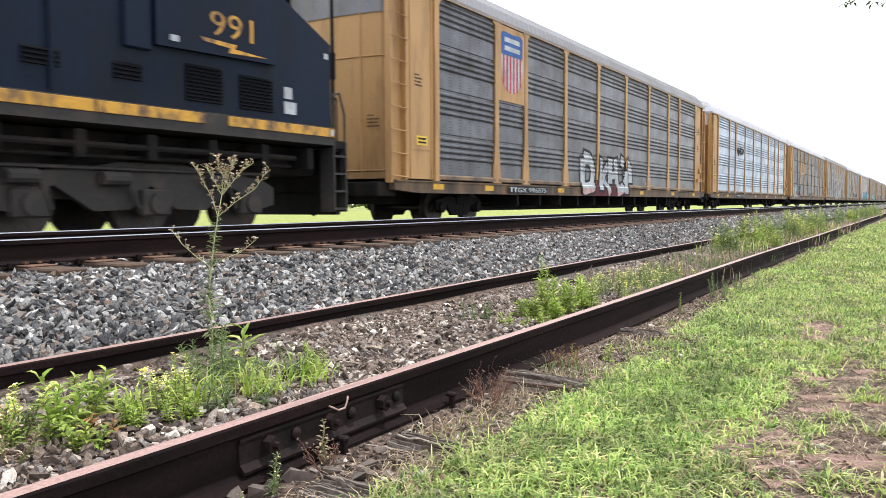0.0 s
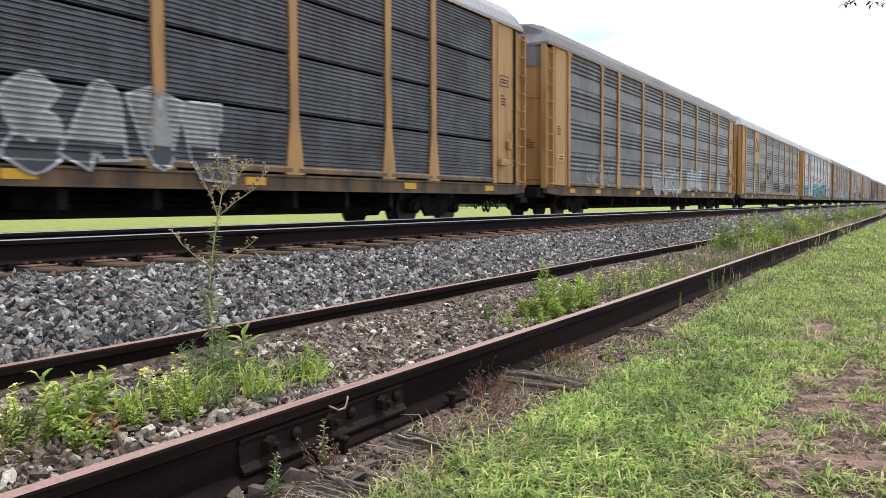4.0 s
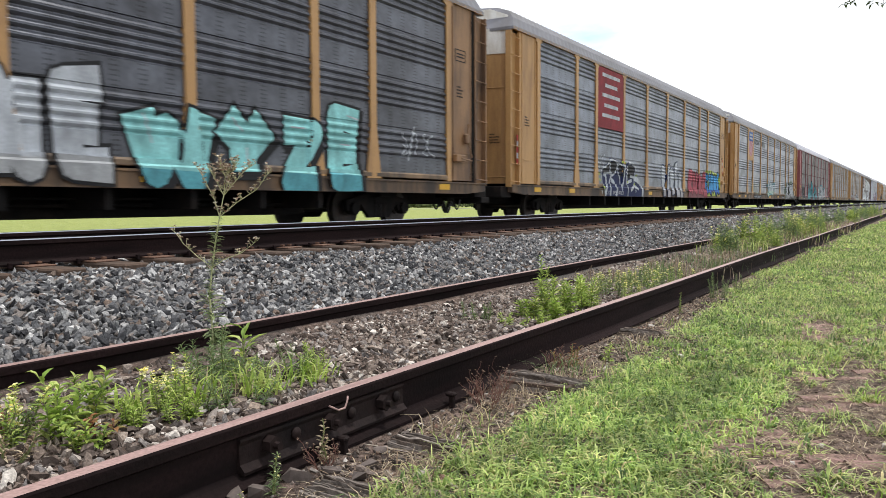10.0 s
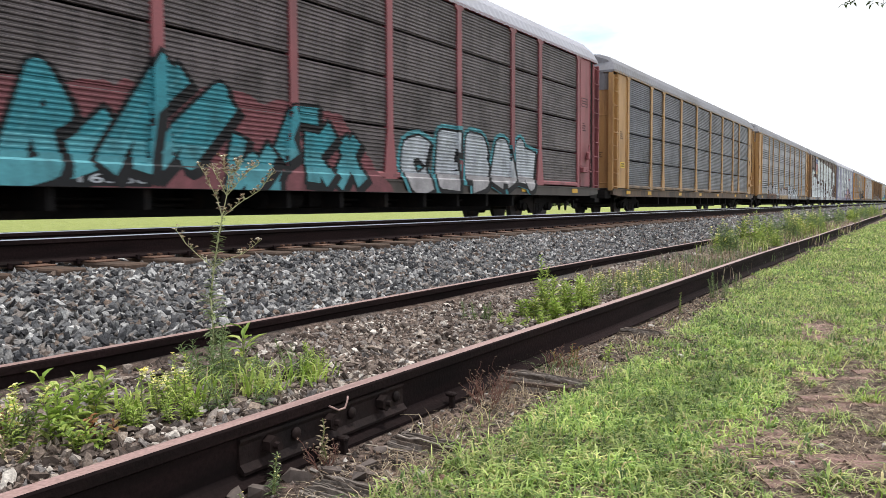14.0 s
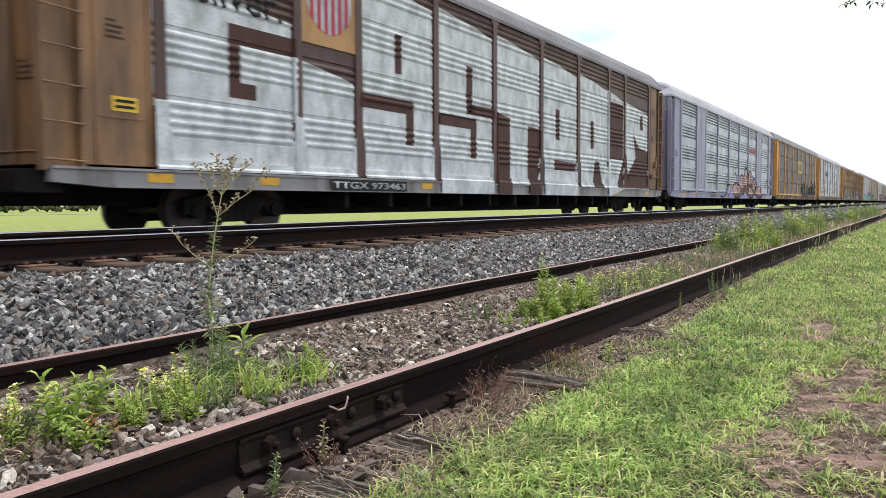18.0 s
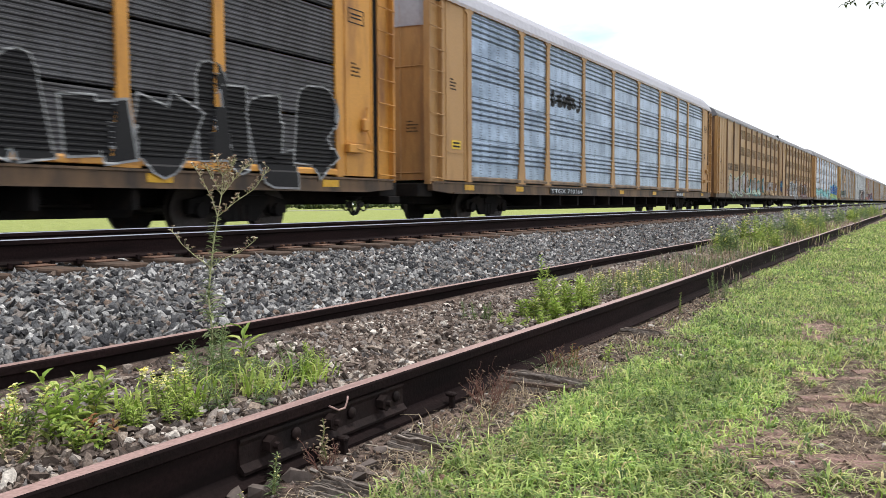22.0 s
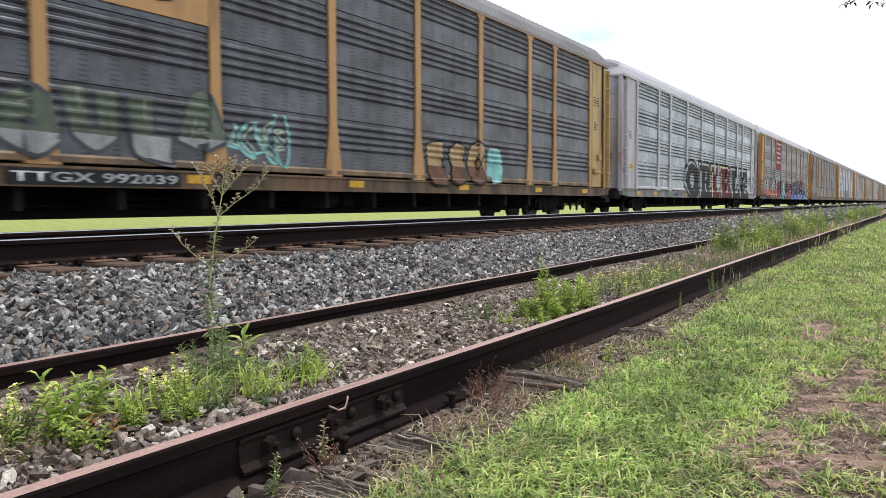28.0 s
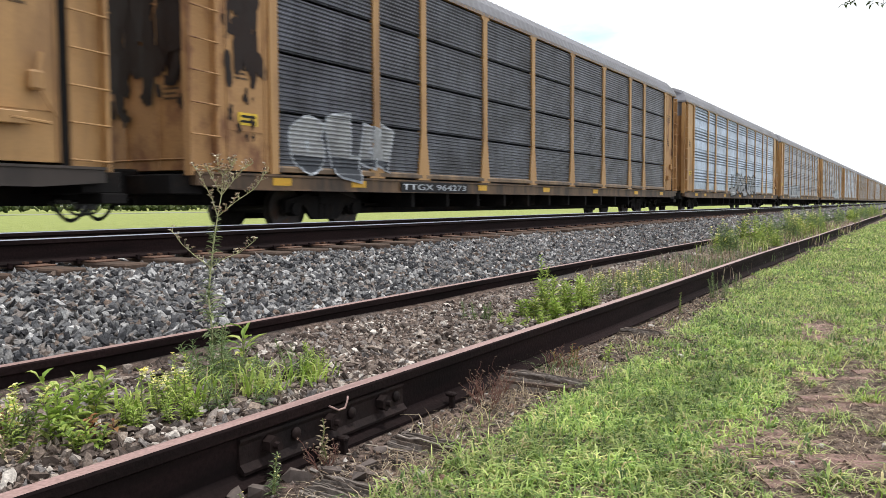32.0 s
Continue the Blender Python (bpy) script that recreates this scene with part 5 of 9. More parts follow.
def tag(car, x0, x1, z0, z1, tone, seed, w=0.035, label="sprayed scrawled tag", profile=None):
    """A quick scrawl of loops and hooks."""
    rng, bm = random.Random(seed), bmesh.new()
    n = max(2, int((x1 - x0) / 0.24))
    for i in range(n):
        cx, cz = x0 + (x1 - x0) * (i + 0.5) / n, (z0 + z1) / 2
        ph, hh, ww = rng.uniform(0, 6), (z1 - z0) * rng.uniform(0.3, 0.5), (x1 - x0) / n * rng.uniform(0.4, 0.75)
        k = rng.choice((1, 2, 2, 3))
        if rng.random() < 0.5:
            stroke(bm, [(cx + ww * math.sin(k * a + ph), cz + hh * math.cos(a + ph * 0.3)) for a in np.linspace(0, rng.uniform(3.5, 6.6), 14)], w * rng.uniform(0.7, 1.1), 0.0002 * (i % 5))
        else:
            stroke(bm, [(cx + ww * rng.uniform(-1, 1), cz + hh * (1 - 2 * j / 4) * (1 if j % 2 else 0.6)) for j in range(5)], w * rng.uniform(0.7, 1.1), 0.0002 * (i % 5))
    graffiti(car, label, [(tone, bm, 0.004 + 0.001 * (seed % 4))], profile)


def plain_bars(car, x0, x1):
    """Dark painted block on the sill with three plain pale bars."""
    z0, z1 = 0.70 + BODY, 0.905 + BODY
    d = (x1 - x0) / 3
    bm = bmesh.new()
    for k in range(3):
        patch(bm, [(x0 + d * k + 0.05, z0 + 0.05), (x0 + d * (k + 1) - 0.05, z0 + 0.05), (x0 + d * (k + 1) - 0.05, z1 - 0.05), (x0 + d * k + 0.05, z1 - 0.05)])
    graffiti(car, "dark block with pale bars on the sill", [("black", patch(bmesh.new(), [(x0, z0), (x1, z0), (x1, z1), (x0, z1)]), 0.003), ("white", bm, 0.006)], name="sill_mark")


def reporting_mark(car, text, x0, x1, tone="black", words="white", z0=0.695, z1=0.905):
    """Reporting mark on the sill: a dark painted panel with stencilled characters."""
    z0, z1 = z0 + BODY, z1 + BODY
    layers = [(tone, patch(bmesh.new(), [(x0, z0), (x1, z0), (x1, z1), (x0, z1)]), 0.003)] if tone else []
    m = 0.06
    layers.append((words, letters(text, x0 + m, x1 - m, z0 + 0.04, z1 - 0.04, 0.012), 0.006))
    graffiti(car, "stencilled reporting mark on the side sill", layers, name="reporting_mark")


def placard(car, bay, kind, z0=3.10, z1=Z_TOP - 0.02):
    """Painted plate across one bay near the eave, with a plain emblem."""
    a, b = POSTS[bay] + 0.09, POSTS[bay + 1] - 0.09
    m = (a + b) / 2
    top = z1 + BODY
    z0 += BODY
    plate_mat = {"shield": P_TAN, "ring": P_TAN, "bars": ink("placard_red"), "block": paint("old_yellow", (0.50, 0.36, 0.16), (0.22, 0.16, 0.10))}[kind]
    bm = bmesh.new()
    box(bm, a, b, -1.535 - 0.045, -1.535 - 0.004, z0, top, 0.004)
    plate = part("placard", bm, plate_mat, car, "painted plate with an emblem")

    def mark(name, tone, pts, lift):
        q = bmesh.new()
        for p in pts:
            q.faces.new([q.verts.new((x, -1.582 - lift, z)) for x, z in p])
        for f in q.faces:
            f.normal_update()
            if f.normal.y > 0:
                f.normal_flip()
        part(name, q, ink(tone), plate)

    if kind == "shield":
        w, s0, s1 = 0.64, z0 + 0.22, top - 0.14
        mid = s0 + (s1 - s0) * 0.62
        edge = [(m - w, mid), (m - w, mid - 0.35), (m - w * 0.8, s0 + 0.22), (m - w * 0.35, s0 + 0.07), (m, s0), (m + w * 0.35, s0 + 0.07), (m + w * 0.8, s0 + 0.22), (m + w, mid - 0.35), (m + w, mid)]
        mark("shield_field", "white", [edge], 0.002)
        stripes = []
        for i in range(6):
            xa = m - w + 2 * w * (i * 2 + 1) / 13
            xb = xa + 2 * w / 13
            low = lambda x: s0 + 0.02 + 0.55 * max(0.0, abs(x - m) / w - 0.25) ** 1.6
            stripes.append([(xa, mid), (xa, low(xa)), (xb, low(xb)), (xb, mid)])
        mark("shield_stripe", "flag_red", stripes, 0.004)
        mark("shield_chief", "flag_blue", [[(m - w * 0.95, mid), (m + w * 0.95, mid), (m + w * 1.0, s1 - 0.08), (m + w * 0.8, s1), (m, s1 - 0.03), (m - w * 0.8, s1), (m - w, s1 - 0.08)]], 0.006)
        mark("shield_bar", "white", [[(m - w * 0.7, mid + d), (m + w * 0.7, mid + d), (m + w * 0.7, mid + d + 0.12), (m - w * 0.7, mid + d + 0.12)] for d in (0.12, 0.34)], 0.008)
    elif kind == "ring":
        c, q = z0 + (top - z0) * 0.56, bmesh.new()
        h = 0.34
        stroke(q, [(m - 0.05, c + h * 0.7), (m - 0.2, c + h), (m - 0.5, c + h), (m - 0.62, c + h * 0.5), (m - 0.62, c - h * 0.5), (m - 0.5, c - h), (m - 0.2, c - h), (m - 0.02, c - h * 0.6), (m + 0.08, c + h * 0.6),
                   (m + 0.16, c + h), (m + 0.42, c - h), (m + 0.56, c - h * 0.9), (m + 0.60, c + h)], 0.14)
        for v in q.verts:
            v.co.y = -1.586
        part("emblem_line", q, ink("black"), plate)
    elif kind == "bars":
        rows = []
        for i, wd in enumerate((0.9, 0.62, 0.9, 0.7, 0.9)):
            z = top - 0.30 - i * 0.34
            if z > z0 + 0.15:
                rows.append([(m - wd, z), (m + wd, z), (m + wd, z + 0.12), (m - wd, z + 0.12)])
        mark("line_bar", "white", rows, 0.004)
    else:
        q = bmesh.new()
        c, h = (z0 + top) / 2, 0.42
        for k in range(3):
            x = m - 0.8 + 0.8 * k
            stroke(q, [(x - 0.28, c - h), (x - 0.22, c + h * 0.6), (x + 0.02, c - h * 0.5), (x + 0.25, c + h), (x + 0.3, c - h * 0.6)], 0.15)
        for v in q.verts:
            v.co.y = -1.586
        part("emblem_line", q, ink("black"), plate)


SIGN_YELLOW = material("sign_yellow", (0.70, 0.48, 0.03), 0.5, 0, 0.1, 30, (0.4, 0.26, 0.05), 5, (0.5, 0.75))
STENCIL = ink("black")


def make_sign():
    bm = bmesh.new()
    box(bm, 0, 0.42, -0.008, 0, 0, 0.20)
    return bm


def make_sign_rows():
    bm = bmesh.new()
    for z in (0.04, 0.12):
        box(bm, 0.05, 0.37, -0.012, -0.007, z, z + 0.04)
    return bm


def make_stencil():
    """Lines of small lettering too worn to read."""
    bm = bmesh.new()
    for i, w in enumerate((0.20, 0.32, 0.26, 0.30)):
        for k in range(int(w / 0.042)):
            box(bm, k * 0.042, k * 0.042 + 0.026, -0.004, 0, -i * 0.075, -i * 0.075 + 0.034)
    return bm


def make_frame_mark():
    bm = bmesh.new()
    for a, b, c, d in ((0, 0.5, 0, 0.02), (0, 0.5, 0.26, 0.28), (0, 0.02, 0.02, 0.26), (0.48, 0.5, 0.02, 0.26), (0.08, 0.42, 0.09, 0.12), (0.08, 0.42, 0.16, 0.19)):
        box(bm, a, b, -0.004, 0, c, d)
    return bm


def make_reflector():
    bm = bmesh.new()
    box(bm, 0, 0.45, -0.008, 0, 0, 0.13)
    return bm


def dress(car, seed):
    """The signs, stencils and reflectors that every wagon carries."""
    rng = random.Random(seed)
    x = -HALF + 0.60
    if seed not in (7, 8, 13, 17):
        sign = place("warning_sign", shared("sign", SIGN_YELLOW, make_sign), car, "small yellow warning sign", (x + 0.42, -1.551, 1.72 + BODY))
        place("sign_line", shared("signrows", STENCIL, make_sign_rows), sign)
    tagged(place("stencil", shared("stencil", STENCIL, make_stencil), car, "", (x + 0.36, -1.551, rng.uniform(2.6, 3.4))), kind="stuff")
    tagged(place("stencil", shared("stencil", STENCIL, make_stencil), car, "", (HALF - 1.4, -1.551, rng.uniform(2.9, 3.3))), kind="stuff")
    place("stencil_box", shared("framemark", STENCIL, make_frame_mark), car, "", (HALF - 1.48, -1.551, rng.uniform(3.5, 4.2)))
    door = Matrix.Translation((-HALF + 0.28 - 0.165, -0.9, 2.35)) @ Matrix.Rotation(-math.pi / 2 + 0.15, 4, "Z")
    tagged(place("stencil", shared("stencil", STENCIL, make_stencil), car, "", door), kind="stuff")
    for rx in (-11.9, -9.6, -4.9, -1.0, 3.2, 7.6, 11.2):
        place("reflector", shared("reflector", YELLOW, make_reflector), car, "", (rx + rng.uniform(-0.3, 0.3), -1.602, 0.76 + BODY))


# ---- the wagons, in running order ----
def car_start(i):
    """X of the middle of car i (0 is the first) at 0 s."""
    x = GAP - PITCH / 2 + PITCH * i
    if i == 16:
        return x + 7.77
    return x + 15.55 if i > 16 else x


WAGON = {}
WHITE_CAP = paint("white_cap", (0.70, 0.69, 0.66), (0.42, 0.36, 0.28))
P_BURNT = material("paint_burnt", (0.38, 0.21, 0.085), 0.7, 0.0, 0.15, 30, (0.17, 0.075, 0.035), 1.6, (0.50, 0.66), 0.1, (1.3, 1.3, 0.8))
P_RUSTED = paint("rusted", (0.30, 0.13, 0.05), (0.06, 0.03, 0.02), 0.8, (0.42, 0.62))
# fore-and-aft trim of the painted marks, wagon by wagon
MARK_SHIFT = {0: -0.45, 1: -0.32, 2: -0.94, 3: -0.7, 4: -0.11, 5: -0.18, 6: -0.3, 8: -0.2, 9: -0.5, 11: -0.58, 13: -0.65, 15: -0.3, 17: -0.3, 18: -0.46, 19: -1.0, 20: -1.4, 21: -1.13, 22: -1.1}
for i, style in enumerate(ORDER):
    if style == "AUTOMAX":
        continue
    st = STYLES[style] if i != 21 else (*STYLES[style][:2], P_BURNT, *STYLES[style][3:])
    extra = {2: {"profile": FINE}, 9: {"profile": FINE}, 10: {"profile": FINE}, 13: {"plates": (1, 7)}, 14: {"profile": FINE}, 21: {"profile": FINE, "cap": P_RUSTED}}.get(i, {})
    if i == 6:
        st = (*st[:2], P_BROWN, *st[3:])
    if i == 18:
        st = (*st[:2], P_OCHRE, *st[3:])
    if i in (1, 2, 4, 5, 15, 20):
        st = (*st[:4], ROOF_PALE, st[5])
    if i in (1, 5, 7, 8, 17, 20):
        extra = {"cap": WHITE_CAP, **extra}
    car = autorack("enclosed auto-carrier railcar with " + st[5], *st[:5], **extra)
    dress(car, i)
    WAGON[i] = car
    if "profile" in extra:
        RIBS[car.name] = FINE
    if i in MARK_SHIFT:
        ALONG[car.name] = MARK_SHIFT[i]
    CARS.append((car, car_start(i)))


def label_car(i, text):
    tagged(WAGON[i], "auto-carrier railcar with " + text)


W = WAGON
label_car(0, "grey screens, a shield placard and white graffiti")
placard(W[0], 1, "shield")
graffiti(W[0], "dark red sprayed ground behind silver lettering", [("maroon", patch(bmesh.new(), [(-2.6, 0.72), (-2.5, 1.15), (-0.9, 1.3), (0.3, 1.25), (1.9, 1.3), (2.3, 1.1), (2.2, 0.68), (-2.3, 0.66)]), 0.0015)], name="paint_ground")
painted(W[0], "silver-white sprayed letters with dark outlines on red", [(0.34, ((-0.67, 2.02), (-0.77, 1.56), (-0.81, 0.95))), (0.26, ((-0.05, 1.80), (-0.54, 1.38))), (0.26, ((-0.54, 1.34), (-0.15, 1.09), (0.05, 0.81))), (0.36, ((0.25, 2.05), (0.23, 1.18))),
        (0.34, ((0.77, 2.06), (0.86, 1.6), (1.04, 0.76))), (0.22, ((0.23, 1.45), (0.81, 1.50))), (0.32, ((1.6, 2.16), (1.5, 1.81))), (0.28, ((1.09, 0.93), (1.62, 1.07))), (0.32, ((1.86, 1.66), (1.83, 0.84))), (0.40, ((2.1, 1.93), (2.47, 1.70), (2.47, 1.26))),
        (0.36, ((-2.4, 1.95), (-2.4, 0.95), (-1.6, 1.05), (-1.45, 1.6), (-1.75, 1.95), (-2.3, 1.98)))], "white", "black", 0.085, 0.95, "pink", gleam="grey")
tag(W[0], 4.2, 5.1, 1.2, 1.7, "white", 2)
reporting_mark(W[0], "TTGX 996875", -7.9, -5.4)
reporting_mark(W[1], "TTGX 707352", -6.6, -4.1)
label_car(1, "clean silvery blue galvanised screens and tan posts")
tag(W[1], -6.4, -4.4, 3.3, 3.8, "black", 3, 0.16, "smeared black emblem")
label_car(2, "dark grimy screens, an initialled plate and faded graffiti")
placard(W[2], 2, "ring", 2.92, 3.92)
word(W[2], "SK", -10.63, -8.35, (0.80, 0.84), (1.95, 2.05), "mint", "white", "washed-out pale sprayed letters", 0.5, 0.05, "pale", wild=0.12, seed=4)
word(W[2], "RE", -8.15, -6.10, (0.86, 0.9), (1.98, 2.05), "grime", "white", "white and maroon sprayed letters", 0.30, 0.06, "maroon", seed=5)
word(W[2], "SAVE", 0.0, 3.8, (0.88, 0.92), (2.0, 2.06), "grey", "white", "faded white sprayed letters", 0.36, 0.04, "grime", wild=0.14, seed=6)
label_car(3, "dark grimy screens and faint white graffiti")
throw_up(W[3], -2.2, 1.9, 0.85, 1.95, 4, "grey", "white", 7)
throw_up(W[3], 3.1, 6.2, 1.1, 2.1, 4, "white", "grey", 8)
throw_up(W[3], 9.4, 10.3, 1.0, 1.9, 1, "mint", "grey", 9)
tag(W[3], -9.5, -6.8, 1.1, 1.9, "white", 10)
label_car(4, "dark screens, an initialled plate and smeared white paint")
placard(W[4], 1, "ring", 3.0)
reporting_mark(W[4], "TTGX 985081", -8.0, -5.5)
tag(W[4], -11.4, -9.2, 1.1, 2.0, "white", 11, 0.03)
tag(W[4], -11.2, -9.4, 1.2, 1.9, "aqua", 12, 0.04)
tag(W[4], -6.7, -4.5, 3.6, 4.2, "mint", 13, 0.20, "smear of pale paint")
throw_up(W[4], -4.0, -1.9, 2.1, 2.9, 2, "black", "grey", 15)
tag(W[4], -4.0, -1.7, 1.2, 1.95, "white", 16, 0.03)
word(W[4], "SIREN", 1.76, 4.34, (1.21, 1.26), (1.92, 1.98), "grey", "white", "faint white sprayed letters", 0.34, 0.030, "grime", wild=0.12, seed=217)
word(W[4], "OMEN", 4.59, 7.25, (1.20, 1.22), (1.94, 1.98), "grime", "grey", "faint outlined sprayed letters", 0.34, 0.028, wild=0.12, seed=218)
word(W[4], "OMEN", -0.9, 1.47, (1.22, 1.26), (1.95, 2.0), "grime", "grey", "faint outlined sprayed letters", 0.34, 0.028, wild=0.12, seed=216)
word(W[4], "MUSE", -6.8, -4.5, (1.2, 1.22), (1.92, 1.96), "grime", "grey", "faint outlined sprayed letters", 0.32, 0.028, wild=0.12, seed=14)
tag(W[4], 1.8, 4.0, 1.25, 1.9, "white", 317, 0.06)
tag(W[4], 7.4, 8.7, 1.25, 1.85, "grey", 219, 0.03)
tag(W[4], 9.1, 10.9, 1.25, 1.85, "grey", 220, 0.03)
tag(W[4], 5.4, 6.6, 3.3, 3.9, "mint", 221, 0.12, "smear of pale mint paint")
tag(W[3], 12.2, 13.0, 1.95, 2.4, "black", 222, 0.035)
tag(W[4], -12.9, -12.2, 1.7, 2.3, "black", 223, 0.04)
label_car(5, "silver screens, a shield placard and bright cyan lettering")
placard(W[5], 1, "shield")
ground_coat(W[5], "olive", [(-5.2, 0.70), (-4.9, 1.10), (-2.0, 1.22), (1.5, 1.30), (4.5, 1.40), (7.3, 1.34), (7.5, 0.72)], "green sprayed ground along the sill")
word(W[5], "KRA", -5.06, -1.44, (0.80, 0.84), (2.28, 2.36), "cyan", "maroon", "cyan and green sprayed letters outlined in maroon", 0.38, 0.06, "lake", 0.34, None, "maroon", "white", 0.12, 0.12, 3)
word(W[5], "JE", -1.27, 1.17, (0.85, 0.90), (2.12, 2.25), "cyan", "maroon", "cyan and green sprayed letters outlined in maroon", 0.36, 0.06, "lake", 0.36, None, "maroon", "white", 0.08, 0.12, 5)
word(W[5], "EONUS", 1.79, 7.30, (0.92, 1.0), (2.2, 2.28), "cyan", "maroon", "cyan sprayed letters outlined in maroon and red", 0.34, 0.06, "lake", 0.45, "dusty", "maroon", "white", 0.06, 0.16, 7)
word(W[5], "RUSH", -11.54, -8.98, (1.12, 1.14), (2.05, 2.12), "cyan", "blue", "blue sprayed letters", 0.30, 0.06, seed=18, wild=0.12)
word(W[5], "SOS", 9.51, 11.4, (0.95, 1.05), (1.98, 2.0), "white", "blue", "white sprayed letters outlined in blue", 0.45, 0.05, seed=19, wild=0.12)
bubbles(W[5], 11.5, 13.0, 1.1, 2.5, 1, "white", "blue", 119)
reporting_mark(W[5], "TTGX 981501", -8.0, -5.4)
label_car(6, "dark screens and white and aqua graffiti")
word(W[6], "SK", -8.9, -7.0, (0.85, 0.88), (1.82, 1.92), "grey", "pale", "washed-out pale sprayed letters", 0.45, 0.04, seed=20, wild=0.15)
word(W[6], "ABNE", -0.9, 3.35, (0.74, 0.78), (2.2, 2.25), "white", "black", "white sprayed letters with black outlines", 0.44, 0.05, "grey", 0.25, None, None, None, 0.06, 0.12, 21)
word(W[6], "WYZE", 3.41, 8.99, (0.70, 0.74), (2.16, 2.26), "aqua", "black", "aqua sprayed letters outlined in black", 0.38, 0.05, "lake", 0.22, None, "black", "white", 0.14, 0.14, 9)
tag(W[6], 10.2, 11.5, 1.4, 2.2, "white", 22)
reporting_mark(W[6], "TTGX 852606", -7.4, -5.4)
label_car(7, "grey screens, maroon placard and sprayed lettering")
placard(W[7], 2, "bars", 3.0)
graffiti(W[7], "navy and black sprayed letters with white outlines", [("navy", patch(bmesh.new(), [(-6.63, 1.61), (-6.4, 1.77), (-5.8, 1.97), (-5.76, 2.07), (-5.42, 2.10), (-4.06, 1.88), (-3.67, 2.04), (-3.33, 2.05), (-2.74, 1.83), (-2.87, 1.48), (-2.4, 1.39),
        (-2.0, 1.06), (-2.14, 0.65), (-6.44, 0.71), (-6.55, 1.24)]), 0.002)], name="paint_ground")
bm = bmesh.new()
for pts in (((-6.54, 1.60), (-6.28, 1.70), (-5.8, 1.85), (-5.82, 1.56), (-6.43, 1.52)), ((-5.67, 1.94), (-5.37, 1.99), (-4.99, 1.9), (-5.03, 1.69), (-5.28, 1.55), (-5.62, 1.58)),
            ((-4.87, 1.88), (-4.27, 1.86), (-4.43, 1.38), (-4.68, 1.52)), ((-3.73, 1.91), (-3.33, 1.93), (-2.96, 1.78), (-3.12, 1.52), (-3.79, 1.38))):
    patch(bm, pts)
ob_layers = [("black", bm, 0.004)]
bm = bmesh.new()
for k, (w, pts) in enumerate(((0.07, ((-6.61, 1.61), (-6.41, 1.73), (-6.2, 1.75), (-5.78, 1.93), (-5.73, 2.01), (-5.42, 2.04), (-4.77, 1.93), (-4.01, 1.82))), (0.06, ((-6.61, 1.61), (-6.54, 1.24), (-6.41, 0.75))),
                              (0.12, ((-6.41, 1.51), (-6.2, 1.46), (-6.12, 1.23), (-6.33, 0.91), (-6.41, 0.75))), (0.07, ((-6.41, 1.51), (-5.76, 1.55), (-5.61, 1.51))), (0.10, ((-5.74, 2.01), (-5.72, 1.59), (-5.59, 1.51), (-5.8, 1.25), (-5.9, 0.74))),
                              (0.14, ((-5.63, 1.32), (-5.33, 1.24), (-5.15, 0.99), (-5.31, 0.75))), (0.08, ((-5.55, 1.47), (-5.24, 1.55), (-5.01, 1.73), (-4.92, 1.95))), (0.07, ((-4.92, 1.97), (-4.91, 1.58), (-4.72, 1.46), (-4.6, 0.93))))):
    fat_stroke(bm, pts, w, 0.0, k)
ob_layers.append(("white", bm, 0.007))
bm = bmesh.new()
for k, (w, pts) in enumerate(((0.08, ((-4.01, 1.82), (-4.27, 1.74), (-4.43, 1.26), (-4.55, 1.09))), (0.11, ((-3.84, 1.86), (-3.92, 1.24), (-3.33, 1.35))), (0.10, ((-3.67, 1.99), (-3.27, 2.0), (-2.8, 1.8), (-3.05, 1.47), (-3.5, 1.5))),
                              (0.18, ((-2.99, 1.45), (-2.38, 1.3), (-2.18, 1.0), (-2.24, 0.7))), (0.10, ((-3.62, 0.96), (-3.15, 1.15), (-2.71, 1.03))), (0.06, ((-3.05, 1.47), (-3.05, 0.89))), (0.07, ((-3.9, 1.22), (-4.01, 0.7))))):
    fat_stroke(bm, pts, w, 0.0, k)
ob_layers.append(("white", bm, 0.0095))
bm = bmesh.new()
for x, z in ((-6.8, 1.5), (-6.75, 1.3), (-4.15, 1.95), (-4.45, 1.98), (-3.8, 1.28), (-2.75, 1.55), (-6.5, 1.05), (-3.0, 1.2)):
    patch(bm, lobe(random.Random(int(x * 50)), x, z, 0.13, 0.10, 0.3, 12, 0.9))
ob_layers.append(("lime", bm, 0.012))
graffiti(W[7], "white sprayed outlines of jagged letters", ob_layers)
tag(W[7], -7.1, -6.3, 1.7, 2.2, "white", 23)
word(W[7], "PEPEL", 0.64, 4.09, (0.62, 0.64), (2.02, 2.15), "white", "navy", "white sprayed letters outlined in navy", 0.46, 0.05, "pale", 0.3, None, None, None, 0.0, 0.10, 24)
ground_coat(W[7], "dusty", [(4.9, 0.68), (5.0, 1.5), (6.2, 1.75), (8.6, 1.8), (8.75, 0.70)], "rose sprayed ground")
word(W[7], "RUNE", 5.06, 8.71, (0.85, 0.78), (2.0, 2.08), "rose", "maroon", "rose sprayed letters", 0.34, 0.05, wild=0.12, seed=25)
ground_coat(W[7], "lime", [(8.2, 1.0), (8.25, 1.75), (8.6, 2.08), (9.3, 2.12), (9.9, 2.14), (10.6, 2.08), (10.9, 1.98), (11.5, 2.12), (11.78, 1.7), (11.68, 1.1), (11.3, 0.84), (8.6, 0.82)], "lime green sprayed haze round the letters")
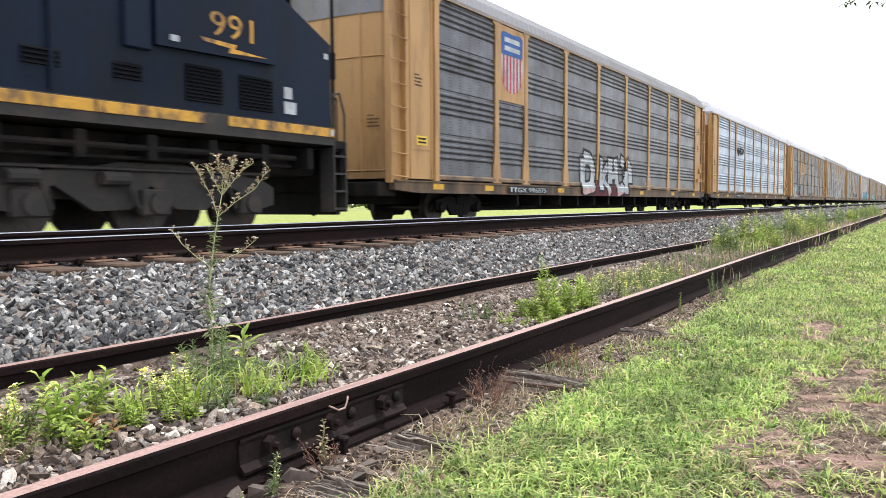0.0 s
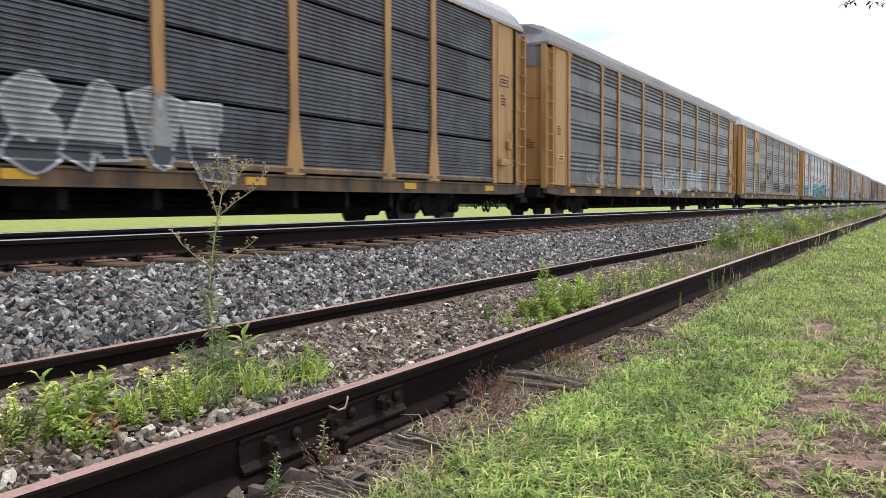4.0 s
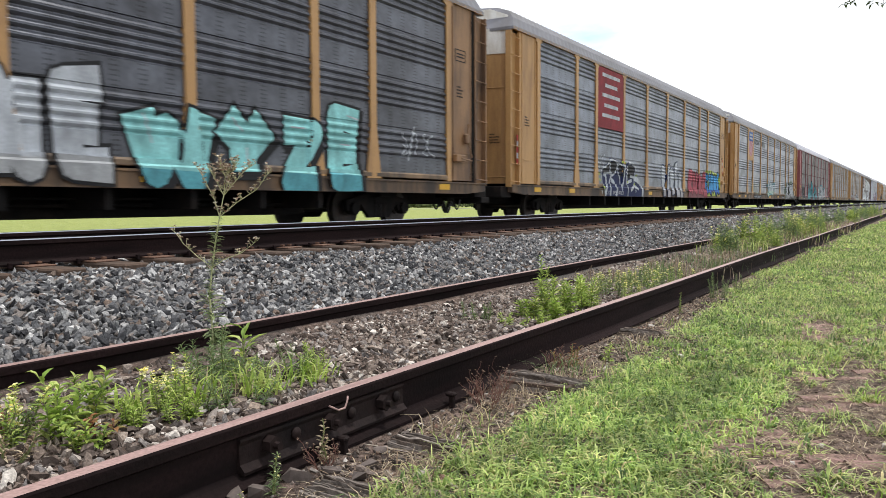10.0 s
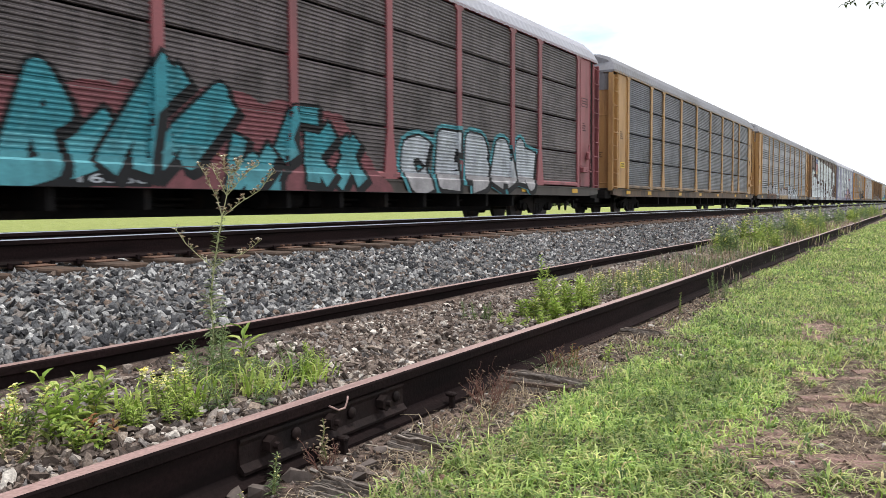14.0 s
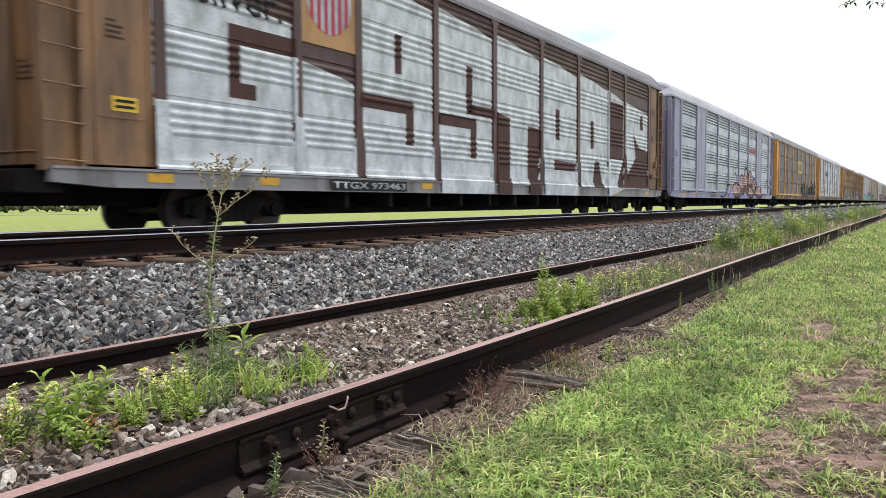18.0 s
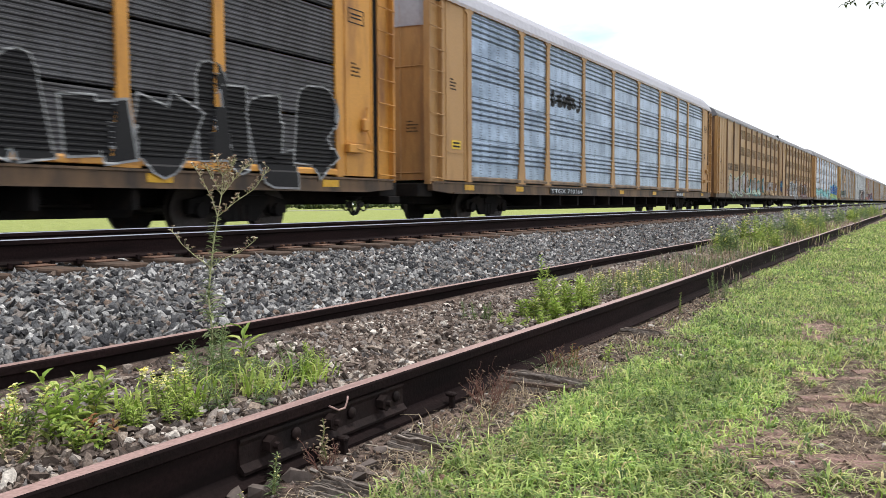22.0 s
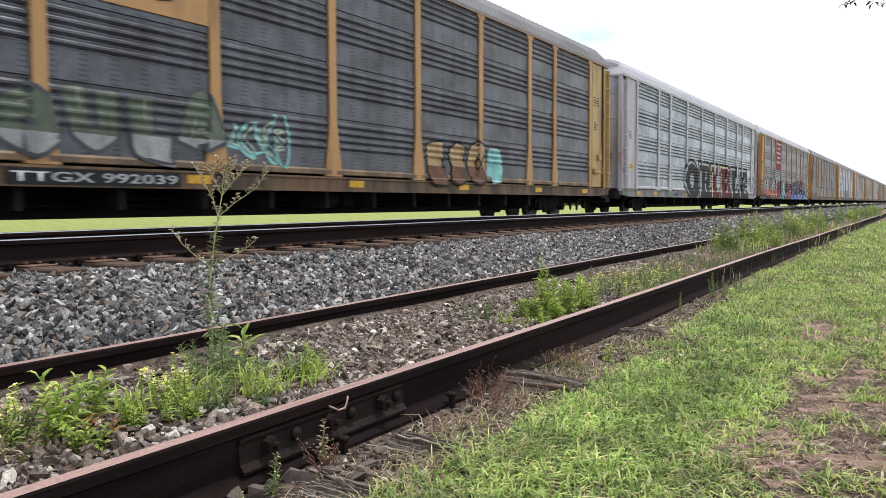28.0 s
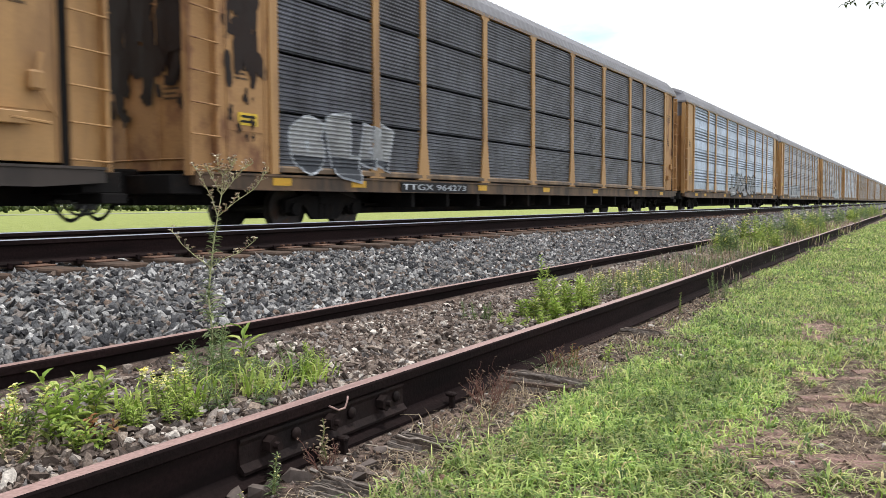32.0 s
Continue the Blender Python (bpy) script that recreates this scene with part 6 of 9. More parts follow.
word(W[7], "CEKOS", 8.36, 11.62, (0.90, 0.94), (2.0, 2.04), "sky", "black", "bright blue bubble letters with heavy black outlines", 0.62, 0.085, "blue", 0.22, None, None, None, 0.0, 0.08, 26)
tag(W[7], 11.85, 12.45, 0.95, 1.75, "black", 126, 0.03)
for ex, ez in ((12.40, 2.04), (-13.20, 1.56)):
    for row in range(5):
        bm = bmesh.new()
        box(bm, ex, ex + 0.09, -1.560, -1.550, ez + 0.16 * row, ez + 0.16 * row + 0.15)
        part("reflector", bm, ink("red" if row % 2 == 0 else "white"), W[7], "red and white reflective strip")
reporting_mark(W[7], "TTGX 853783", -6.9, -4.4, None, "grey")
label_car(8, "grey screens, shield placard and black-white lettering")
placard(W[8], 1, "shield")
word(W[8], "TRUK", -6.6, -4.5, (1.06, 1.1), (1.78, 1.8), "grey", "mint", "pale mint sprayed letters", 0.42, 0.03, seed=26, wild=0.12)
word(W[8], "SINK", -1.49, 1.75, (0.85, 1.0), (1.88, 1.94), "white", "teal", "pale sprayed letters with teal outlines", 0.38, 0.05, "mint", seed=27, wild=0.14)
ground_coat(W[8], "haze", [(6.9, 0.75), (6.95, 1.3), (7.4, 1.95), (8.2, 2.1), (9.4, 1.9), (10.0, 2.25), (10.9, 2.3), (11.7, 1.8), (12.0, 1.2), (12.0, 0.78)], "green sprayed haze round the letters")
word(W[8], "SEYAW", 7.43, 11.72, (0.74, 0.80), (1.96, 2.18), "white", "black", "white sprayed letters with heavy black outlines", 0.34, 0.065, "grey", 0.3, None, "black", "black", 0.10, 0.14, 28)
plain_bars(W[8], 5.29, 6.37)
tag(W[8], -13.0, -12.15, 1.70, 2.0, "black", 29, 0.035)
tag(W[8], -12.9, -12.35, 1.15, 1.62, "black", 129, 0.035)
graffiti(W[8], "black painted slogan on the side screens", [("black", letters("BUILDING", -6.46, -4.62, 4.27, 4.56, 0.01), 0.006), ("black", letters("AMERICA", -4.18, -2.55, 4.25, 4.54, 0.01), 0.006)], name="slogan")
reporting_mark(W[8], "TTGX 922189", -6.7, -4.3)
label_car(9, "maroon posts, dark screens and teal lettering")
word(W[9], "SPAIN", -10.98, -8.72, (0.74, 0.78), (2.02, 2.06), "black", "white", "black bubble letters with thin white outlines", 0.52, 0.035, seed=30)
ground_coat(W[9], "dusty", [(-7.2, 0.72), (-7.2, 1.95), (-6.0, 2.1), (-3.0, 2.25), (0.3, 2.25), (1.2, 1.5), (2.0, 0.75)], "rose sprayed ground behind teal letters")
word(W[9], "ABUKNWEKX", -6.9, 1.0, (0.80, 0.74), (1.98, 2.20), "teal", "black", "teal wild-style letters with black outlines", 0.33, 0.062, "lake", 0.5, None, "black", "lake", 0.45, 0.34, 31)
word(W[9], "CEBAN", 2.3, 9.1, (0.74, 0.82), (2.06, 2.28), "white", "black", "white block letters with black outlines", 0.50, 0.055, "pale", 0.3, "lake", "black", None, 0.0, 0.07, 32)
reporting_mark(W[9], "800 516380", -6.4, -4.0, "black")
word(W[11], "KEYSN", -9.2, -5.3, (0.66, 0.68), (1.75, 1.85), "pale", "black", "grey sprayed letters with dark outlines", 0.42, 0.05, "brown", wild=0.14, seed=33)
word(W[11], "A", -5.1, -4.0, (0.78, 0.8), (1.90, 1.95), "white", "black", "tall white sprayed letter outlined in black", 0.36, 0.07, "grey", seed=34)
ground_coat(W[11], "brown", [(-3.8, 0.62), (-3.8, 1.45), (-1.0, 1.6), (1.2, 1.72), (3.0, 1.6), (6.4, 1.3), (6.4, 0.64)], "brown sprayed ground behind the letters")
word(W[11], "OKDINU", -3.61, 0.44, (0.58, 0.58), (1.55, 1.64), "pale", "black", "dull pink-grey sprayed letters outlined in black", 0.42, 0.055, "tan", 0.45, None, None, None, 0.0, 0.16, 35)
word(W[11], "DSNK", 0.91, 6.43, (0.56, 0.56), (1.78, 1.70), "white", "black", "white sprayed letters outlined in black", 0.42, 0.065, "grey", 0.25, None, None, None, 0.06, 0.16, 36)
tag(W[11], 9.6, 11.4, 1.2, 2.1, "white", 37)
reporting_mark(W[11], "853957", -5.2, -3.9, "black")
label_car(11, "dark screens and a row of white lettering")
label_car(12, "brown screens covered by giant white lettering")


def whitewash(car):
    """White sprayed blocks that leave angular letter shapes of the brown ground between them."""
    white, dark = bmesh.new(), bmesh.new()
    top = (3.75, 2.95, 4.9, 4.8, 4.7, 4.6, 4.5, 4.3, 4.1)
    for k in range(9):
        a, b = POSTS[k] - (0.12 if k in (0, 1, 7, 8) else -0.14), POSTS[k + 1] - 0.14
        patch(white, [(a, 0.72 if k in (3, 5, 7) else 1.02), (b, 0.72 if k in (3, 5) else 1.02), (b, top[k] - 0.15), ((a + b) / 2, top[k]), (a, top[k] + 0.1)])
    cuts = [[(-10.5, 2.2), (-9.9, 2.2), (-9.9, 2.45), (-10.25, 2.45), (-10.25, 3.05), (-8.95, 3.05), (-8.95, 3.36), (-10.5, 3.36)],
            [(-5.9, 3.2), (-5.65, 3.2), (-5.65, 4.0), (-5.9, 4.0)], [(-7.1, 2.40), (-5.5, 2.40), (-5.5, 1.75), (-5.2, 1.75), (-5.2, 2.68), (-7.1, 2.68)],
            [(-2.9, 2.7), (-2.6, 2.7), (-2.6, 3.8), (-2.9, 3.8)], [(-2.9, 2.66), (-1.5, 2.66), (-1.5, 2.90), (-2.7, 2.90)], [(-4.2, 2.30), (-2.7, 2.30), (-2.7, 1.6), (-2.4, 1.6), (-2.4, 2.56), (-4.2, 2.56)],
            [(-1.35, 0.75), (-0.55, 0.75), (-0.55, 2.75), (-1.35, 2.85)], [(0.55, 0.75), (1.35, 0.75), (1.35, 2.6), (0.55, 2.65)],
            [(2.5, 2.4), (2.8, 2.4), (2.8, 3.3), (2.5, 3.3)], [(2.4, 1.5), (4.2, 1.5), (4.2, 1.75), (2.4, 1.8)], [(5.4, 2.3), (5.7, 2.3), (5.7, 3.2), (5.4, 3.2)], [(5.6, 1.02), (6.6, 1.02), (6.2, 1.9), (5.8, 1.9)],
            [(7.3, 2.05), (8.7, 2.05), (8.7, 4.05), (7.3, 4.05)], [(8.0, 1.05), (9.6, 1.05), (8.9, 2.3)], [(9.6, 1.05), (11.7, 1.05), (11.7, 2.5), (10.6, 2.6), (9.9, 3.1), (10.2, 2.2), (9.2, 1.5)], [(10.7, 3.3), (11.1, 3.3), (11.0, 3.9), (10.7, 3.8)]]
    for c in cuts:
        patch(dark, c)
    graffiti(car, "giant white sprayed lettering over brown screens", [("wash", white, 0.004), ("umber", dark, 0.008)])


INKS["umber"] = (0.075, 0.036, 0.032)
whitewash(W[12])
reporting_mark(W[12], "deliver.", -11.7, -9.2, None, "black", 3.45, 4.05)
placard(W[12], 1, "shield", 3.3)
reporting_mark(W[12], "TTGX 973463", -8.1, -5.6)
label_car(13, "lavender-grey plates and fat bubble lettering")
ground_coat(W[13], "lavender", [(-1.2, 0.75), (0.3, 1.5), (2.4, 2.1), (3.2, 2.0), (4.0, 2.5), (5.4, 2.55), (6.6, 2.2), (8.0, 2.15), (8.6, 1.6), (10.2, 1.0), (10.4, 0.74)], "lavender sprayed ground behind bubble letters")
blobs = ((1.3, 1.18, 2.2, 0.95), (3.1, 1.56, 1.5, 1.25), (4.34, 1.78, 1.25, 1.7), (5.63, 1.85, 1.5, 1.35), (7.11, 1.48, 1.35, 1.15), (5.62, 1.12, 1.7, 0.80), (8.56, 1.14, 2.4, 0.90))
for k, (cx, cz, w, h) in enumerate(blobs):
    rng = random.Random(40 + k)
    body = lobe(rng, cx, cz, w, h, 0.06, 28, 0.85)
    inner = [(cx + (x - cx) * (1 - 0.20 / w), cz + (z - cz) * (1 - 0.20 / h)) for x, z in body]
    hook, low = bmesh.new(), bmesh.new()
    stroke(hook, [(cx + w * (0.08 + 0.22 * math.sin(2.6 * q)), cz + h * (0.22 - 0.55 * q)) for q in np.linspace(0, 1, 8)], 0.09)
    patch(low, [(x, z) if z < cz - 0.12 * h else (x, cz - 0.12 * h) for x, z in inner])
    graffiti(W[13], "fat bubble letter in pale pink and brown", [("black", patch(bmesh.new(), body), 0.003 + 0.004 * k), ("pink", patch(bmesh.new(), inner), 0.0045 + 0.004 * k), ("brown", low, 0.0056 + 0.004 * k), ("black", hook, 0.0066 + 0.004 * k)])
stroke_line = bmesh.new()
stroke(stroke_line, [(-3.2, 0.86), (-2.4, 0.80), (-1.6, 1.0), (-0.9, 1.55), (-0.2, 1.35), (0.1, 1.5)], 0.08)
graffiti(W[13], "black sprayed flourish", [("black", stroke_line, 0.004)])
tag(W[13], 0.1, 1.5, 2.0, 2.7, "black", 40)
for k in range(4):
    reporting_mark(W[13], "I", 5.3 + 0.6 * k, 5.7 + 0.6 * k, "red", "red", 3.55, 3.85)
reporting_mark(W[13], "301591", -5.6, -4.2, None, "black")
label_car(14, "black ribbed screens, orange posts and dark lettering")
placard(W[14], 4, "block", 2.98, 4.02)
reporting_mark(W[14], "TTGX 980546", -7.5, -5.1)
word(W[14], "YERSA", 1.0, 6.1, (0.75, 0.85), (2.1, 2.25), "black", "grey", "dark sprayed letters with thin outlines", 0.42, 0.03, seed=41, wild=0.16, profile=FINE)
word(W[14], "HUNER", 6.2, 11.8, (0.88, 0.90), (2.25, 2.65), "black", "grey", "black sprayed letters with pale outlines", 0.46, 0.035, seed=42, wild=0.14, profile=FINE)
label_car(15, "clean silver screens and tan posts")
tag(W[15], -6.6, -4.3, 3.35, 3.85, "black", 43, 0.13, "smeared black emblem")
reporting_mark(W[15], "TTGX 710164", -6.8, -4.2)
plain_bars(W[15], 7.1, 8.3)
label_car(17, "silver screens and blue and teal lettering")
throw_up(W[17], -11.0, 2.0, 0.8, 1.9, 9, "aqua", "teal", 44, "white")
throw_up(W[17], 3.0, 11.8, 0.75, 2.6, 5, "blue", "navy", 45, "lime", cloud="cyan")
label_car(18, "dark screens, an initialled plate and pale lettering")
placard(W[18], 2, "ring", 3.15, 4.15)
word(W[18], "ROK", -11.2, -8.3, (1.05, 1.08), (1.9, 2.0), "haze", "grime", "pale green sprayed letters", 0.36, 0.05, "grey", wild=0.12, seed=46)
word(W[18], "SOULA", -8.2, -3.7, (1.08, 1.2), (1.92, 2.15), "haze", "grime", "faded green and white sprayed letters", 0.36, 0.06, "grey", 0.35, None, None, "grey", 0.0, 0.14, 47)
tag(W[18], -3.6, -2.2, 1.1, 2.1, "aqua", 48, 0.06)
tag(W[18], -3.5, -2.3, 1.3, 1.9, "mint", 148, 0.04)
word(W[18], "ESC", 2.24, 5.0, (0.95, 1.0), (1.92, 2.0), "tan", "black", "tan sprayed letters shaded in black", 0.40, 0.05, "brown", seed=49)
word(W[18], "B", 5.07, 6.01, (1.0, 1.1), (1.9, 1.95), "aqua", "grey", "pale aqua sprayed letter", 0.40, 0.04, seed=50)
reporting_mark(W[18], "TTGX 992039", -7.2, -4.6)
label_car(19, "pale silver screens and bold black and maroon letters")
for text, a, b, tone, bevel in (("O", -3.45, -1.10, "black", "white"), ("R", -0.75, 1.40, "black", "white"), ("I", 1.85, 3.15, "maroon", "cream"), ("B", 3.95, 6.30, "maroon", "cream"), ("L", 6.85, 8.65, "black", "white"), ("E", 9.20, 11.45, "black", "white")):
    slab_letter(W[19], text, a - 0.06, b + 0.08, 0.78, 2.36, tone, bevel)
reporting_mark(W[19], "AKCR 7147", -5.9, -4.2, None, "black")
tag(W[19], -13.0, -12.1, 1.5, 2.6, "rose", 51)
label_car(20, "dark screens, red placard and colourful lettering")
placard(W[20], 2, "bars", 2.9)
ground_coat(W[20], "brick", [(-12.0, 0.95), (-12.0, 2.05), (-10.4, 2.1), (-10.2, 1.0)], "red sprayed ground")
word(W[20], "NAZOS", -10.86, -4.6, (0.72, 0.80), (2.42, 2.32), "pale", "black", "salmon and grey bubble letters outlined in black", 0.36, 0.06, "salmon", 0.42, "sage", "black", "white", 0.10, 0.14, 52)
tag(W[20], -5.4, -4.0, 2.1, 2.8, "white", 53, 0.07)
ground_coat(W[20], "brick", [(-4.95, 0.95), (-4.7, 2.0), (-3.8, 2.15), (-2.8, 2.2), (-2.75, 0.98)], "red sprayed patch", 0.0016)
word(W[20], "EK", -2.79, -0.75, (0.76, 0.80), (2.24, 2.12), "aqua", "navy", "pale aqua sprayed letters edged in navy and lime", 0.50, 0.045, "cyan", 0.3, "sage", "navy", "white", 0.0, 0.2, 55)
ground_coat(W[20], "dusty", [(-0.6, 0.70), (-0.5, 2.05), (0.6, 2.2), (3.0, 2.15), (8.0, 2.4), (11.8, 2.3), (11.9, 0.72)], "dark rose sprayed ground", 0.0009)
word(W[20], "ISK", -0.5, 1.99, (0.75, 0.75), (2.1, 2.12), "maroon", "dusty", "maroon sprayed letters", 0.36, 0.06, "rose", seed=56, wild=0.14)
ground_coat(W[20], "blue", [(2.0, 0.68), (2.1, 1.02), (7.0, 1.06), (12.2, 1.06), (12.3, 0.70)], "blue sprayed band along the sill", 0.0024)
word(W[20], "TOBAEL", 1.9, 12.2, (0.74, 0.80), (2.02, 2.40), "navy", "white", "navy blue sprayed letters edged in white", 0.60, 0.05, "blue", 0.24, None, "white", None, 0.14, 0.2, 57)
label_car(21, "dark ribbed screens, burnt rusty end and grey lettering")
word(W[21], "GEH", -10.36, -7.25, (1.0, 1.05), (2.15, 2.2), "grey", "white", "grey sprayed letters outlined in white", 0.46, 0.045, "grime", 0.3, None, None, None, 0.0, 0.12, 58, FINE)
reporting_mark(W[21], "TTGX 964273", -7.0, -4.2)
throw_up(W[22], -2.6, 5.8, 0.85, 2.2, 5, "grey", "black", 59)
throw_up(W[23], -9.0, -2.0, 0.85, 1.9, 5, "grey", "white", 60)
throw_up(W[24], 1.0, 8.0, 0.85, 2.0, 5, "white", "grey", 61)


def burnt_patches(car):
    """Flaked paint and dark rust over the end panel."""
    rng, bm = random.Random(8), bmesh.new()
    for k in range(40):
        x, z = -HALF + 0.62 + rng.uniform(0.15, 0.95), 2.2 + 2.7 * rng.random() ** 0.6 if k < 30 else rng.uniform(1.3, 2.8)
        s = rng.uniform(0.25, 0.6) if k < 30 else rng.uniform(0.05, 0.16)
        pts = lobe(rng, min(x, -HALF + 1.6), z, s * 0.7, s * 1.5, 0.4, 20, 0.9)
        bm.faces.new([bm.verts.new((px, -1.556 - 0.0004 * k, pz)) for px, pz in pts])
    # the burnt field on the bowed end door
    for k in range(44):
        y = rng.uniform(-1.25, 0.9)
        z, s = rng.uniform(2.5, 4.9) if k < 36 else rng.uniform(1.7, 2.6), rng.uniform(0.5, 1.0) if k < 36 else rng.uniform(0.1, 0.3)
        x = -HALF + 0.28 + float(np.interp(y, (-1.46, -1.2, -0.7, 0, 0.7, 1.2), (0.10, -0.05, -0.13, -0.16, -0.13, -0.05))) - 0.035 - 0.0006 * k
        w = min(s * 0.5, 0.26)
        bm.faces.new([bm.verts.new((x + 0.10 * abs(q - y), min(1.3, max(-1.34, q)), h)) for q, h in lobe(rng, y, z, w * 2, s * 1.2, 0.35, 18, 0.9)])
    for f in bm.faces:
        f.normal_update()
        if f.normal.x + f.normal.y > 0:
            f.normal_flip()
    tagged(part("rust_patch", bm, ink("rust"), car, "dark burnt rust where paint has flaked"), kind="stuff")


burnt_patches(W[21])


# ---- two-unit articulated wagon ----
VENT = material("vent_slot", (0.11, 0.07, 0.035), 0.8, 0, 0.2, 30)
RIB_DARK = paint("rib", (0.19, 0.105, 0.052), (0.07, 0.045, 0.03))
UNIT_SILL = paint("unit_sill", (0.10, 0.062, 0.036), (0.035, 0.025, 0.02))
TAN_PALE = paint("pale_tan", (0.35, 0.215, 0.096), (0.21, 0.12, 0.058))
GANGWAY = material("gangway_black", (0.012, 0.012, 0.013), 0.8, 0, 0.2, 20)
UNIT = 21.3


def make_flat_panel():
    bm = bmesh.new()
    box(bm, 0, 1.83, -0.012, 0.03, 0.95, Z_TOP, 0.003)
    for z in (1.5, 2.5, 3.45, 4.4):
        for k in range(6):
            box(bm, 0.15 + k * 0.28, 0.17 + k * 0.28, -0.02, -0.01, z, z + 0.02)
    return bm


def make_vent():
    bm = bmesh.new()
    for i in range(9):
        z = i * 0.058
        prism(bm, [(-0.012, z), (-0.030, z + 0.012), (-0.030, z + 0.026), (-0.012, z + 0.034)], 0, 0, 1.25)
    return bm


def make_rib():
    bm = bmesh.new()
    box(bm, -0.05, 0.05, -0.09, 0.0, 0.85, Z_TOP + 0.03, 0.008)
    box(bm, -0.09, 0.09, -0.02, 0.0, 0.95, Z_TOP, 0.004)
    return bm


def make_unit_sill():
    bm = bmesh.new()
    box(bm, 0, UNIT, -0.05, 0.10, 0.72, 0.95)
    for i in range(12):
        box(bm, 0.4 + i * 1.83, 1.7 + i * 1.83, -0.065, -0.05, 0.76, 0.90)
    return bm


def make_unit_roof():
    cross = [(-1.58, 5.0), (-1.58, 5.10), (-1.40, 5.34), (-1.1, 5.52), (0, 5.66), (1.1, 5.52), (1.40, 5.34), (1.58, 5.10), (1.58, 5.0)]
    bm = bmesh.new()
    rows = []
    for i in range(150):
        rows.append([bm.verts.new((UNIT * i / 149, y, z + (0.02 if i % 2 else 0))) for y, z in cross])
    for a, b in zip(rows, rows[1:]):
        for k in range(len(cross) - 1):
            bm.faces.new((a[k], b[k], b[k + 1], a[k + 1]))
    bm.faces.new(rows[0]), bm.faces.new(rows[-1][::-1])
    bmesh.ops.recalc_face_normals(bm, faces=bm.faces)
    return bm


def make_unit_core():
    bm = bmesh.new()
    box(bm, 0.1, UNIT - 0.1, -1.50, 1.55, 0.75, 5.02)
    return bm


def make_unit_frame():
    bm = bmesh.new()
    box(bm, 0.3, UNIT - 0.3, -0.35, 0.35, 0.50, 0.76)
    box(bm, 6.2, UNIT - 6.2, -0.9, 0.9, 0.32, 0.50)
    for i in range(10):
        box(bm, 1.2 + i * 2.0, 1.32 + i * 2.0, -1.4, 1.4, 0.50, 0.76)
    box(bm, 0.2, UNIT - 0.2, -1.46, 1.46, 0.66, 0.752)
    return bm


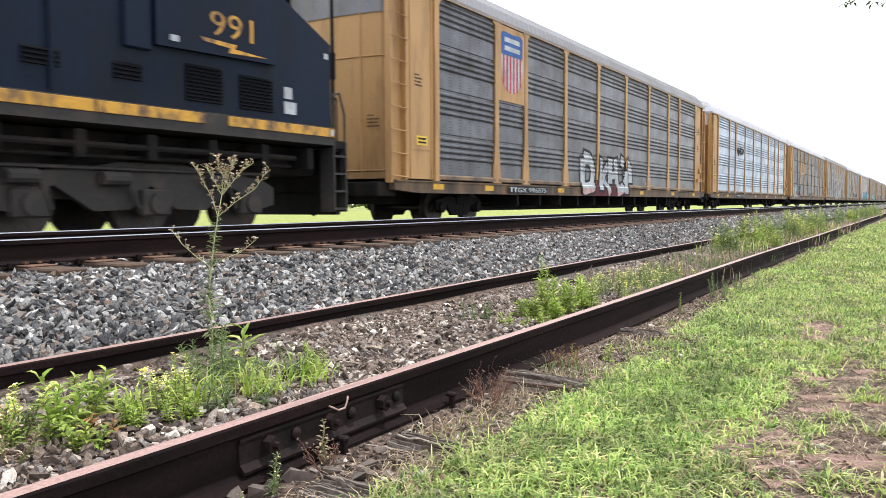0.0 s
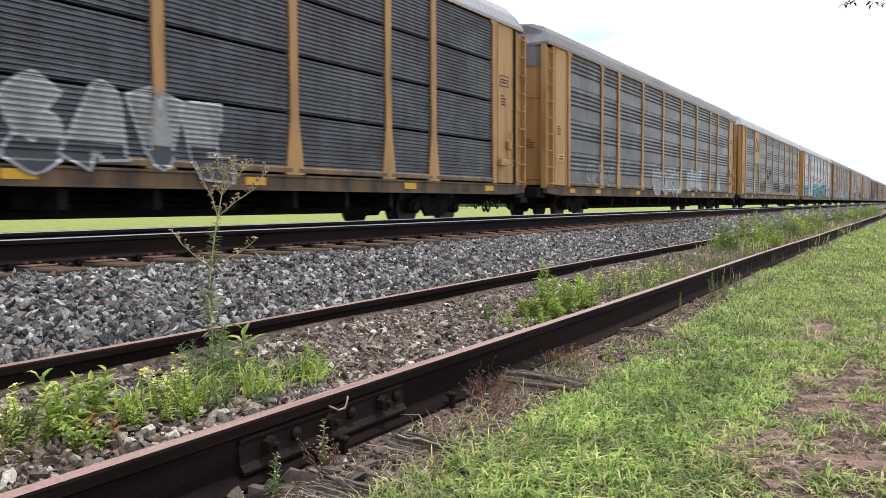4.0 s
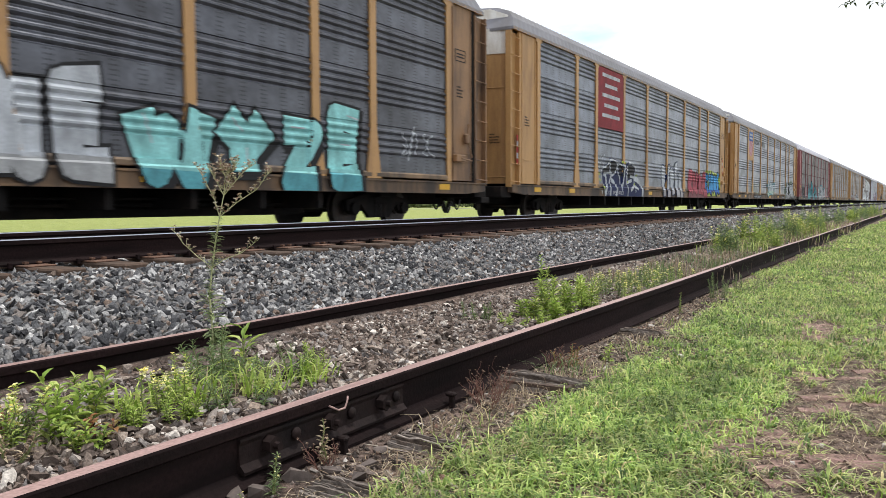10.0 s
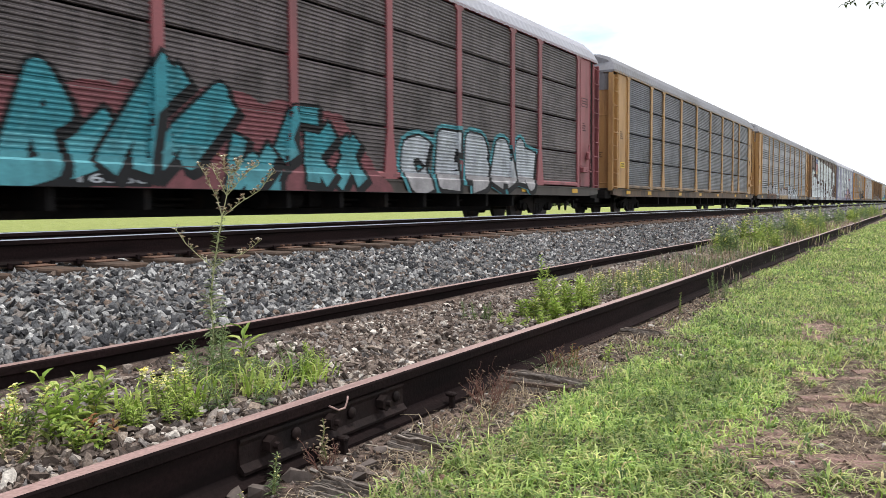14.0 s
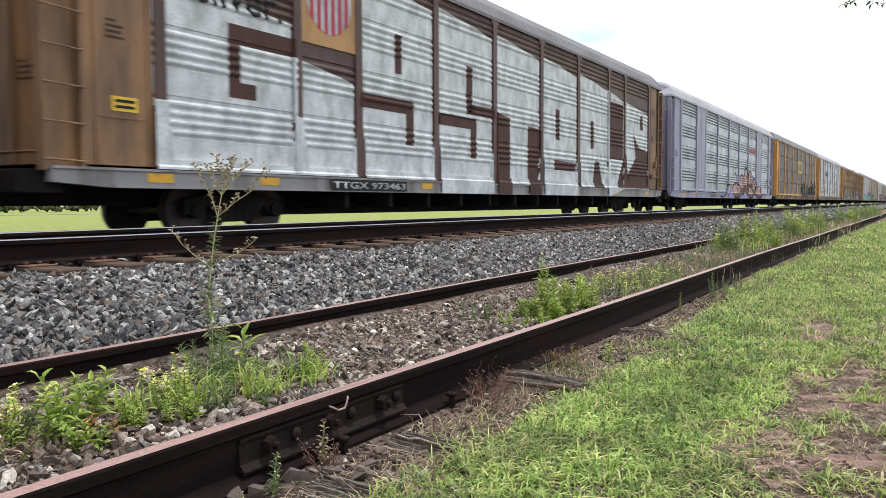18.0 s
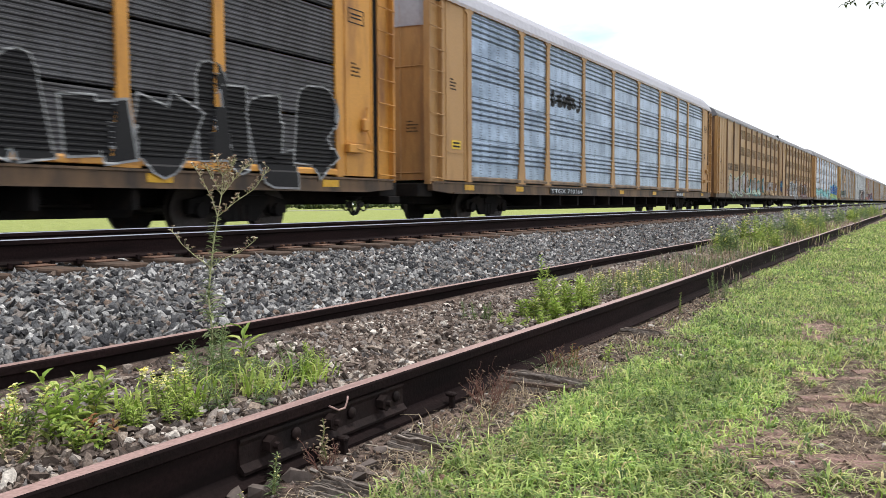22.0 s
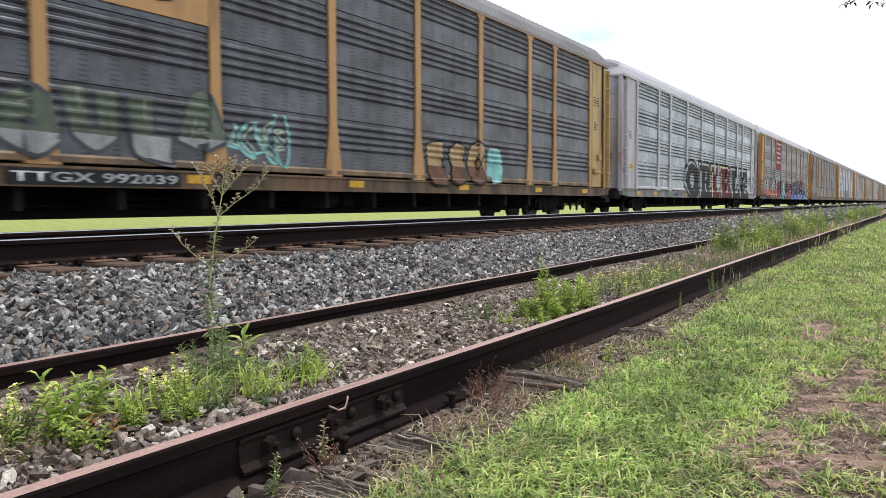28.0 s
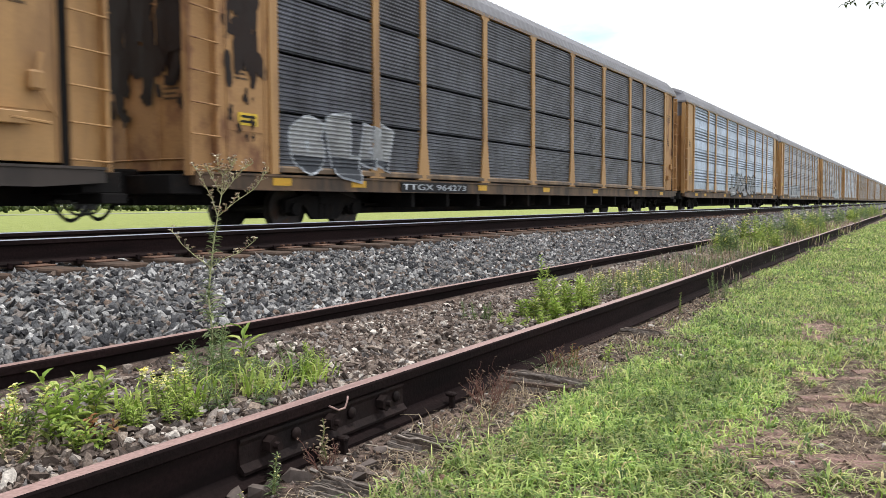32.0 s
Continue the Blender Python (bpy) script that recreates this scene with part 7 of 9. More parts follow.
def articulated_wagon():
    car = tagged(new("articulated_autorack"), "two-unit articulated tan auto-carrier with louvred panels and graffiti", "railcar", "auto-carrier wagons of the train")
    for u, x0 in ((0, -21.5), (1, 0.2)):
        body = place("unit_body", shared("unit_core", P_BROWN, make_unit_core), car, "", (x0, 0, BODY))
        place("roof", shared("unit_roof", ROOF, make_unit_roof), body, "", (0, 0, 0.03))
        place("underframe", shared("unit_frame", STEEL_BLACK, make_unit_frame), body)
        place("side_sill", shared("unit_sill", UNIT_SILL, make_unit_sill), body, "", (0, -1.54, 0))
        first = 2.60 if u == 0 else 1.40
        for k in range(10):
            a = first + 1.85 * k
            place("flat_panel", shared("flat_panel", TAN_PALE, make_flat_panel), body, "", (a, -1.535, 0))
            place("rib", shared("rib", RIB_DARK, make_rib), body, "", (a, -1.535, 0))
            if (u == 0 and k >= 2) or (u == 1 and k >= 1):
                for z in (4.28, 3.28, 2.30) + ((1.36,) if u == 1 or k > 2 else ()):
                    place("vent", shared("vent", VENT, make_vent), body, "", (a + 0.28, -1.536, z))
        last = first + 1.85 * 10
        place("rib", shared("rib", RIB_DARK, make_rib), body, "", (last, -1.535, 0))
        for a, w in (((0.0, first), (last, UNIT - last)) if u == 0 else ((0.0, first), (last, UNIT - last))):
            bm = bmesh.new()
            box(bm, a + 0.06, a + w - 0.06, -1.555, -1.50, 0.95, Z_TOP, 0.006)
            for k in range(max(1, int(w / 0.55))):
                box(bm, a + 0.2 + k * 0.55, a + 0.25 + k * 0.55, -1.575, -1.55, 1.0, Z_TOP - 0.05)
            part("end_panel", bm, TAN_PALE, body)
    bm = bmesh.new()
    box(bm, -0.22, 0.22, -1.42, 1.42, 0.6, 5.5)
    for k in range(4):
        box(bm, -0.20 + k * 0.11, -0.15 + k * 0.11, -1.48, 1.48, 0.7, 5.56)
    part("gangway", bm, GANGWAY, car, "black folding gangway between the units")
    for x in (-17.0, 0.0, 17.0):
        bogie(car, x)
    for s in (-1, 1):
        place("ladder", shared("ladder", P_TAN, make_ladder), car, "", (s * 21.5 - (0 if s < 0 else 0.59), -1.56, BODY))
        place("coupler", shared("coupler", STEEL_BLACK, make_coupler), car, "", Matrix.Translation((s * 21.4, 0, 0)) @ Matrix.Rotation(math.pi if s < 0 else 0, 4, "Z"))
        place("brake_hose", shared("hose", HOSE, make_hose), car, "", Matrix.Translation((s * 21.4, 0, 0)) @ (Matrix.Rotation(math.pi, 4, "Z") if s < 0 else Matrix()))
    ALONG[car.name] = -0.7
    flat = [(0.0, 0.012), (BAND, 0.012)]
    proud = [(0.0, 0.046), (BAND, 0.046)]
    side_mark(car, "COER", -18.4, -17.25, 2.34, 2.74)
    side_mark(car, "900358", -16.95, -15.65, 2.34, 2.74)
    tag(car, -19.95, -19.3, 1.95, 2.45, "black", 171, 0.022, profile=proud)
    tag(car, -19.95, -19.2, 1.45, 1.85, "brown", 175, 0.022, profile=proud)
    tag(car, -18.1, -17.5, 1.75, 2.0, "brown", 172, 0.04, profile=flat)
    tag(car, -18.0, -17.5, 1.35, 1.7, "teal", 176, 0.05, profile=flat)
    tagged(place("stencil", shared("stencil", STENCIL, make_stencil), car, "", (-20.55, -1.585, 2.85)), kind="stuff")
    word(car, "AMSYK", -17.44, -11.4, (0.90, 0.98), (2.02, 2.25), "pale", "black", "lilac-grey sprayed letters with black outlines and mint haze", 0.44, 0.055, "grey", 0.3, "mint", None, "white", 0.06, 0.16, 71, flat)
    word(car, "NEON", -11.3, -5.9, (0.98, 0.98), (1.95, 2.08), "grey", "teal", "grey-green sprayed letters", 0.42, 0.06, "mint", 0.3, None, None, None, 0.0, 0.16, 72, flat)
    word(car, "WOES", -5.8, -0.4, (0.98, 1.0), (1.9, 1.85), "pale", "brown", "pale sprayed letters with thin dark outlines", 0.40, 0.035, "tan", 0.4, None, None, None, 0.0, 0.14, 172, flat)
    graffiti(car, "dark painted patch with a cyan tag", [("navy", patch(bmesh.new(), [(1.43, 1.40), (2.30, 1.24), (2.28, 2.18), (1.43, 2.12)]), 0.003)], proud, name="paint_ground")
    tag(car, 1.5, 2.22, 1.66, 2.04, "cyan", 73, 0.06, profile=proud)
    tag(car, 3.6, 4.9, 1.0, 1.75, "pink", 74, 0.07, "pale sprayed scrawl", flat)
    tag(car, 5.1, 6.0, 1.0, 1.75, "pale", 174, 0.07, "pale sprayed scrawl", flat)
    word(car, "HYLO", 6.28, 11.28, (0.96, 0.98), (2.25, 2.30), "white", "black", "white block letters with heavy black outlines", 0.46, 0.055, "grey", 0.2, "white", None, None, 0.0, 0.08, 75, flat)
    word(car, "FWOK", 13.08, 18.0, (0.98, 1.0), (2.0, 2.12), "black", "white", "black sprayed letters edged in white", 0.42, 0.07, "maroon", 0.25, "maroon", None, None, 0.06, 0.14, 76, flat)
    return car


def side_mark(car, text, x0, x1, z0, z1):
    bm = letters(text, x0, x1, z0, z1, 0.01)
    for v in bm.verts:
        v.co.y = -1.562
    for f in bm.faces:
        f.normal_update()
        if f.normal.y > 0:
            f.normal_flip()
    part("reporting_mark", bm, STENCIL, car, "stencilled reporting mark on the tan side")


AUTOMAX = articulated_wagon()
CARS.append((AUTOMAX, car_start(16)))

# ---- locomotive ----
LOCO_BLUE = material("loco_blue", (0.0045, 0.0110, 0.0275), 0.55, 0, 0.2, 20, (0.007, 0.009, 0.013), 1.0, (0.45, 0.75), 0.04, (1.2, 1.2, 0.4), spec=0.12)
LOCO_YELLOW = material("loco_yellow", (0.52, 0.27, 0.02), 0.5, 0, 0.2, 25, (0.09, 0.045, 0.025), 2.6, (0.44, 0.62), 0.05, (1.5, 1, 1))
LOCO_GREY = material("loco_grey", (0.020, 0.018, 0.018), 0.8, 0.0, 0.35, 20, (0.055, 0.042, 0.034), 2.0, (0.5, 0.72), 0.15)
GRILLE = material("grille", (0.005, 0.006, 0.008), 0.8, 0, 0.2, 40, spec=0.05)


def make_loco_wheel():
    bm = bmesh.new()
    rod(bm, (0, -0.9, 0), (0, 0.9, 0), 0.10, sides=10)
    for s in (-1, 1):
        rod(bm, (0, s * 0.69, 0), (0, s * 0.81, 0), 0.53, sides=36)
        rod(bm, (0, s * 0.665, 0), (0, s * 0.69, 0), 0.56, sides=36)
        rod(bm, (0, s * 0.80, 0), (0, s * 0.92, 0), 0.17, sides=14)
    return bm


def make_loco_truck():
    bm = bmesh.new()
    for y in (-1.12, 1.0):
        prism(bm, [(-2.55, 0.50), (-2.2, 0.42), (-1.6, 0.78), (-1.0, 0.42), (-0.4, 0.44), (-0.05, 0.80), (0.4, 0.44), (1.0, 0.42), (1.6, 0.78), (2.2, 0.42), (2.55, 0.50), (2.55, 0.80), (2.2, 0.95), (1.2, 1.0), (0.6, 1.12), (-0.6, 1.12),
                   (-1.2, 1.0), (-2.2, 0.95), (-2.55, 0.80)], 1, y, y + 0.12)
        for x in (-1.95, 0.0, 1.95):
            box(bm, x - 0.26, x + 0.26, y - 0.09, y + 0.1, 0.34, 0.74, 0.03)
            rod(bm, (x, y - 0.14, 0.53), (x, y, 0.53), 0.16, sides=12)
        for x in (-2.3, -0.95, 0.95):
            rod(bm, (x, y - 0.10, 0.88), (x + 0.42, y - 0.10, 0.88), 0.10, sides=10)
            rod(bm, (x + 0.45, y - 0.08, 0.86), (x + 0.62, y - 0.08, 0.45), 0.035, sides=6)
        rod(bm, (-2.4, y - 0.03, 1.02), (2.4, y - 0.03, 1.02), 0.03, sides=6)
    box(bm, -1.6, 1.6, -0.9, 0.9, 0.6, 0.95)
    return bm


def make_louvre(w, h):
    def make():
        bm = bmesh.new()
        n = max(4, int(h / 0.055))
        for i in range(n):
            z = h * i / n
            prism(bm, [(0, z), (-0.025, z + 0.006), (-0.025, z + 0.018), (0, z + h / n - 0.006)], 0, 0, w)
        return bm
    return make


LOCO_WHEELS = []


def locomotive():
    loco = tagged(new("locomotive"), "dark blue diesel locomotive with yellow sill stripe and numbers", "locomotive")
    R = 11.15                      # half length over couplers
    E0 = R - 0.62                  # rear face of the hood
    bm = bmesh.new()
    prism(bm, [(-E0 + 1.2, 1.93), (E0, 1.93), (E0, 3.46), (E0 - 0.3, 3.60), (E0 - 1.2, 4.02), (E0 - 1.6, 4.42), (-E0 + 3.6, 4.42), (-E0 + 3.4, 4.6), (-E0 + 1.6, 4.6), (-E0 + 1.2, 4.2)], 1, -1.44, 1.44)
    part("hood", bm, LOCO_BLUE, loco)
    bm = bmesh.new()
    prism(bm, [(E0 - 4.0, 2.80), (E0 - 1.55, 2.86), (E0 - 1.45, 3.3), (E0 - 1.6, 3.95), (E0 - 1.75, 4.55), (E0 - 4.0, 4.55)], 1, -1.53, 1.53)
    part("radiator_housing", bm, LOCO_BLUE, loco)
    bm = bmesh.new()
    box(bm, E0 - 4.5, E0 - 4.05, -1.50, -1.42, 2.7, 4.2, 0.02)
    part("hood_door", bm, LOCO_BLUE, loco)
    for x in (E0 - 5.6, E0 - 7.2, E0 - 8.6):
        bm = bmesh.new()
        box(bm, x, x + 0.05, -1.48, -1.43, 1.98, 4.35)
        part("hood_seam", bm, LOCO_BLUE, loco)
    bm = bmesh.new()
    box(bm, -R + 0.6, E0 + 0.02, -1.50, 1.50, 1.60, 1.93)
    part("frame_sill", bm, LOCO_GREY, loco)
    for a, b in ((-E0 + 1, E0 - 5.0), (E0 - 4.96, E0 - 3.12), (E0 - 2.62, E0 + 0.01)):
        bm = bmesh.new()
        box(bm, a, b, -1.515, -1.49, 1.75, 1.91, 0.003)
        part("stripe", bm, LOCO_YELLOW, loco, "scuffed yellow sill stripe")
    bm = bmesh.new()
    box(bm, -R + 0.6, R - 0.5, -0.9, 0.9, 1.05, 1.55)
    for x in np.arange(-8.5, 10, 1.15):
        box(bm, x, x + 0.16, -1.40, -0.9, 1.15, 1.52)
    rod(bm, (-9, -1.35, 1.32), (9.6, -1.35, 1.32), 0.05, sides=8)
    rod(bm, (-9, -1.25, 1.18), (9.6, -1.25, 1.18), 0.03, sides=8)
    part("underframe", bm, STEEL_BLACK, loco)
    bm = bmesh.new()
    prism(bm, [(-1.35, 1.2), (-1.35, 0.55), (-1.05, 0.28), (1.05, 0.28), (1.35, 0.55), (1.35, 1.2)], 0, -3.1, 3.1)
    part("fuel_tank", bm, LOCO_GREY, loco)
    for x in (-6.75, 6.75):
        truck = part("truck", make_loco_truck(), LOCO_GREY, loco, "", (x, 0, 0))
        for dx in (-1.95, 0.0, 1.95):
            ws = place("wheelset", shared("loco_wheel", WHEEL_STEEL, make_loco_wheel), truck)
            ws.matrix_parent_inverse = Matrix.Translation((dx, 0, 0.535))
            LOCO_WHEELS.append(ws)
    for x, z, w, h in ((E0 - 5.96, 2.27, 0.50, 0.24), (E0 - 4.66, 2.25, 0.46, 0.24), (E0 - 3.42, 2.08, 0.72, 0.56), (E0 - 2.32, 2.06, 0.76, 0.56), (E0 - 7.3, 2.28, 0.5, 0.24)):
        place("louvre", shared(("louvre", w, h), GRILLE, make_louvre(w, h)), loco, "", (x, -1.442, z))
    bm = letters("991", E0 - 2.99, E0 - 2.08, 3.12, 3.50, 0.0)
    for v in bm.verts:
        v.co.y = -1.535
    part("road_number", bm, LOCO_YELLOW, loco, "dull yellow road number")
    bm = bmesh.new()
    q = [(E0 - 3.20, 3.06), (E0 - 2.45, 3.04), (E0 - 2.50, 2.97), (E0 - 1.75, 2.93), (E0 - 2.62, 2.89), (E0 - 2.58, 2.97), (E0 - 3.14, 3.00)]
    bm.faces.new([bm.verts.new((x, -1.537, z)) for x, z in q])
    bmesh.ops.recalc_face_normals(bm, faces=bm.faces)
    for f in bm.faces:
        f.normal_update()
        if f.normal.y > 0:
            f.normal_flip()
    part("lightning_flash", bm, LOCO_YELLOW, loco)
    for x, z, w, h, tone in ((E0 - 1.27, 2.34, 0.20, 0.20, "white"), (E0 - 1.27, 2.08, 0.30, 0.21, "white"), (E0 - 0.18, 3.18, 0.10, 0.10, "white"), (E0 - 3.75, 2.90, 0.15, 0.09, "white"), (E0 - 0.10, 1.78, 0.08, 0.1, "white")):
        bm = bmesh.new()
        box(bm, x, x + w, -1.522 if z < 1.8 else (-1.536 if abs(z - 2.90) < 0.01 else -1.448), -1.44, z, z + h)
        part("label_plate", bm, ink(tone), loco, "small white label")
    # rear platform
    bm = bmesh.new()
    box(bm, E0, R - 0.2, -1.45, 1.45, 1.56, 1.70)
    box(bm, R - 0.30, R - 0.18, -1.40, 1.40, 0.75, 1.66)
    box(bm, R - 0.20, R - 0.08, -1.2, 1.2, 0.30, 0.75)
    part("rear_platform", bm, STEEL_BLACK, loco)
    bm = bmesh.new()
    for k in range(4):
        box(bm, E0 + 0.06, R - 0.22, -1.48, -1.15, 0.40 + k * 0.33, 0.44 + k * 0.33)
    box(bm, E0 + 0.02, E0 + 0.06, -1.48, -1.15, 0.36, 1.68)
    box(bm, R - 0.24, R - 0.20, -1.48, -1.15, 0.36, 1.68)
    part("step", bm, LOCO_GREY, loco)
    bm = bmesh.new()
    tube(bm, [(E0 + 0.05, -1.44, 1.5), (E0 + 0.05, -1.44, 2.55), (E0 + 0.25, -1.44, 2.6), (R - 0.22, -1.44, 2.2), (R - 0.22, -1.44, 0.75)], 0.02)
    tube(bm, [(R - 0.40, -1.40, 1.5), (R - 0.40, -1.40, 2.5), (R - 0.40, -0.4, 2.5)], 0.02)
    part("handrail", bm, LOCO_GREY, loco)
    bm = bmesh.new()
    rod(bm, (R - 0.26, -1.2, 1.4), (R - 0.26, -1.2, 4.5), 0.035, sides=8)
    rod(bm, (R - 0.26, -1.2, 2.9), (R - 0.26, -1.2, 3.4), 0.06, sides=8)
    part("marker_post", bm, STEEL_BLACK, loco, "tall black post on the rear platform")
    place("coupler", shared("coupler", STEEL_BLACK, make_coupler), loco, "", (R - 0.17, 0, 0))
    return loco


LOCO = locomotive()
CARS.append((LOCO, GAP - PITCH - 11.60))


# ---- plants ----
def leaf_material(name, stops, rough=0.55, through=0.35, drift=0.0):
    m = piece_material(name, stops, rough, 25, 0.15, drift)
    b = m.node_tree.nodes["Principled BSDF"]
    n, l = m.node_tree.nodes, m.node_tree.links
    thin = n.new("ShaderNodeBsdfTranslucent")
    add = n.new("ShaderNodeMixShader")
    add.inputs[0].default_value = through
    l.new(b.inputs["Base Color"].links[0].from_socket, thin.inputs[0])
    l.new(b.outputs[0], add.inputs[1]), l.new(thin.outputs[0], add.inputs[2])
    l.new(add.outputs[0], n["Material Output"].inputs[0])
    return m


LUSH = leaf_material("lush_blades", [(0.0, (0.060, 0.11, 0.032)), (0.3, (0.16, 0.265, 0.062)), (0.6, (0.31, 0.44, 0.110)), (0.88, (0.47, 0.58, 0.18)), (1.0, (0.56, 0.50, 0.22))], 0.5, 0.40, 0.45)
LAWN = leaf_material("lawn_blades", [(0.0, (0.085, 0.125, 0.040)), (0.25, (0.20, 0.290, 0.075)), (0.55, (0.375, 0.475, 0.140)), (0.82, (0.54, 0.61, 0.23)), (0.92, (0.66, 0.63, 0.28)), (1.0, (0.60, 0.46, 0.27))], 0.5, 0.40, 0.36)
DRY = leaf_material("dry_blades", [(0.0, (0.15, 0.10, 0.065)), (0.5, (0.32, 0.24, 0.16)), (1.0, (0.56, 0.47, 0.33))], 0.8, 0.2)
LEAF = leaf_material("weed_leaf", [(0.0, (0.12, 0.20, 0.035)), (0.5, (0.26, 0.36, 0.065)), (0.9, (0.42, 0.50, 0.12)), (1.0, (0.54, 0.50, 0.18))])
LEAF_LIME = leaf_material("lime_leaf", [(0.0, (0.18, 0.29, 0.045)), (0.6, (0.34, 0.45, 0.085)), (1.0, (0.50, 0.56, 0.18))])
LEAF_GREY = leaf_material("grey_leaf", [(0.0, (0.09, 0.15, 0.06)), (0.6, (0.16, 0.23, 0.09)), (1.0, (0.25, 0.31, 0.14))])
LEAF_PALE = leaf_material("pale_leaf", [(0.0, (0.15, 0.21, 0.09)), (1.0, (0.36, 0.41, 0.20))])
LEAF_RED = leaf_material("red_leaf", [(0.0, (0.22, 0.08, 0.04)), (0.5, (0.30, 0.15, 0.06)), (1.0, (0.28, 0.24, 0.08))])
STEM = material("weed_stem", (0.17, 0.20, 0.07), 0.7, 0, 0.2, 60)
STEM_PALE = material("pale_stem", (0.46, 0.46, 0.25), 0.7, 0, 0.2, 60)
STEM_RED = material("red_stem", (0.16, 0.07, 0.05), 0.7, 0, 0.2, 60)
PETAL = leaf_material("yellow_petal", [(0.0, (0.82, 0.70, 0.12)), (0.4, (0.86, 0.80, 0.38)), (1.0, (0.90, 0.88, 0.60))], 0.6, 0.3)
CREAM = leaf_material("cream_petal", [(0.0, (0.13, 0.055, 0.05)), (0.25, (0.36, 0.24, 0.16)), (0.5, (0.60, 0.52, 0.38)), (0.8, (0.82, 0.78, 0.66)), (1.0, (0.28, 0.13, 0.10))], 0.7, 0.2)


def blades(pos, length, width, lean, rng, curl=0.9):
    """Bent tapering grass blades: five points and three triangles each."""
    n = len(pos)
    a = rng.uniform(0, 2 * np.pi, n)
    side = np.column_stack([-np.sin(a), np.cos(a), np.zeros(n)]) * (width / 2)[:, None]
    out = np.column_stack([np.cos(a), np.sin(a), np.zeros(n)])
    up = np.array([0, 0, 1.0])
    mid = pos + out * (length * lean * 0.45)[:, None] + up * (length * 0.55 * np.sqrt(np.maximum(0.05, 1 - lean ** 2)))[:, None]
    tip = pos + out * (length * np.minimum(lean * 1.1 + 0.1, 1.0))[:, None] + up * (length * np.maximum(0.04, (1 - lean * curl)) * 0.95)[:, None]
    co = np.stack([pos - side, pos + side, mid - side * 0.85, mid + side * 0.85, tip], 1)
    f = np.array([[0, 1, 3], [0, 3, 2], [2, 3, 4]])
    return co.reshape(-1, 3), (f[None] + (np.arange(n) * 5)[:, None, None]).reshape(-1, 3)


BARE = ((2.95, 0.44, 0.45, 0.13), (2.80, 0.16, 0.35, 0.12), (2.55, 0.33, 0.30, 0.12), (5.5, 0.56, 0.75, 0.14), (4.3, 0.30, 0.6, 0.12), (6.6, 0.1, 1.0, 0.14), (3.6, 0.42, 0.35, 0.08), (3.5, 0.10, 0.5, 0.12), (2.2, 0.05, 0.4, 0.12),
        (9.3, 0.6, 1.0, 0.14), (8.2, 0.0, 1.2, 0.16), (13, 0.2, 1.6, 0.15), (1.95, 0.5, 0.2, 0.1))


def turf_cover(x, y):
    """How thickly the grass grows."""
    c = 0.88 + 0.28 * np.sin(x * 2.1 + 1.3 * y) * np.sin(y * 3.7 - x * 0.9 + 1) + 0.30 * np.sin(x * 7.3 - y * 5.1) * np.sin(y * 8.7 + x * 3.3)
    for bx, by, rx, ry in BARE:
        c -= 0.72 * np.exp(-(((x - bx) / rx) ** 2 + ((y - by) / ry) ** 2) * 1.3)
    c -= 0.40 * np.clip((0.52 + 0.10 * (x - 2.4) - y) / 0.30, 0, 1) * np.clip((6.9 - x) / 1.0, 0, 1)
    c -= 1.6 * np.clip((y - 1.22 - 0.30 * np.clip((x - 5.0) / 4.0, 0, 1)) / 0.30, 0, 1)
    return np.clip(c, 0, 1)


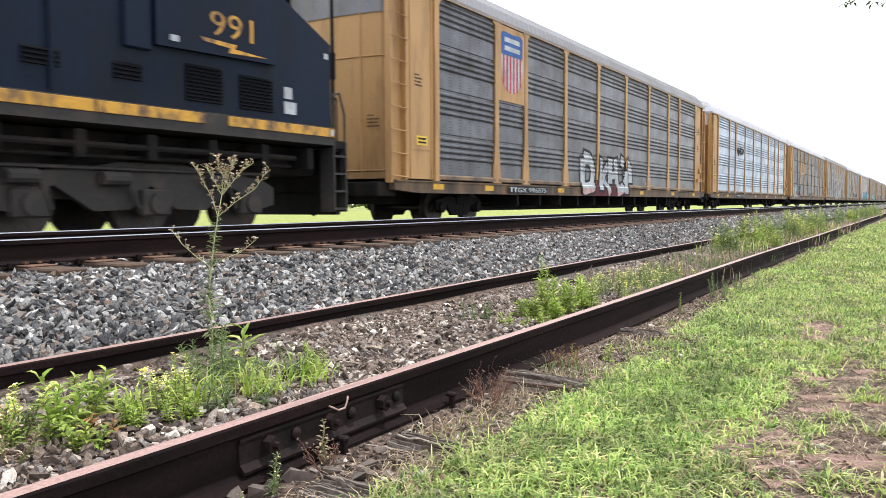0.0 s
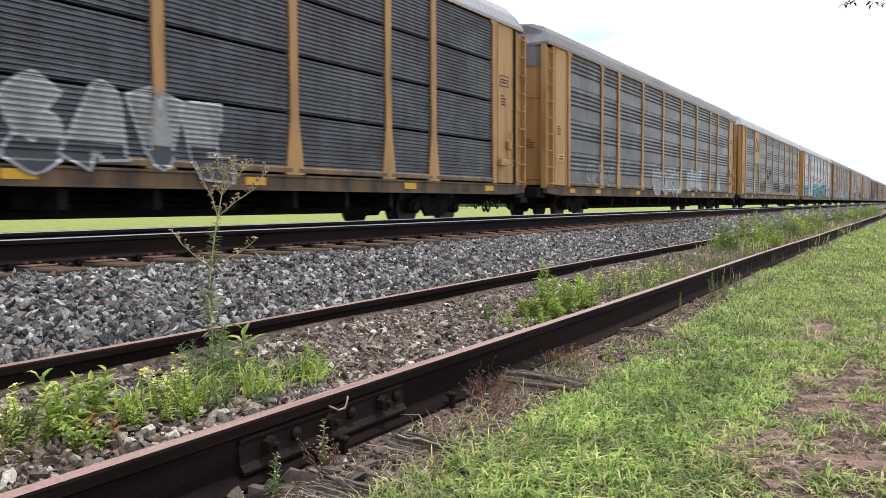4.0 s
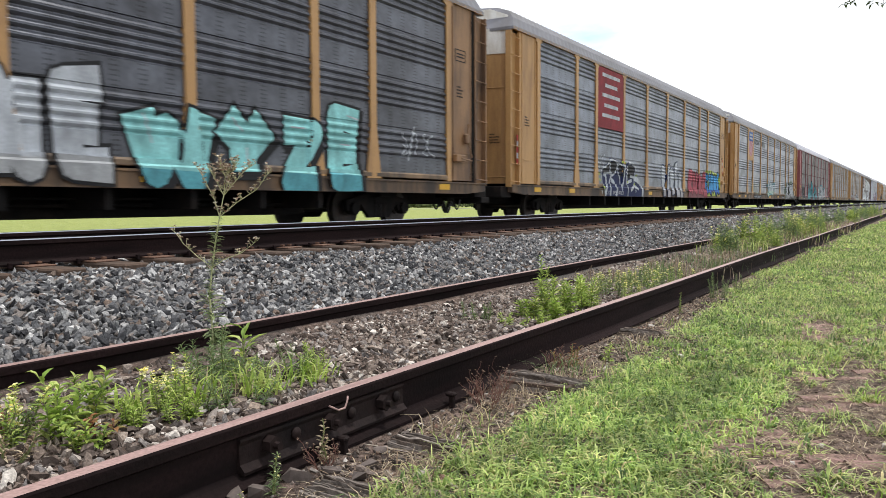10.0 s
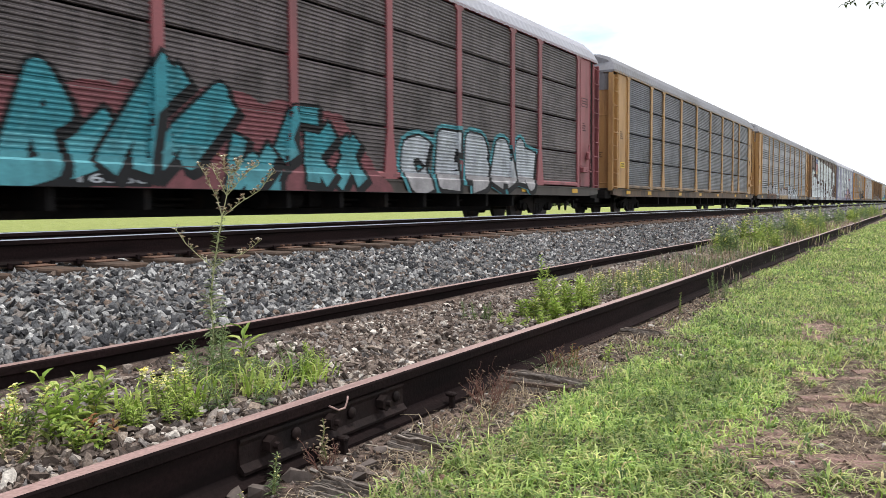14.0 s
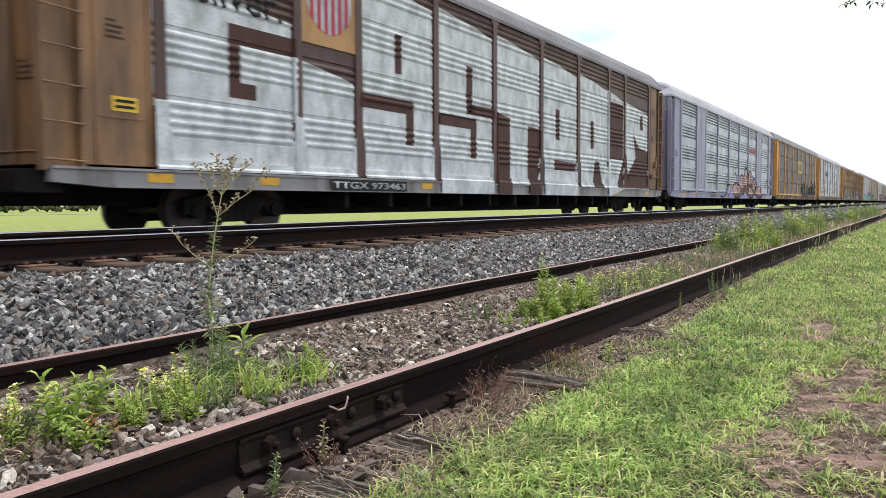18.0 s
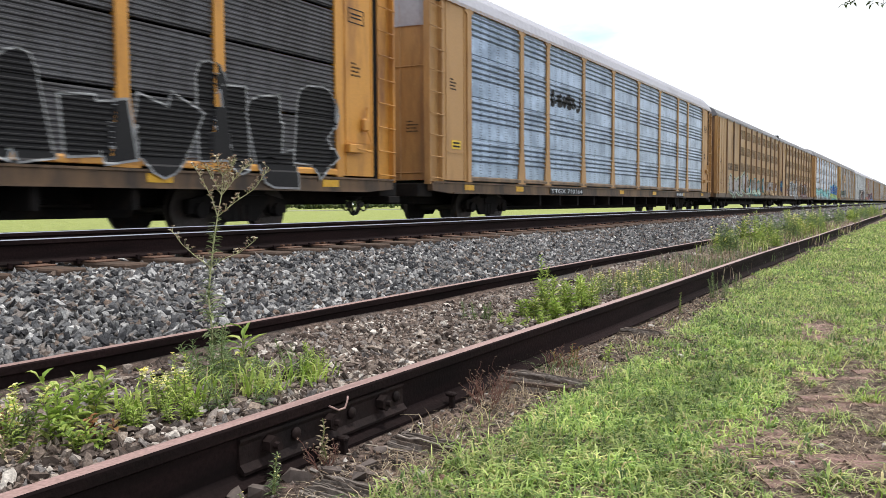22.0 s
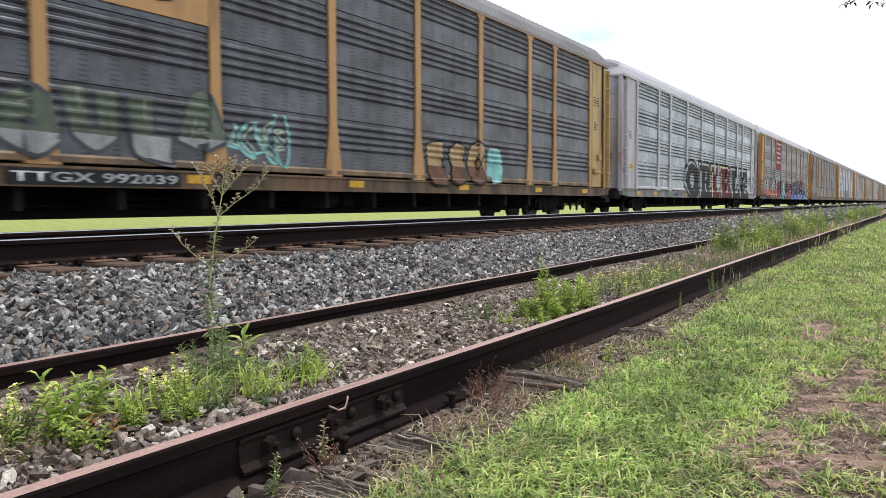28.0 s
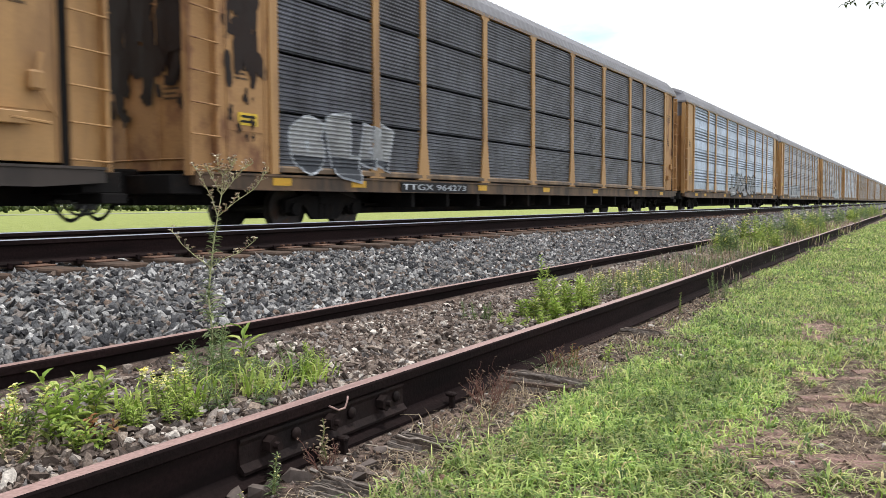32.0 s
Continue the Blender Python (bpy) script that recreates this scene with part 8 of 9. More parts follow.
def build_lawn():
    rng = np.random.default_rng(21)
    cos, fs, base = [[], []], [[], []], [0, 0]
    dry_c, dry_f, dry_b = [], [], 0
    for x0, x1, y0, y1, per, ln, wd in ((1.2, 4.0, -0.25, 1.45, 15000, (0.030, 0.085), (0.0035, 0.0085)), (4.0, 8.0, -0.5, 1.6, 9000, (0.032, 0.08), (0.0045, 0.0095)),
                                        (8, 15, -0.9, 1.72, 3200, (0.04, 0.085), (0.007, 0.012)), (15, 34, -2.0, 1.72, 850, (0.05, 0.10), (0.014, 0.024)), (34, 80, -5, 1.5, 130, (0.06, 0.12), (0.03, 0.06)),
                                        (-7, 1.2, -6, 1.35, 1000, (0.04, 0.10), (0.006, 0.012)), (1.2, 8, -6, -0.4, 1000, (0.04, 0.10), (0.006, 0.012)), (8, 20, -6, -0.9, 450, (0.05, 0.10), (0.01, 0.018))):
        n = int((x1 - x0) * (y1 - y0) * per)
        # blades stand in small crowns
        crowns = np.column_stack([rng.uniform(x0, x1, n // 9), rng.uniform(y0, y1, n // 9)])
        crowns = crowns[rng.random(len(crowns)) < turf_cover(crowns[:, 0], crowns[:, 1])]
        cx, cy = crowns[:, 0], crowns[:, 1]
        rich = 0.42 + 0.30 * np.sin(1.9 * cx - 2.3 * cy) * np.sin(3.1 * cy + 0.7 * cx) + 0.35 * np.clip(1 - np.abs(cy - 0.95) / 0.45, 0, 1) * np.clip((7 - cx) / 2, 0, 1)
        lush = np.repeat(rng.random(len(crowns)) < rich, 9)
        p = np.repeat(crowns, 9, 0) + rng.normal(0, 0.012 + 0.0012 * max(x0, 0), (len(crowns) * 9, 2))
        size = np.repeat(rng.uniform(0.55, 1.45, len(crowns)) ** 1.3, 9) * rng.uniform(0.7, 1.2, len(p))
        pos = np.column_stack([p, ground_z(p[:, 0], p[:, 1]) - 0.004])
        for k in (0, 1):
            own = lush == (k == 1)
            m = int(own.sum())
            c, f = blades(pos[own], rng.uniform(*ln, m) * size[own], rng.uniform(*wd, m) * (1.15 if k else 1.0), np.sqrt(rng.uniform(0.25, 0.99, m)), rng)
            cos[k].append(c), fs[k].append(f + base[k])
            base[k] += len(c)
        # straw lies flat among it
        m = int(n * 0.16)
        q = np.column_stack([rng.uniform(x0, x1, m), rng.uniform(y0, min(y1 + 0.15, 1.7), m)])
        q = q[rng.random(m) < np.clip(1.25 - turf_cover(q[:, 0], q[:, 1]), 0, 1)]
        pos = np.column_stack([q, ground_z(q[:, 0], q[:, 1]) + rng.uniform(0.0, 0.012, len(q))])
        c, f = blades(pos, rng.uniform(*ln, len(q)) * 0.95, rng.uniform(*wd, len(q)) * 0.45, rng.uniform(0.93, 0.995, len(q)), rng)
        dry_c.append(c), dry_f.append(f + dry_b)
        dry_b += len(c)
    for k, (mat, text) in enumerate(((LAWN, "short yellow-green grass growing in uneven patches beside the siding"), (LUSH, "lush deep green crabgrass among the shorter grass"))):
        tagged(new("grass", sheet_mesh("grass", np.concatenate(cos[k]), np.concatenate(fs[k]), mat)), text, "grass", kind="stuff")
    tagged(new("straw", sheet_mesh("straw", np.concatenate(dry_c), np.concatenate(dry_f), DRY)), "dry yellowed straw lying on bare soil", "straw", kind="stuff")


build_lawn()


class Sheaf:
    """Collects many leaves for one mesh."""

    def __init__(self):
        self.points, self.corners = [], []

    def mesh(self, name, mat):
        return sheet_mesh(name, np.array(self.points), np.array(self.corners), mat)


LEAF_FACES = ((0, 2, 1), (0, 3, 2), (1, 2, 5), (1, 5, 4), (2, 3, 6), (2, 6, 5), (4, 5, 7), (5, 6, 7))


def leaf(sheaf, base, direction, length, width, droop=0.3, fold=0.25):
    """A pointed leaf folded along its midrib."""
    d = Vector(direction).normalized()
    s = d.cross(Vector((0, 0, 1)))
    s = s.normalized() if s.length > 0.05 else Vector((1, 0, 0))
    up = s.cross(d)
    b = Vector(base)
    m1 = b + d * length * 0.35 + up * 0.02 * length
    m2 = b + d * length * 0.70 - Vector((0, 0, droop * length * 0.25))
    tip = b + d * length - Vector((0, 0, droop * length * 0.7))
    n = len(sheaf.points)
    sheaf.points += [tuple(p) for p in (b, m1 + s * width * 0.5 + up * width * fold, m1, m1 - s * width * 0.5 + up * width * fold,
                                        m2 + s * width * 0.38 + up * width * fold, m2, m2 - s * width * 0.38 + up * width * fold, tip)]
    sheaf.corners += [(n + i, n + j, n + k) for i, j, k in LEAF_FACES]


def leafy_weed(x, y, stalks, height, leaf_len, leaf_wide, seed, leaf_mat, label, flower=None, spread=0.35, tilt=0.25, per=34, name="weed", stem_mat=None, z=None, grow=1.25):
    """A clump of upright stalks with leaves all round and, where it flowers, small blooms near the tips."""
    rng = random.Random(seed)
    plant = tagged(new(name), label, "weed")
    plant.location = (x, y, float(ground_z(np.array(x), np.array(y))) - 0.01 if z is None else z)
    stems, leaves, blooms = bmesh.new(), Sheaf(), Sheaf()
    for _ in range(stalks):
        a, r = rng.uniform(0, 6.283), rng.uniform(0, spread * 0.5)
        foot = Vector((r * math.cos(a), r * math.sin(a), 0))
        h = height * rng.uniform(0.6, 1.1) * grow
        lean = Vector((math.cos(a), math.sin(a), 0)) * rng.uniform(0, tilt) * h
        pts = [foot + lean * (t ** 1.5) + Vector((rng.uniform(-1, 1), rng.uniform(-1, 1), 0)) * 0.008 + Vector((0, 0, h * t)) for t in (0, 0.25, 0.5, 0.75, 1.0)]
        for i in range(4):
            rod(stems, pts[i], pts[i + 1], 0.0032 * (1.3 - 0.2 * i), 0.0032 * (1.1 - 0.2 * i), 5, False)
        n = max(5, int(per * h / max(height, 0.01)))
        turn = rng.uniform(0, 6)
        for k in range(n):
            t = 0.10 + 0.90 * (k / n)
            i = min(3, int(t * 4))
            p = pts[i].lerp(pts[i + 1], t * 4 - i)
            turn += 2.4
            size = (1.15 - 0.55 * t) * rng.uniform(0.75, 1.2)
            leaf(leaves, p, (math.cos(turn), math.sin(turn), rng.uniform(0.25, 0.9) * (0.5 + t)), leaf_len * size * 1.15, leaf_wide * size * 1.25, rng.uniform(0.1, 0.6))
        if flower:
            for k in range(flower[1]):
                t = rng.uniform(0.72, 1.06)
                p = pts[3].lerp(pts[4], max(0.0, t * 4 - 3)) + Vector((rng.uniform(-1, 1), rng.uniform(-1, 1), 0)) * 0.012
                s = flower[2] * rng.uniform(0.7, 1.2)
                for j in range(4):
                    b = rng.uniform(0, 6.283)
                    leaf(blooms, p, (math.cos(b), math.sin(b), rng.uniform(-0.3, 0.8)), s, s * 0.7, 0.2)
    tagged(part("stem", stems, stem_mat or STEM, plant), kind="stuff")
    tagged(place("foliage", leaves.mesh("foliage", leaf_mat), plant), kind="stuff")
    if flower:
        tagged(place("blossom", blooms.mesh("blossom", flower[0]), plant, "pale yellow blooms"), kind="stuff")
    return plant


def grass_tuft(x, y, count, length, width, seed, mat, label, lean=(0.1, 0.75), spread=0.05, name="grass_tuft"):
    rng = np.random.default_rng(seed)
    p = np.column_stack([rng.normal(0, spread, count), rng.normal(0, spread, count), np.zeros(count)])
    c1, f1 = blades(p, rng.uniform(0.5, 1.1, count) * length, rng.uniform(0.6, 1.2, count) * width, rng.uniform(*lean, count), rng, 0.75)
    ob = tagged(new(name), label, "grass tuft")
    tagged(place("grass_blade", sheet_mesh("grass_blade", c1, f1, mat), ob), kind="stuff")
    ob.location = (x, y, float(ground_z(np.array(x), np.array(y))) - 0.005)
    return ob


def tall_weed(x, y):
    """The tall, half-dry flowering weed: one wiry stem with thin rising side branches, tiny blooms and seed heads."""
    rng = random.Random(77)
    plant = tagged(new("tall_weed"), "tall wiry weed with thin branches and small cream flower heads", "weed")
    plant.location = (x, y, 0.05)
    stem, twigs, heads, leaves = bmesh.new(), bmesh.new(), Sheaf(), Sheaf()
    right, away = Vector((0.518, -0.855, 0)), Vector((0.855, 0.518, 0))
    path = [(0.0, 0.0), (0.004, 0.18), (-0.008, 0.36), (0.012, 0.50), (0.035, 0.64), (0.052, 0.74), (0.070, 0.84), (0.075, 0.93)]
    pts = [right * a + away * (0.02 * math.sin(h * 7)) + Vector((0, 0, h)) for a, h in path]
    for i in range(len(pts) - 1):
        rod(stem, pts[i], pts[i + 1], 0.0052 - 0.0005 * i, 0.0047 - 0.0005 * i, 6, False)

    def branch(start, points, r, tips):
        prev = start
        for k, (a, b, h) in enumerate(points):
            q = start + right * a + away * b + Vector((0, 0, h))
            rod(twigs, prev, q, r * (1 - 0.2 * k), r * (0.8 - 0.2 * k), 5, False)
            prev_old, prev = prev, q
            for _ in range(tips):
                p = prev_old.lerp(q, rng.uniform(0.1, 1))
                d = Vector((rng.uniform(-1, 1), rng.uniform(-1, 1), rng.uniform(0.3, 1.4))).normalized() * rng.uniform(0.012, 0.035)
                rod(twigs, p, p + d, 0.0011, 0.0008, 4, False)
                s = rng.uniform(0.007, 0.016)
                for j in range(6):
                    b2 = rng.uniform(0, 6.283)
                    leaf(heads, p + d, (math.cos(b2), math.sin(b2), rng.uniform(0.1, 1.2)), s, s * 0.8, 0.1)

    branch(pts[3], [(-0.07, 0.01, 0.05), (-0.14, 0.02, 0.11), (-0.19, 0.02, 0.18)], 0.0024, 6)
    branch(pts[3], [(0.06, -0.01, 0.04), (0.14, -0.01, 0.07), (0.215, 0.0, 0.13)], 0.0024, 6)
    branch(pts[5], [(-0.03, 0.03, 0.08), (-0.08, 0.05, 0.17), (-0.13, 0.06, 0.25)], 0.0022, 11)
    branch(pts[5], [(0.08, 0.02, 0.07), (0.17, 0.03, 0.13), (0.235, 0.05, 0.23)], 0.0022, 12)
    branch(pts[6], [(-0.03, -0.02, 0.07), (-0.07, -0.02, 0.14)], 0.0020, 13)
    branch(pts[6], [(0.05, -0.03, 0.05), (0.10, -0.03, 0.11), (0.16, -0.03, 0.15)], 0.0020, 13)
    branch(pts[6], [(0.02, 0.03, 0.08), (0.05, 0.04, 0.16)], 0.0020, 14)
    branch(pts[7], [(-0.02, 0.0, 0.04), (-0.03, 0.0, 0.09)], 0.0018, 14)
    branch(pts[7], [(0.03, 0.0, 0.03), (0.06, 0.0, 0.07)], 0.0018, 14)
    for k in range(260):
        t = rng.uniform(0.02, 0.66)
        i = min(len(path) - 2, int(t * 7))
        p = pts[i].lerp(pts[i + 1], rng.random())
        a = rng.uniform(0, 6.283)
        size = rng.uniform(0.025, 0.06) * (1.6 if t < 0.25 else 0.9)
        leaf(leaves, p, (math.cos(a), math.sin(a), rng.uniform(0.1, 1)), size, size * 0.18, 0.4)
    part("stem", stem, STEM_PALE, plant)
    tagged(part("branch", twigs, STEM_PALE, plant, "thin pale side branches"), kind="stuff")
    tagged(place("flower_head", heads.mesh("flower_head", CREAM), plant, "small dried cream flower heads"), kind="stuff")
    tagged(place("foliage", leaves.mesh("foliage", LEAF_PALE), plant), kind="stuff")
    return plant


def dead_weed(x, y, height, seed):
    """A dried weed: wiry brown stems that fork twice and end in tiny seed heads."""
    rng = random.Random(seed)
    plant = tagged(new("dead_weed"), "dead brown wiry weed with seed heads beside the rail", "weed")
    plant.location = (x, y, float(ground_z(np.array(x), np.array(y))) - 0.005)
    wood, seeds = bmesh.new(), Sheaf()

    def grow(p, d, length, r, level):
        q = p + d * length * 0.55 + Vector((rng.uniform(-1, 1), rng.uniform(-1, 1), 0)) * length * 0.08
        e = q + (d + Vector((rng.uniform(-0.4, 0.4), rng.uniform(-0.4, 0.4), rng.uniform(-0.1, 0.3)))).normalized() * length * 0.45
        rod(wood, p, q, r, r * 0.85, 5, False), rod(wood, q, e, r * 0.85, r * 0.7, 5, False)
        if level == 0:
            for j in range(5):
                b = rng.uniform(0, 6.283)
                leaf(seeds, e, (math.cos(b), math.sin(b), rng.uniform(-0.3, 1)), 0.006, 0.005, 0.1)
            return
        for k in range(rng.randint(2, 4)):
            b = rng.uniform(0, 6.283)
            grow(p.lerp(q, rng.uniform(0.5, 1)) if k else e, (d + Vector((math.cos(b), math.sin(b), 0)) * rng.uniform(0.4, 0.9)).normalized(), length * rng.uniform(0.45, 0.7), r * 0.7, level - 1)

    for _ in range(6):
        b = rng.uniform(0, 6.283)
        grow(Vector((math.cos(b) * 0.02, math.sin(b) * 0.02, 0)), Vector((math.cos(b) * 0.45, math.sin(b) * 0.45, 1)).normalized(), height * rng.uniform(0.4, 0.65), 0.0016, 2)
    part("stem", wood, STEM_RED, plant)
    tagged(place("seed_head", seeds.mesh("seed_head", DEAD_SEED), plant), kind="stuff")


DEAD_SEED = leaf_material("dead_seed", [(0.0, (0.10, 0.06, 0.045)), (1.0, (0.30, 0.22, 0.16))], 0.9, 0.1)
WEED = tall_weed(2.62, 2.88)
G = "broad-leaved green weed growing in gravel between the rails"
# round the foot of the tall weed
FEATHER = "feathery grey-green weed sprawling in gravel"
TUFT = "tuft of long green grass blades in gravel"
leafy_weed(2.56, 2.74, 7, 0.23, 0.050, 0.007, 1, LEAF_GREY, FEATHER, spread=0.24, tilt=0.7, per=60, grow=1.0)
leafy_weed(2.40, 2.62, 7, 0.20, 0.045, 0.007, 2, LEAF_GREY, FEATHER, spread=0.26, tilt=0.8, per=56, grow=1.0)
leafy_weed(2.52, 2.52, 6, 0.15, 0.045, 0.007, 202, LEAF_GREY, FEATHER, spread=0.22, tilt=0.9, per=50, grow=1.0)
leafy_weed(2.66, 2.70, 1, 0.30, 0.14, 0.026, 3, LEAF_LIME, "young weed with long pointed light green leaves", spread=0.01, tilt=0.02, per=13, grow=1.05)
leafy_weed(2.60, 2.64, 1, 0.21, 0.12, 0.024, 33, LEAF, "young weed with long pointed light green leaves", spread=0.01, tilt=0.2, per=11, grow=1.0)
grass_tuft(2.41, 2.36, 60, 0.22, 0.010, 4, LEAF_LIME, TUFT, (0.3, 0.95), 0.06)
grass_tuft(2.50, 2.42, 40, 0.19, 0.009, 5, LAWN, TUFT, (0.3, 0.95), 0.06)
grass_tuft(2.30, 2.40, 30, 0.17, 0.006, 55, DRY, "tuft of dry yellowed grass in gravel", (0.3, 0.97), 0.06)
grass_tuft(2.66, 2.34, 46, 0.19, 0.010, 6, LEAF_LIME, TUFT, (0.2, 0.9), 0.05)
grass_tuft(2.80, 2.40, 34, 0.17, 0.009, 66, LEAF, TUFT, (0.2, 0.9), 0.05)
leafy_weed(2.74, 2.46, 6, 0.18, 0.035, 0.006, 7, LEAF_GREY, FEATHER, spread=0.12, tilt=0.5, per=50, grow=1.0)
leafy_weed(2.92, 2.50, 5, 0.14, 0.035, 0.006, 207, LEAF_LIME, FEATHER, spread=0.12, tilt=0.5, per=44, grow=1.0)
# pale-flowered clump
leafy_weed(2.02, 2.42, 5, 0.20, 0.036, 0.006, 8, LEAF_LIME, "toadflax with narrow leaves and pale yellow flowers", (PETAL, 5, 0.011), 0.20, 0.35, per=46, grow=1.05)
leafy_weed(2.14, 2.50, 4, 0.20, 0.038, 0.006, 208, LEAF_LIME, "toadflax with narrow leaves and pale yellow flowers", (PETAL, 4, 0.011), 0.18, 0.35, per=46, grow=1.05)
grass_tuft(2.18, 2.46, 60, 0.22, 0.010, 10, LEAF_LIME, TUFT, (0.2, 0.9), 0.07)
leafy_weed(2.16, 2.24, 6, 0.10, 0.035, 0.006, 11, LEAF_GREY, "low feathery weed beside the rail", spread=0.22, tilt=0.8, per=40)
# left-hand clump, stalks leaning over the gravel
leafy_weed(1.54, 2.40, 2, 0.19, 0.070, 0.022, 12, LEAF_LIME, G, spread=0.10, tilt=0.8, per=26, grow=1.0)
leafy_weed(1.86, 2.66, 1, 0.16, 0.075, 0.020, 14, LEAF, G, spread=0.14, tilt=0.6, per=24, grow=1.0)
leafy_weed(2.02, 3.05, 1, 0.09, 0.05, 0.014, 15, LEAF_LIME, G, spread=0.14, tilt=0.4, per=24, grow=1.0)
leafy_weed(1.78, 2.34, 9, 0.085, 0.03, 0.009, 16, LEAF_LIME, "low bright green bushy weed beside the rail", spread=0.15, per=34)
leafy_weed(1.94, 2.28, 7, 0.08, 0.03, 0.008, 216, LEAF_LIME, "low bright green bushy weed beside the rail", spread=0.13, per=34)
leafy_weed(1.64, 2.32, 2, 0.075, 0.045, 0.018, 17, LEAF_RED, "weed with reddened dying leaves beside the rail", spread=0.10, tilt=0.9, per=12, stem_mat=STEM_RED)
leafy_weed(1.56, 2.26, 4, 0.08, 0.045, 0.016, 217, LEAF, "low sprawling weed beside the rail", spread=0.2, tilt=0.9, per=18)
leafy_weed(1.60, 2.46, 2, 0.20, 0.085, 0.024, 512, LEAF_LIME, G, spread=0.06, tilt=0.9, per=26, grow=1.1)
leafy_weed(1.72, 2.52, 2, 0.17, 0.080, 0.022, 513, LEAF, G, spread=0.08, tilt=0.7, per=24, grow=1.05)
leafy_weed(2.06, 2.40, 4, 0.16, 0.040, 0.008, 514, LEAF_LIME, "toadflax with narrow leaves and pale yellow flowers", (PETAL, 6, 0.013), 0.14, 0.4, per=40, grow=1.0)
grass_tuft(1.92, 2.58, 34, 0.20, 0.012, 18, LEAF_LIME, TUFT, (0.4, 0.95), 0.04)
leafy_weed(1.40, 2.52, 5, 0.20, 0.04, 0.009, 20, LEAF_LIME, "weed with yellow flowers at the edge of the gravel", (PETAL, 6, 0.016), 0.2, 0.5, per=36, grow=1.0)
leafy_weed(1.38, 2.50, 6, 0.14, 0.04, 0.010, 21, LEAF_GREY, "sprawling grey-green weed at the edge of the gravel", (PETAL, 4, 0.014), 0.2, 0.6, per=26)
leafy_weed(1.46, 2.56, 4, 0.12, 0.04, 0.009, 221, LEAF_RED, "dry reddish weed at the edge of the gravel", spread=0.16, tilt=0.6, per=22, stem_mat=STEM_RED)
leafy_weed(1.34, 2.34, 6, 0.10, 0.035, 0.006, 22, DRY, "dry straw-coloured weed at the edge of the gravel", spread=0.2, tilt=0.7, per=26)
leafy_weed(1.86, 2.42, 1, 0.15, 0.05, 0.014, 23, LEAF, "weed with one yellow flower", (PETAL, 6, 0.017), 0.02, per=12)
# in front of the near rail
leafy_weed(1.73, 1.65, 2, 0.10, 0.028, 0.0045, 24, LEAF_GREY, "small upright weed against the rusty rail", (PETAL, 3, 0.005), 0.03, per=34)
leafy_weed(1.50, 1.52, 1, 0.09, 0.014, 0.005, 25, LEAF_GREY, "small upright weed against the rusty rail", (PETAL, 3, 0.006), 0.02, per=16)
leafy_weed(2.02, 1.70, 3, 0.11, 0.03, 0.012, 26, DRY, "withered brown weed against the rusty rail", spread=0.06, per=16)
dead_weed(2.92, 1.55, 0.21, 27)
dead_weed(3.02, 1.60, 0.16, 227)
dead_weed(3.16, 1.62, 0.13, 228)
dead_weed(3.75, 1.60, 0.16, 229)
dead_weed(1.98, 1.66, 0.10, 230)
grass_tuft(2.95, 1.52, 70, 0.12, 0.003, 28, DRY, "tuft of dead grass beside the rotten tie", (0.1, 0.9), 0.07)
grass_tuft(3.20, 1.50, 60, 0.13, 0.003, 29, DRY, "tuft of dead grass beside the rotten tie", (0.1, 0.9), 0.07)
grass_tuft(3.50, 1.50, 60, 0.16, 0.004, 328, DRY, "tuft of dead grass beside the rotten tie", (0.4, 0.97), 0.07)
grass_tuft(3.70, 1.55, 40, 0.18, 0.005, 329, LEAF_GREY, "loose grass tuft beside the rail", (0.4, 0.97), 0.06)
leafy_weed(3.92, 1.63, 5, 0.10, 0.03, 0.008, 30, LEAF_RED, "low reddish weed beside the rail", spread=0.2, per=20)
leafy_weed(4.10, 1.45, 2, 0.09, 0.035, 0.014, 31, LEAF_LIME, "young light green weed beside the rail", spread=0.05, per=12)
leafy_weed(7.4, 1.55, 7, 0.17, 0.03, 0.005, 32, LEAF_GREY, "feathery grey-green weed in front of the rail", spread=0.5, per=50)
leafy_weed(8.1, 1.50, 6, 0.15, 0.03, 0.005, 34, LEAF_GREY, "feathery grey-green weed in front of the rail", spread=0.5, per=50)
leafy_weed(6.3, 1.62, 2, 0.16, 0.02, 0.006, 35, LEAF, "thin weed hanging against the rail", spread=0.1, per=18)
# middle clump between the rails
leafy_weed(4.70, 2.52, 5, 0.10, 0.03, 0.007, 36, LEAF_GREY, "low feathery weed in gravel", spread=0.25, per=40)
leafy_weed(4.6, 2.30, 4, 0.06, 0.035, 0.010, 37, LEAF_LIME, "low light green weed beside the rail", spread=0.3, per=22)
leafy_weed(4.75, 2.15, 6, 0.08, 0.035, 0.010, 38, LEAF_LIME, "low light green weed beside the rail", spread=0.3, per=22)
for k, (x, y, h) in enumerate(((4.95, 2.10, 0.14), (5.15, 2.22, 0.22), (5.35, 2.20, 0.20), (5.45, 2.42, 0.32), (5.65, 2.2, 0.18), (5.0, 2.30, 0.13), (5.9, 2.3, 0.2))):
    leafy_weed(x, y, 4, h, 0.07, 0.015, 50 + k, LEAF if k % 2 else LEAF_LIME, "upright green goldenrod weed between the siding rails", spread=0.16, tilt=0.15, per=40)
